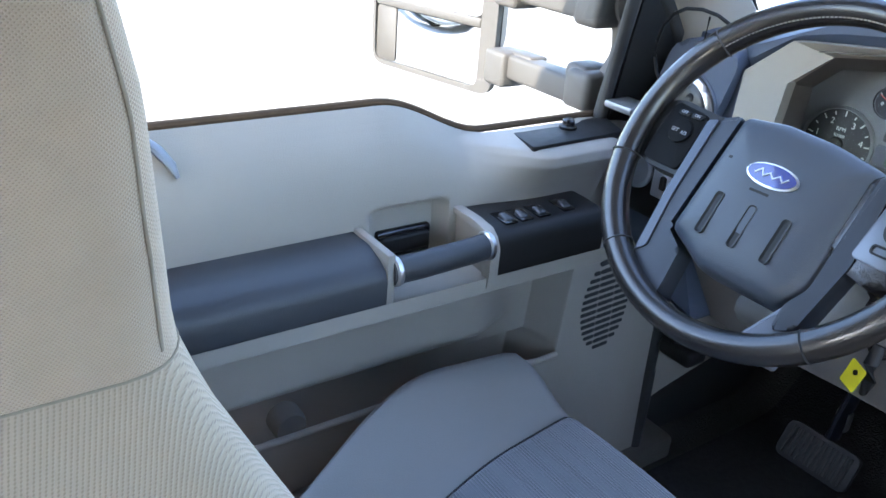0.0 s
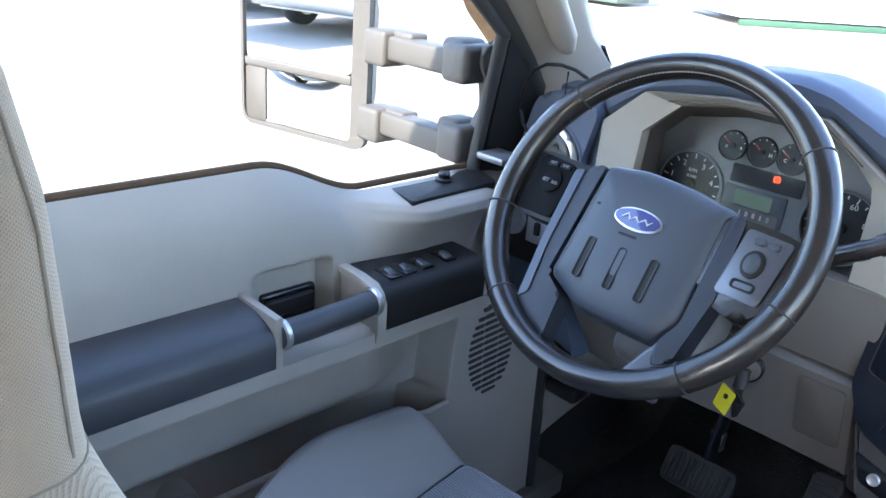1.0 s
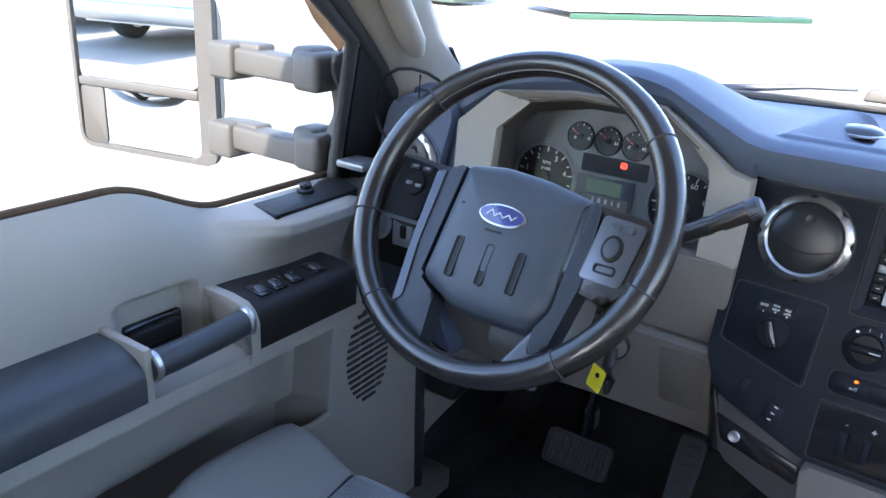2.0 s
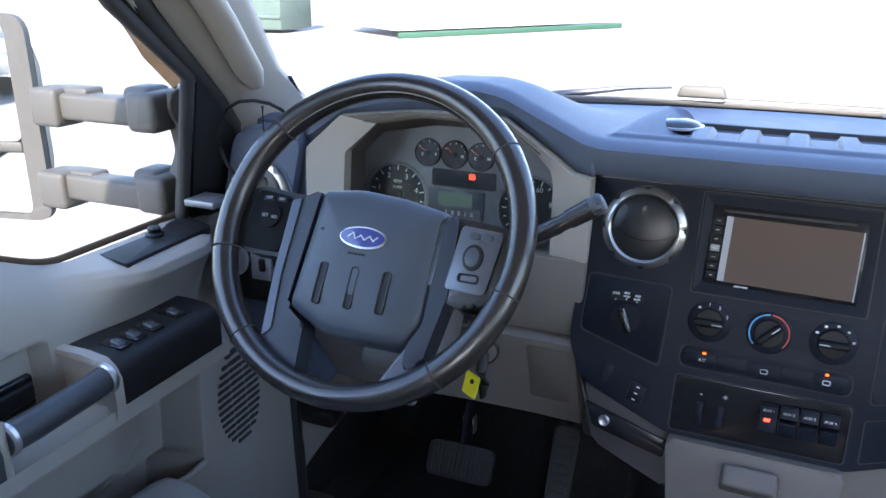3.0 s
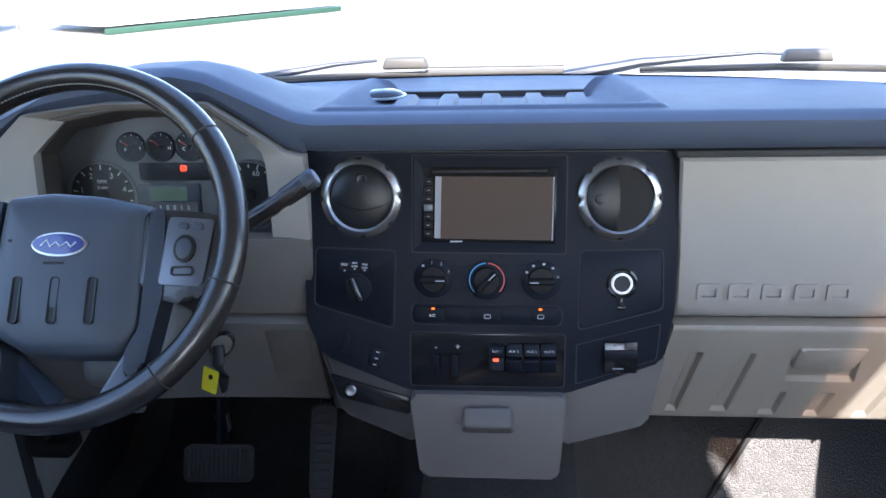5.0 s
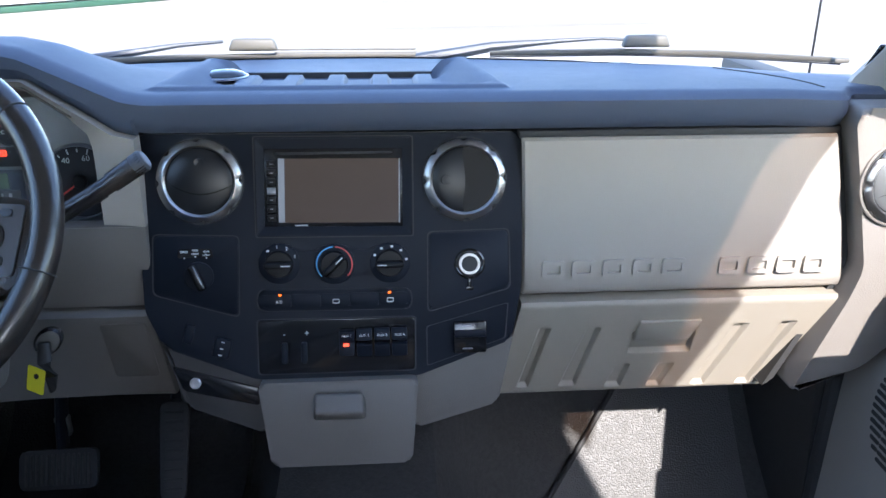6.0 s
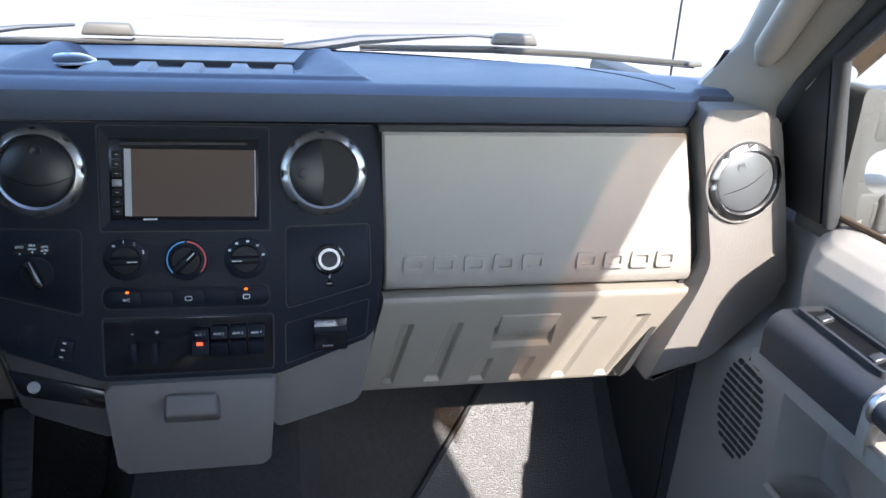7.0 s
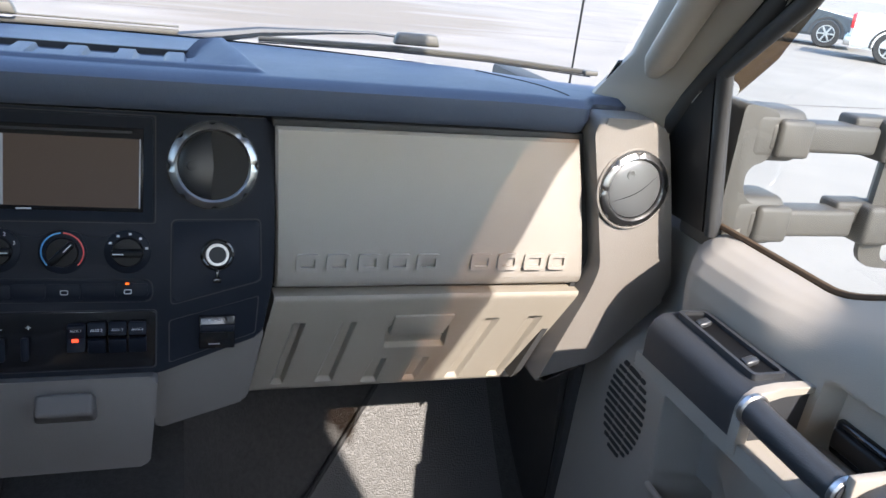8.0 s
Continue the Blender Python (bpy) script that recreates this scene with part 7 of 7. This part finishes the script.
def build_office():
    """White cabin with a green base strip; two of its walls can be seen."""
    b = thing("site_office", (-10.5, 22.0, GROUND), "long white site office with a green base strip", "building")
    u = Vector((4.49, 6.62, 0)).normalized()
    a = Vector((-9.77, 18.39, GROUND))
    M = axes(a, u, (0, 0, 1))      # x along the wall, y up, z out towards the lot
    L = 8.0
    bm = bmesh.new()
    add_box(bm, (L / 2, 1.65, -1.5), (L, 2.9, 3.0), r=0.02, M=M)
    wl = part("wall", bm, WHITE_WALL, b)
    bm = bmesh.new()
    add_box(bm, (L / 2, 0.08, 0.02), (L, 0.15, 0.06), r=0.01, M=M)
    part("base_strip", bm, GREEN_PAINT, b, "green painted base strip")
    bm = bmesh.new()
    add_box(bm, (L / 2, 3.16, -1.5), (L + 0.5, 0.12, 3.5), r=0.02, M=M)
    part("roof", bm, STONE, b)
    for k in range(7):
        bm = bmesh.new()
        add_box(bm, (0.6 + k * 1.15, 1.65, 0.008), (0.02, 2.7, 0.016), r=0.003, seg=1, M=M)
        part("panel_joint", bm, STONE, wl)
    return b


build_office()

bn = thing("waste_bin", (-14.4, 19.2, GROUND), "dark green steel waste container by a fence", "waste bin")
bm = bmesh.new()
add_box(bm, (-14.4, 19.2, GROUND + 0.85), (2.0, 1.6, 1.5), r=0.04)
bd_ = part("body", bm, BIN_GREEN, bn)
for dz in (0.45, 1.05, 1.5):
    bm = bmesh.new()
    add_box(bm, (-14.4, 18.38, GROUND + dz), (2.0, 0.06, 0.08), r=0.01)
    part("rib", bm, BIN_GREEN, bd_)
for dx in (-0.5, 0.5):
    bm = bmesh.new()
    add_box(bm, (-14.4 + dx, 19.2, GROUND + 1.65), (0.95, 1.66, 0.10), r=0.03)
    part("lid", bm, BIN_GREEN, bn)
fn = thing("fence", (-13.2, 20.4, GROUND), "thin grey wire fence with steel posts", "fence")
for i in range(9):
    bm = bmesh.new()
    sweep(bm, [(-13.2 - i * 2.4, 20.4 - i * 1.4, GROUND), (-13.2 - i * 2.4, 20.4 - i * 1.4, GROUND + 1.9)], 0.04, n=8)
    part("post", bm, METAL, fn)
for z in (0.3, 1.0, 1.8):
    bm = bmesh.new()
    sweep(bm, [(-13.2, 20.4, GROUND + z), (-32.4, 9.2, GROUND + z)], 0.012, n=6)
    part("rail", bm, METAL, fn)

for bx, by, br in ((-25.0, 17.5, 0.9), (-28.5, 16.0, 0.7), (-31.0, 12.0, 1.0)):
    sh = thing("shrub", (bx, by, GROUND), "sparse dry green shrub at the edge of the lot", "shrub", "lot shrubs")
    bm = bmesh.new()
    for k in range(7):
        a = random.uniform(0, 6.28)
        sweep(bm, [(bx, by, GROUND), (bx + 0.3 * br * math.cos(a), by + 0.3 * br * math.sin(a), GROUND + 0.6 * br), (bx + 0.7 * br * math.cos(a), by + 0.7 * br * math.sin(a), GROUND + br * random.uniform(0.9, 1.4))], [0.03, 0.02, 0.006], n=6)
    part("stems", bm, TUNNEL, sh)
    bm = bmesh.new()
    for k in range(420):
        a, e = random.uniform(0, 6.28), random.uniform(0.05, 1.45)
        d = br * random.uniform(0.35, 1.0)
        c = Vector((bx + d * math.cos(a) * math.cos(e * 0.9), by + d * math.sin(a) * math.cos(e * 0.9), GROUND + 0.2 + 1.2 * d * math.sin(e)))
        q = pose(0, 0, 0, random.uniform(0, 360), random.uniform(0, 360), 0).to_3x3()
        s_ = random.uniform(0.04, 0.09)
        bm.faces.new([bm.verts.new(c + q @ Vector(p) * s_) for p in ((-1, 0, 0), (0, -0.45, 0), (1, 0, 0), (0, 0.45, 0))])
    part("leaves", bm, FOLIAGE, sh)


def wheel_part(parent, c, r, width):
    bm = bmesh.new()
    M = axes(c, (0, 1, 0), (0, 0, 1))
    lathe(bm, [(r * 0.62, -width / 2), (r * 0.93, -width / 2), (r, -width * 0.35), (r, width * 0.35), (r * 0.93, width / 2), (r * 0.62, width / 2)], M, n=32, ring=True)
    ty = part("tyre", bm, TYRE, parent)
    for sd in (-1, 1):
        bm = bmesh.new()
        Ms = M @ Matrix.Translation((0, 0, sd * width * 0.42))
        lathe(bm, [(r * 0.63, -0.02), (r * 0.63, 0.02), (r * 0.56, 0.02), (r * 0.56, -0.02)], Ms, n=32, ring=True)
        for k in range(6):
            add_box(bm, (r * 0.32, 0, 0), (r * 0.55, r * 0.13, 0.03), r=0.008, seg=1, M=Ms @ pose(0, 0, 0, 0, 0, 60 * k))
        disc(bm, r * 0.13, 0.03, Ms, 16)
        part("rim", bm, ALLOY, ty)
        bm = bmesh.new()
        disc(bm, r * 0.57, 0.01, M @ Matrix.Translation((0, 0, sd * width * 0.30 - 0.005)), 24)
        part("wheel_well", bm, CAR_TRIM, ty)


def car_body(kind, paint):
    """Side profile lofted across the width; wheels, glass, lamps and bumpers are parts."""
    c = thing(kind, (0, 0, 0), {"suv": "dark blue-grey sport utility car parked in the lot", "pickup": "white pickup truck with red tail lamps parked in the lot", "hatchback": "red car parked in the lot"}[kind], "car", "parked cars")
    r = {"suv": 0.38, "pickup": 0.40, "hatchback": 0.33}[kind]
    L = {"suv": 4.7, "pickup": 5.8, "hatchback": 4.3}[kind]
    W = 0.94 if kind != "hatchback" else 0.86
    h = {"suv": 1.72, "pickup": 1.90, "hatchback": 1.48}[kind]
    belt = h * 0.60
    low = r * 0.75
    if kind == "pickup":
        lowp = [(-L / 2, low), (-L / 2, belt), (-0.2, belt), (1.5, belt + 0.02), (L / 2 - 0.15, belt - 0.10), (L / 2, belt - 0.3), (L / 2, low)]
        cab = [(-0.30, belt), (-0.20, h - 0.06), (0.0, h), (0.85, h), (1.55, belt)]
    else:
        lowp = [(-L / 2, low), (-L / 2, belt - 0.1), (-L / 2 + 0.06, belt), (0.9, belt), (L / 2 - 0.2, belt - 0.16), (L / 2, belt - 0.35), (L / 2, low)]
        cab = [(-L / 2 + 0.10, belt), (-L / 2 + 0.38, h - 0.06), (-L / 2 + 0.6, h), (0.15, h - 0.01), (0.95, belt)]
    Mb = axes((0, 0, 0), (0, 1, 0), (0, 0, 1))      # local x along the car, y up, z across
    bm = bmesh.new()
    add_poly(bm, lowp, -W, W, Mb)
    bmesh.ops.bevel(bm, geom=list(bm.edges), offset=0.07, segments=3, affect="EDGES")
    part("body", bm, paint, c)
    bm = bmesh.new()
    t = bmesh.new()
    lo = [[t.verts.new(Mb @ Vector((p[0], p[1], s * (W - 0.04 - 0.30 * max(0, (p[1] - belt)))))) for p in cab] for s in (-1, 1)]
    t.faces.new(lo[0])
    t.faces.new(lo[1][::-1])
    for i in range(len(cab)):
        j = (i + 1) % len(cab)
        t.faces.new((lo[0][i], lo[0][j], lo[1][j], lo[1][i]))
    bmesh.ops.bevel(t, geom=list(t.edges), offset=0.05, segments=2, affect="EDGES")
    merge(bm, t)
    part("cabin", bm, paint, c)
    x0, x1 = cab[0][0], cab[-1][0]
    for s in (-1, 1):
        for a, b in ((0.10, 0.36), (0.40, 0.66), (0.70, 0.86)) if kind == "suv" else ((0.12, 0.46), (0.50, 0.82)):
            ya, yb = x0 + (x1 - x0) * a, x0 + (x1 - x0) * b
            z0_, z1_ = belt + 0.03, h - 0.14
            sl = 0.14 if b > 0.8 else 0.0
            bm = bmesh.new()
            q = [Mb @ Vector((p[0], p[1], s * (W - 0.025 - 0.30 * (p[1] - belt)))) for p in ((ya, z0_), (yb, z0_), (yb - sl - 0.1 * (b > .8), z1_), (ya + 0.05, z1_))]
            vs_ = [bm.verts.new(p) for p in q]
            bm.faces.new(vs_)
            ex = [bm.verts.new(p - Vector((s * 0.03, 0, 0))) for p in q]
            for i in range(4):
                bm.faces.new((vs_[i], vs_[(i + 1) % 4], ex[(i + 1) % 4], ex[i]))
            part("side_window", bm, CAR_GLASS, c)
        bm = bmesh.new()
        add_box(bm, (s * (W - 0.07), -L / 2 + 0.03, belt - 0.20), (0.17, 0.10, 0.36), r=0.03)
        part("tail_lamp", bm, TAIL, c)
        bm = bmesh.new()
        add_box(bm, (s * (W - 0.13), L / 2 - 0.04, belt - 0.30), (0.26, 0.10, 0.18), r=0.03)
        part("headlamp", bm, ALLOY, c)
        for yy in (-L / 2 + 1.0, L / 2 - 0.95):
            wheel_part(c, (s * (W - 0.10), yy, r), r, 0.24)
            bm = bmesh.new()
            lathe(bm, [(r * 1.08, -0.03), (r * 1.22, -0.03), (r * 1.22, 0.03), (r * 1.08, 0.03)], axes((s * (W - 0.005), yy, r), (0, 1, 0), (0, 0, 1)), n=28, arc=(-0.02, 0.52))
            part("wheel_arch", bm, CAR_TRIM, c)
    for yy in (-L / 2, L / 2):
        bm = bmesh.new()
        add_box(bm, (0, yy, low + 0.16), (2 * W - 0.05, 0.20, 0.24), r=0.04)
        part("bumper", bm, ALLOY if kind == "pickup" else CAR_TRIM, c)
    bm = bmesh.new()
    add_box(bm, (0, cab[0][0] + 0.10, (belt + h) / 2), (1.3, 0.12, (h - belt) * 0.55), r=0.03)
    part("rear_window", bm, CAR_GLASS, c)
    return c


SUV_PAINT = material("blue_grey_car_paint", (0.055, 0.07, 0.085), rough=0.25, metal=0.3, coat=1.0, mottle=0.03)
WHITE_PAINT = material("white_car_paint", (0.78, 0.78, 0.77), rough=0.3, coat=1.0, mottle=0.02)
RED_PAINT = material("red_car_paint", (0.42, 0.02, 0.025), rough=0.25, coat=1.0, mottle=0.03)
suv = car_body("suv", SUV_PAINT)
suv.matrix_basis = pose(20.5, 23.8, GROUND, 0, 0, -132.5) @ Matrix.Scale(1.2, 4)
pick = car_body("pickup", WHITE_PAINT)
pick.matrix_basis = pose(21.85, 16.85, GROUND, 0, 0, -135) @ Matrix.Scale(1.15, 4)
copy_thing(pick, pose(-6.5, -13.5, GROUND, 0, 0, 8))
copy_thing(suv, pose(-9.6, -15.0, GROUND, 0, 0, -4))
red = car_body("hatchback", RED_PAINT)
red.matrix_basis = pose(-8.0, -19.0, GROUND, 0, 0, 15)
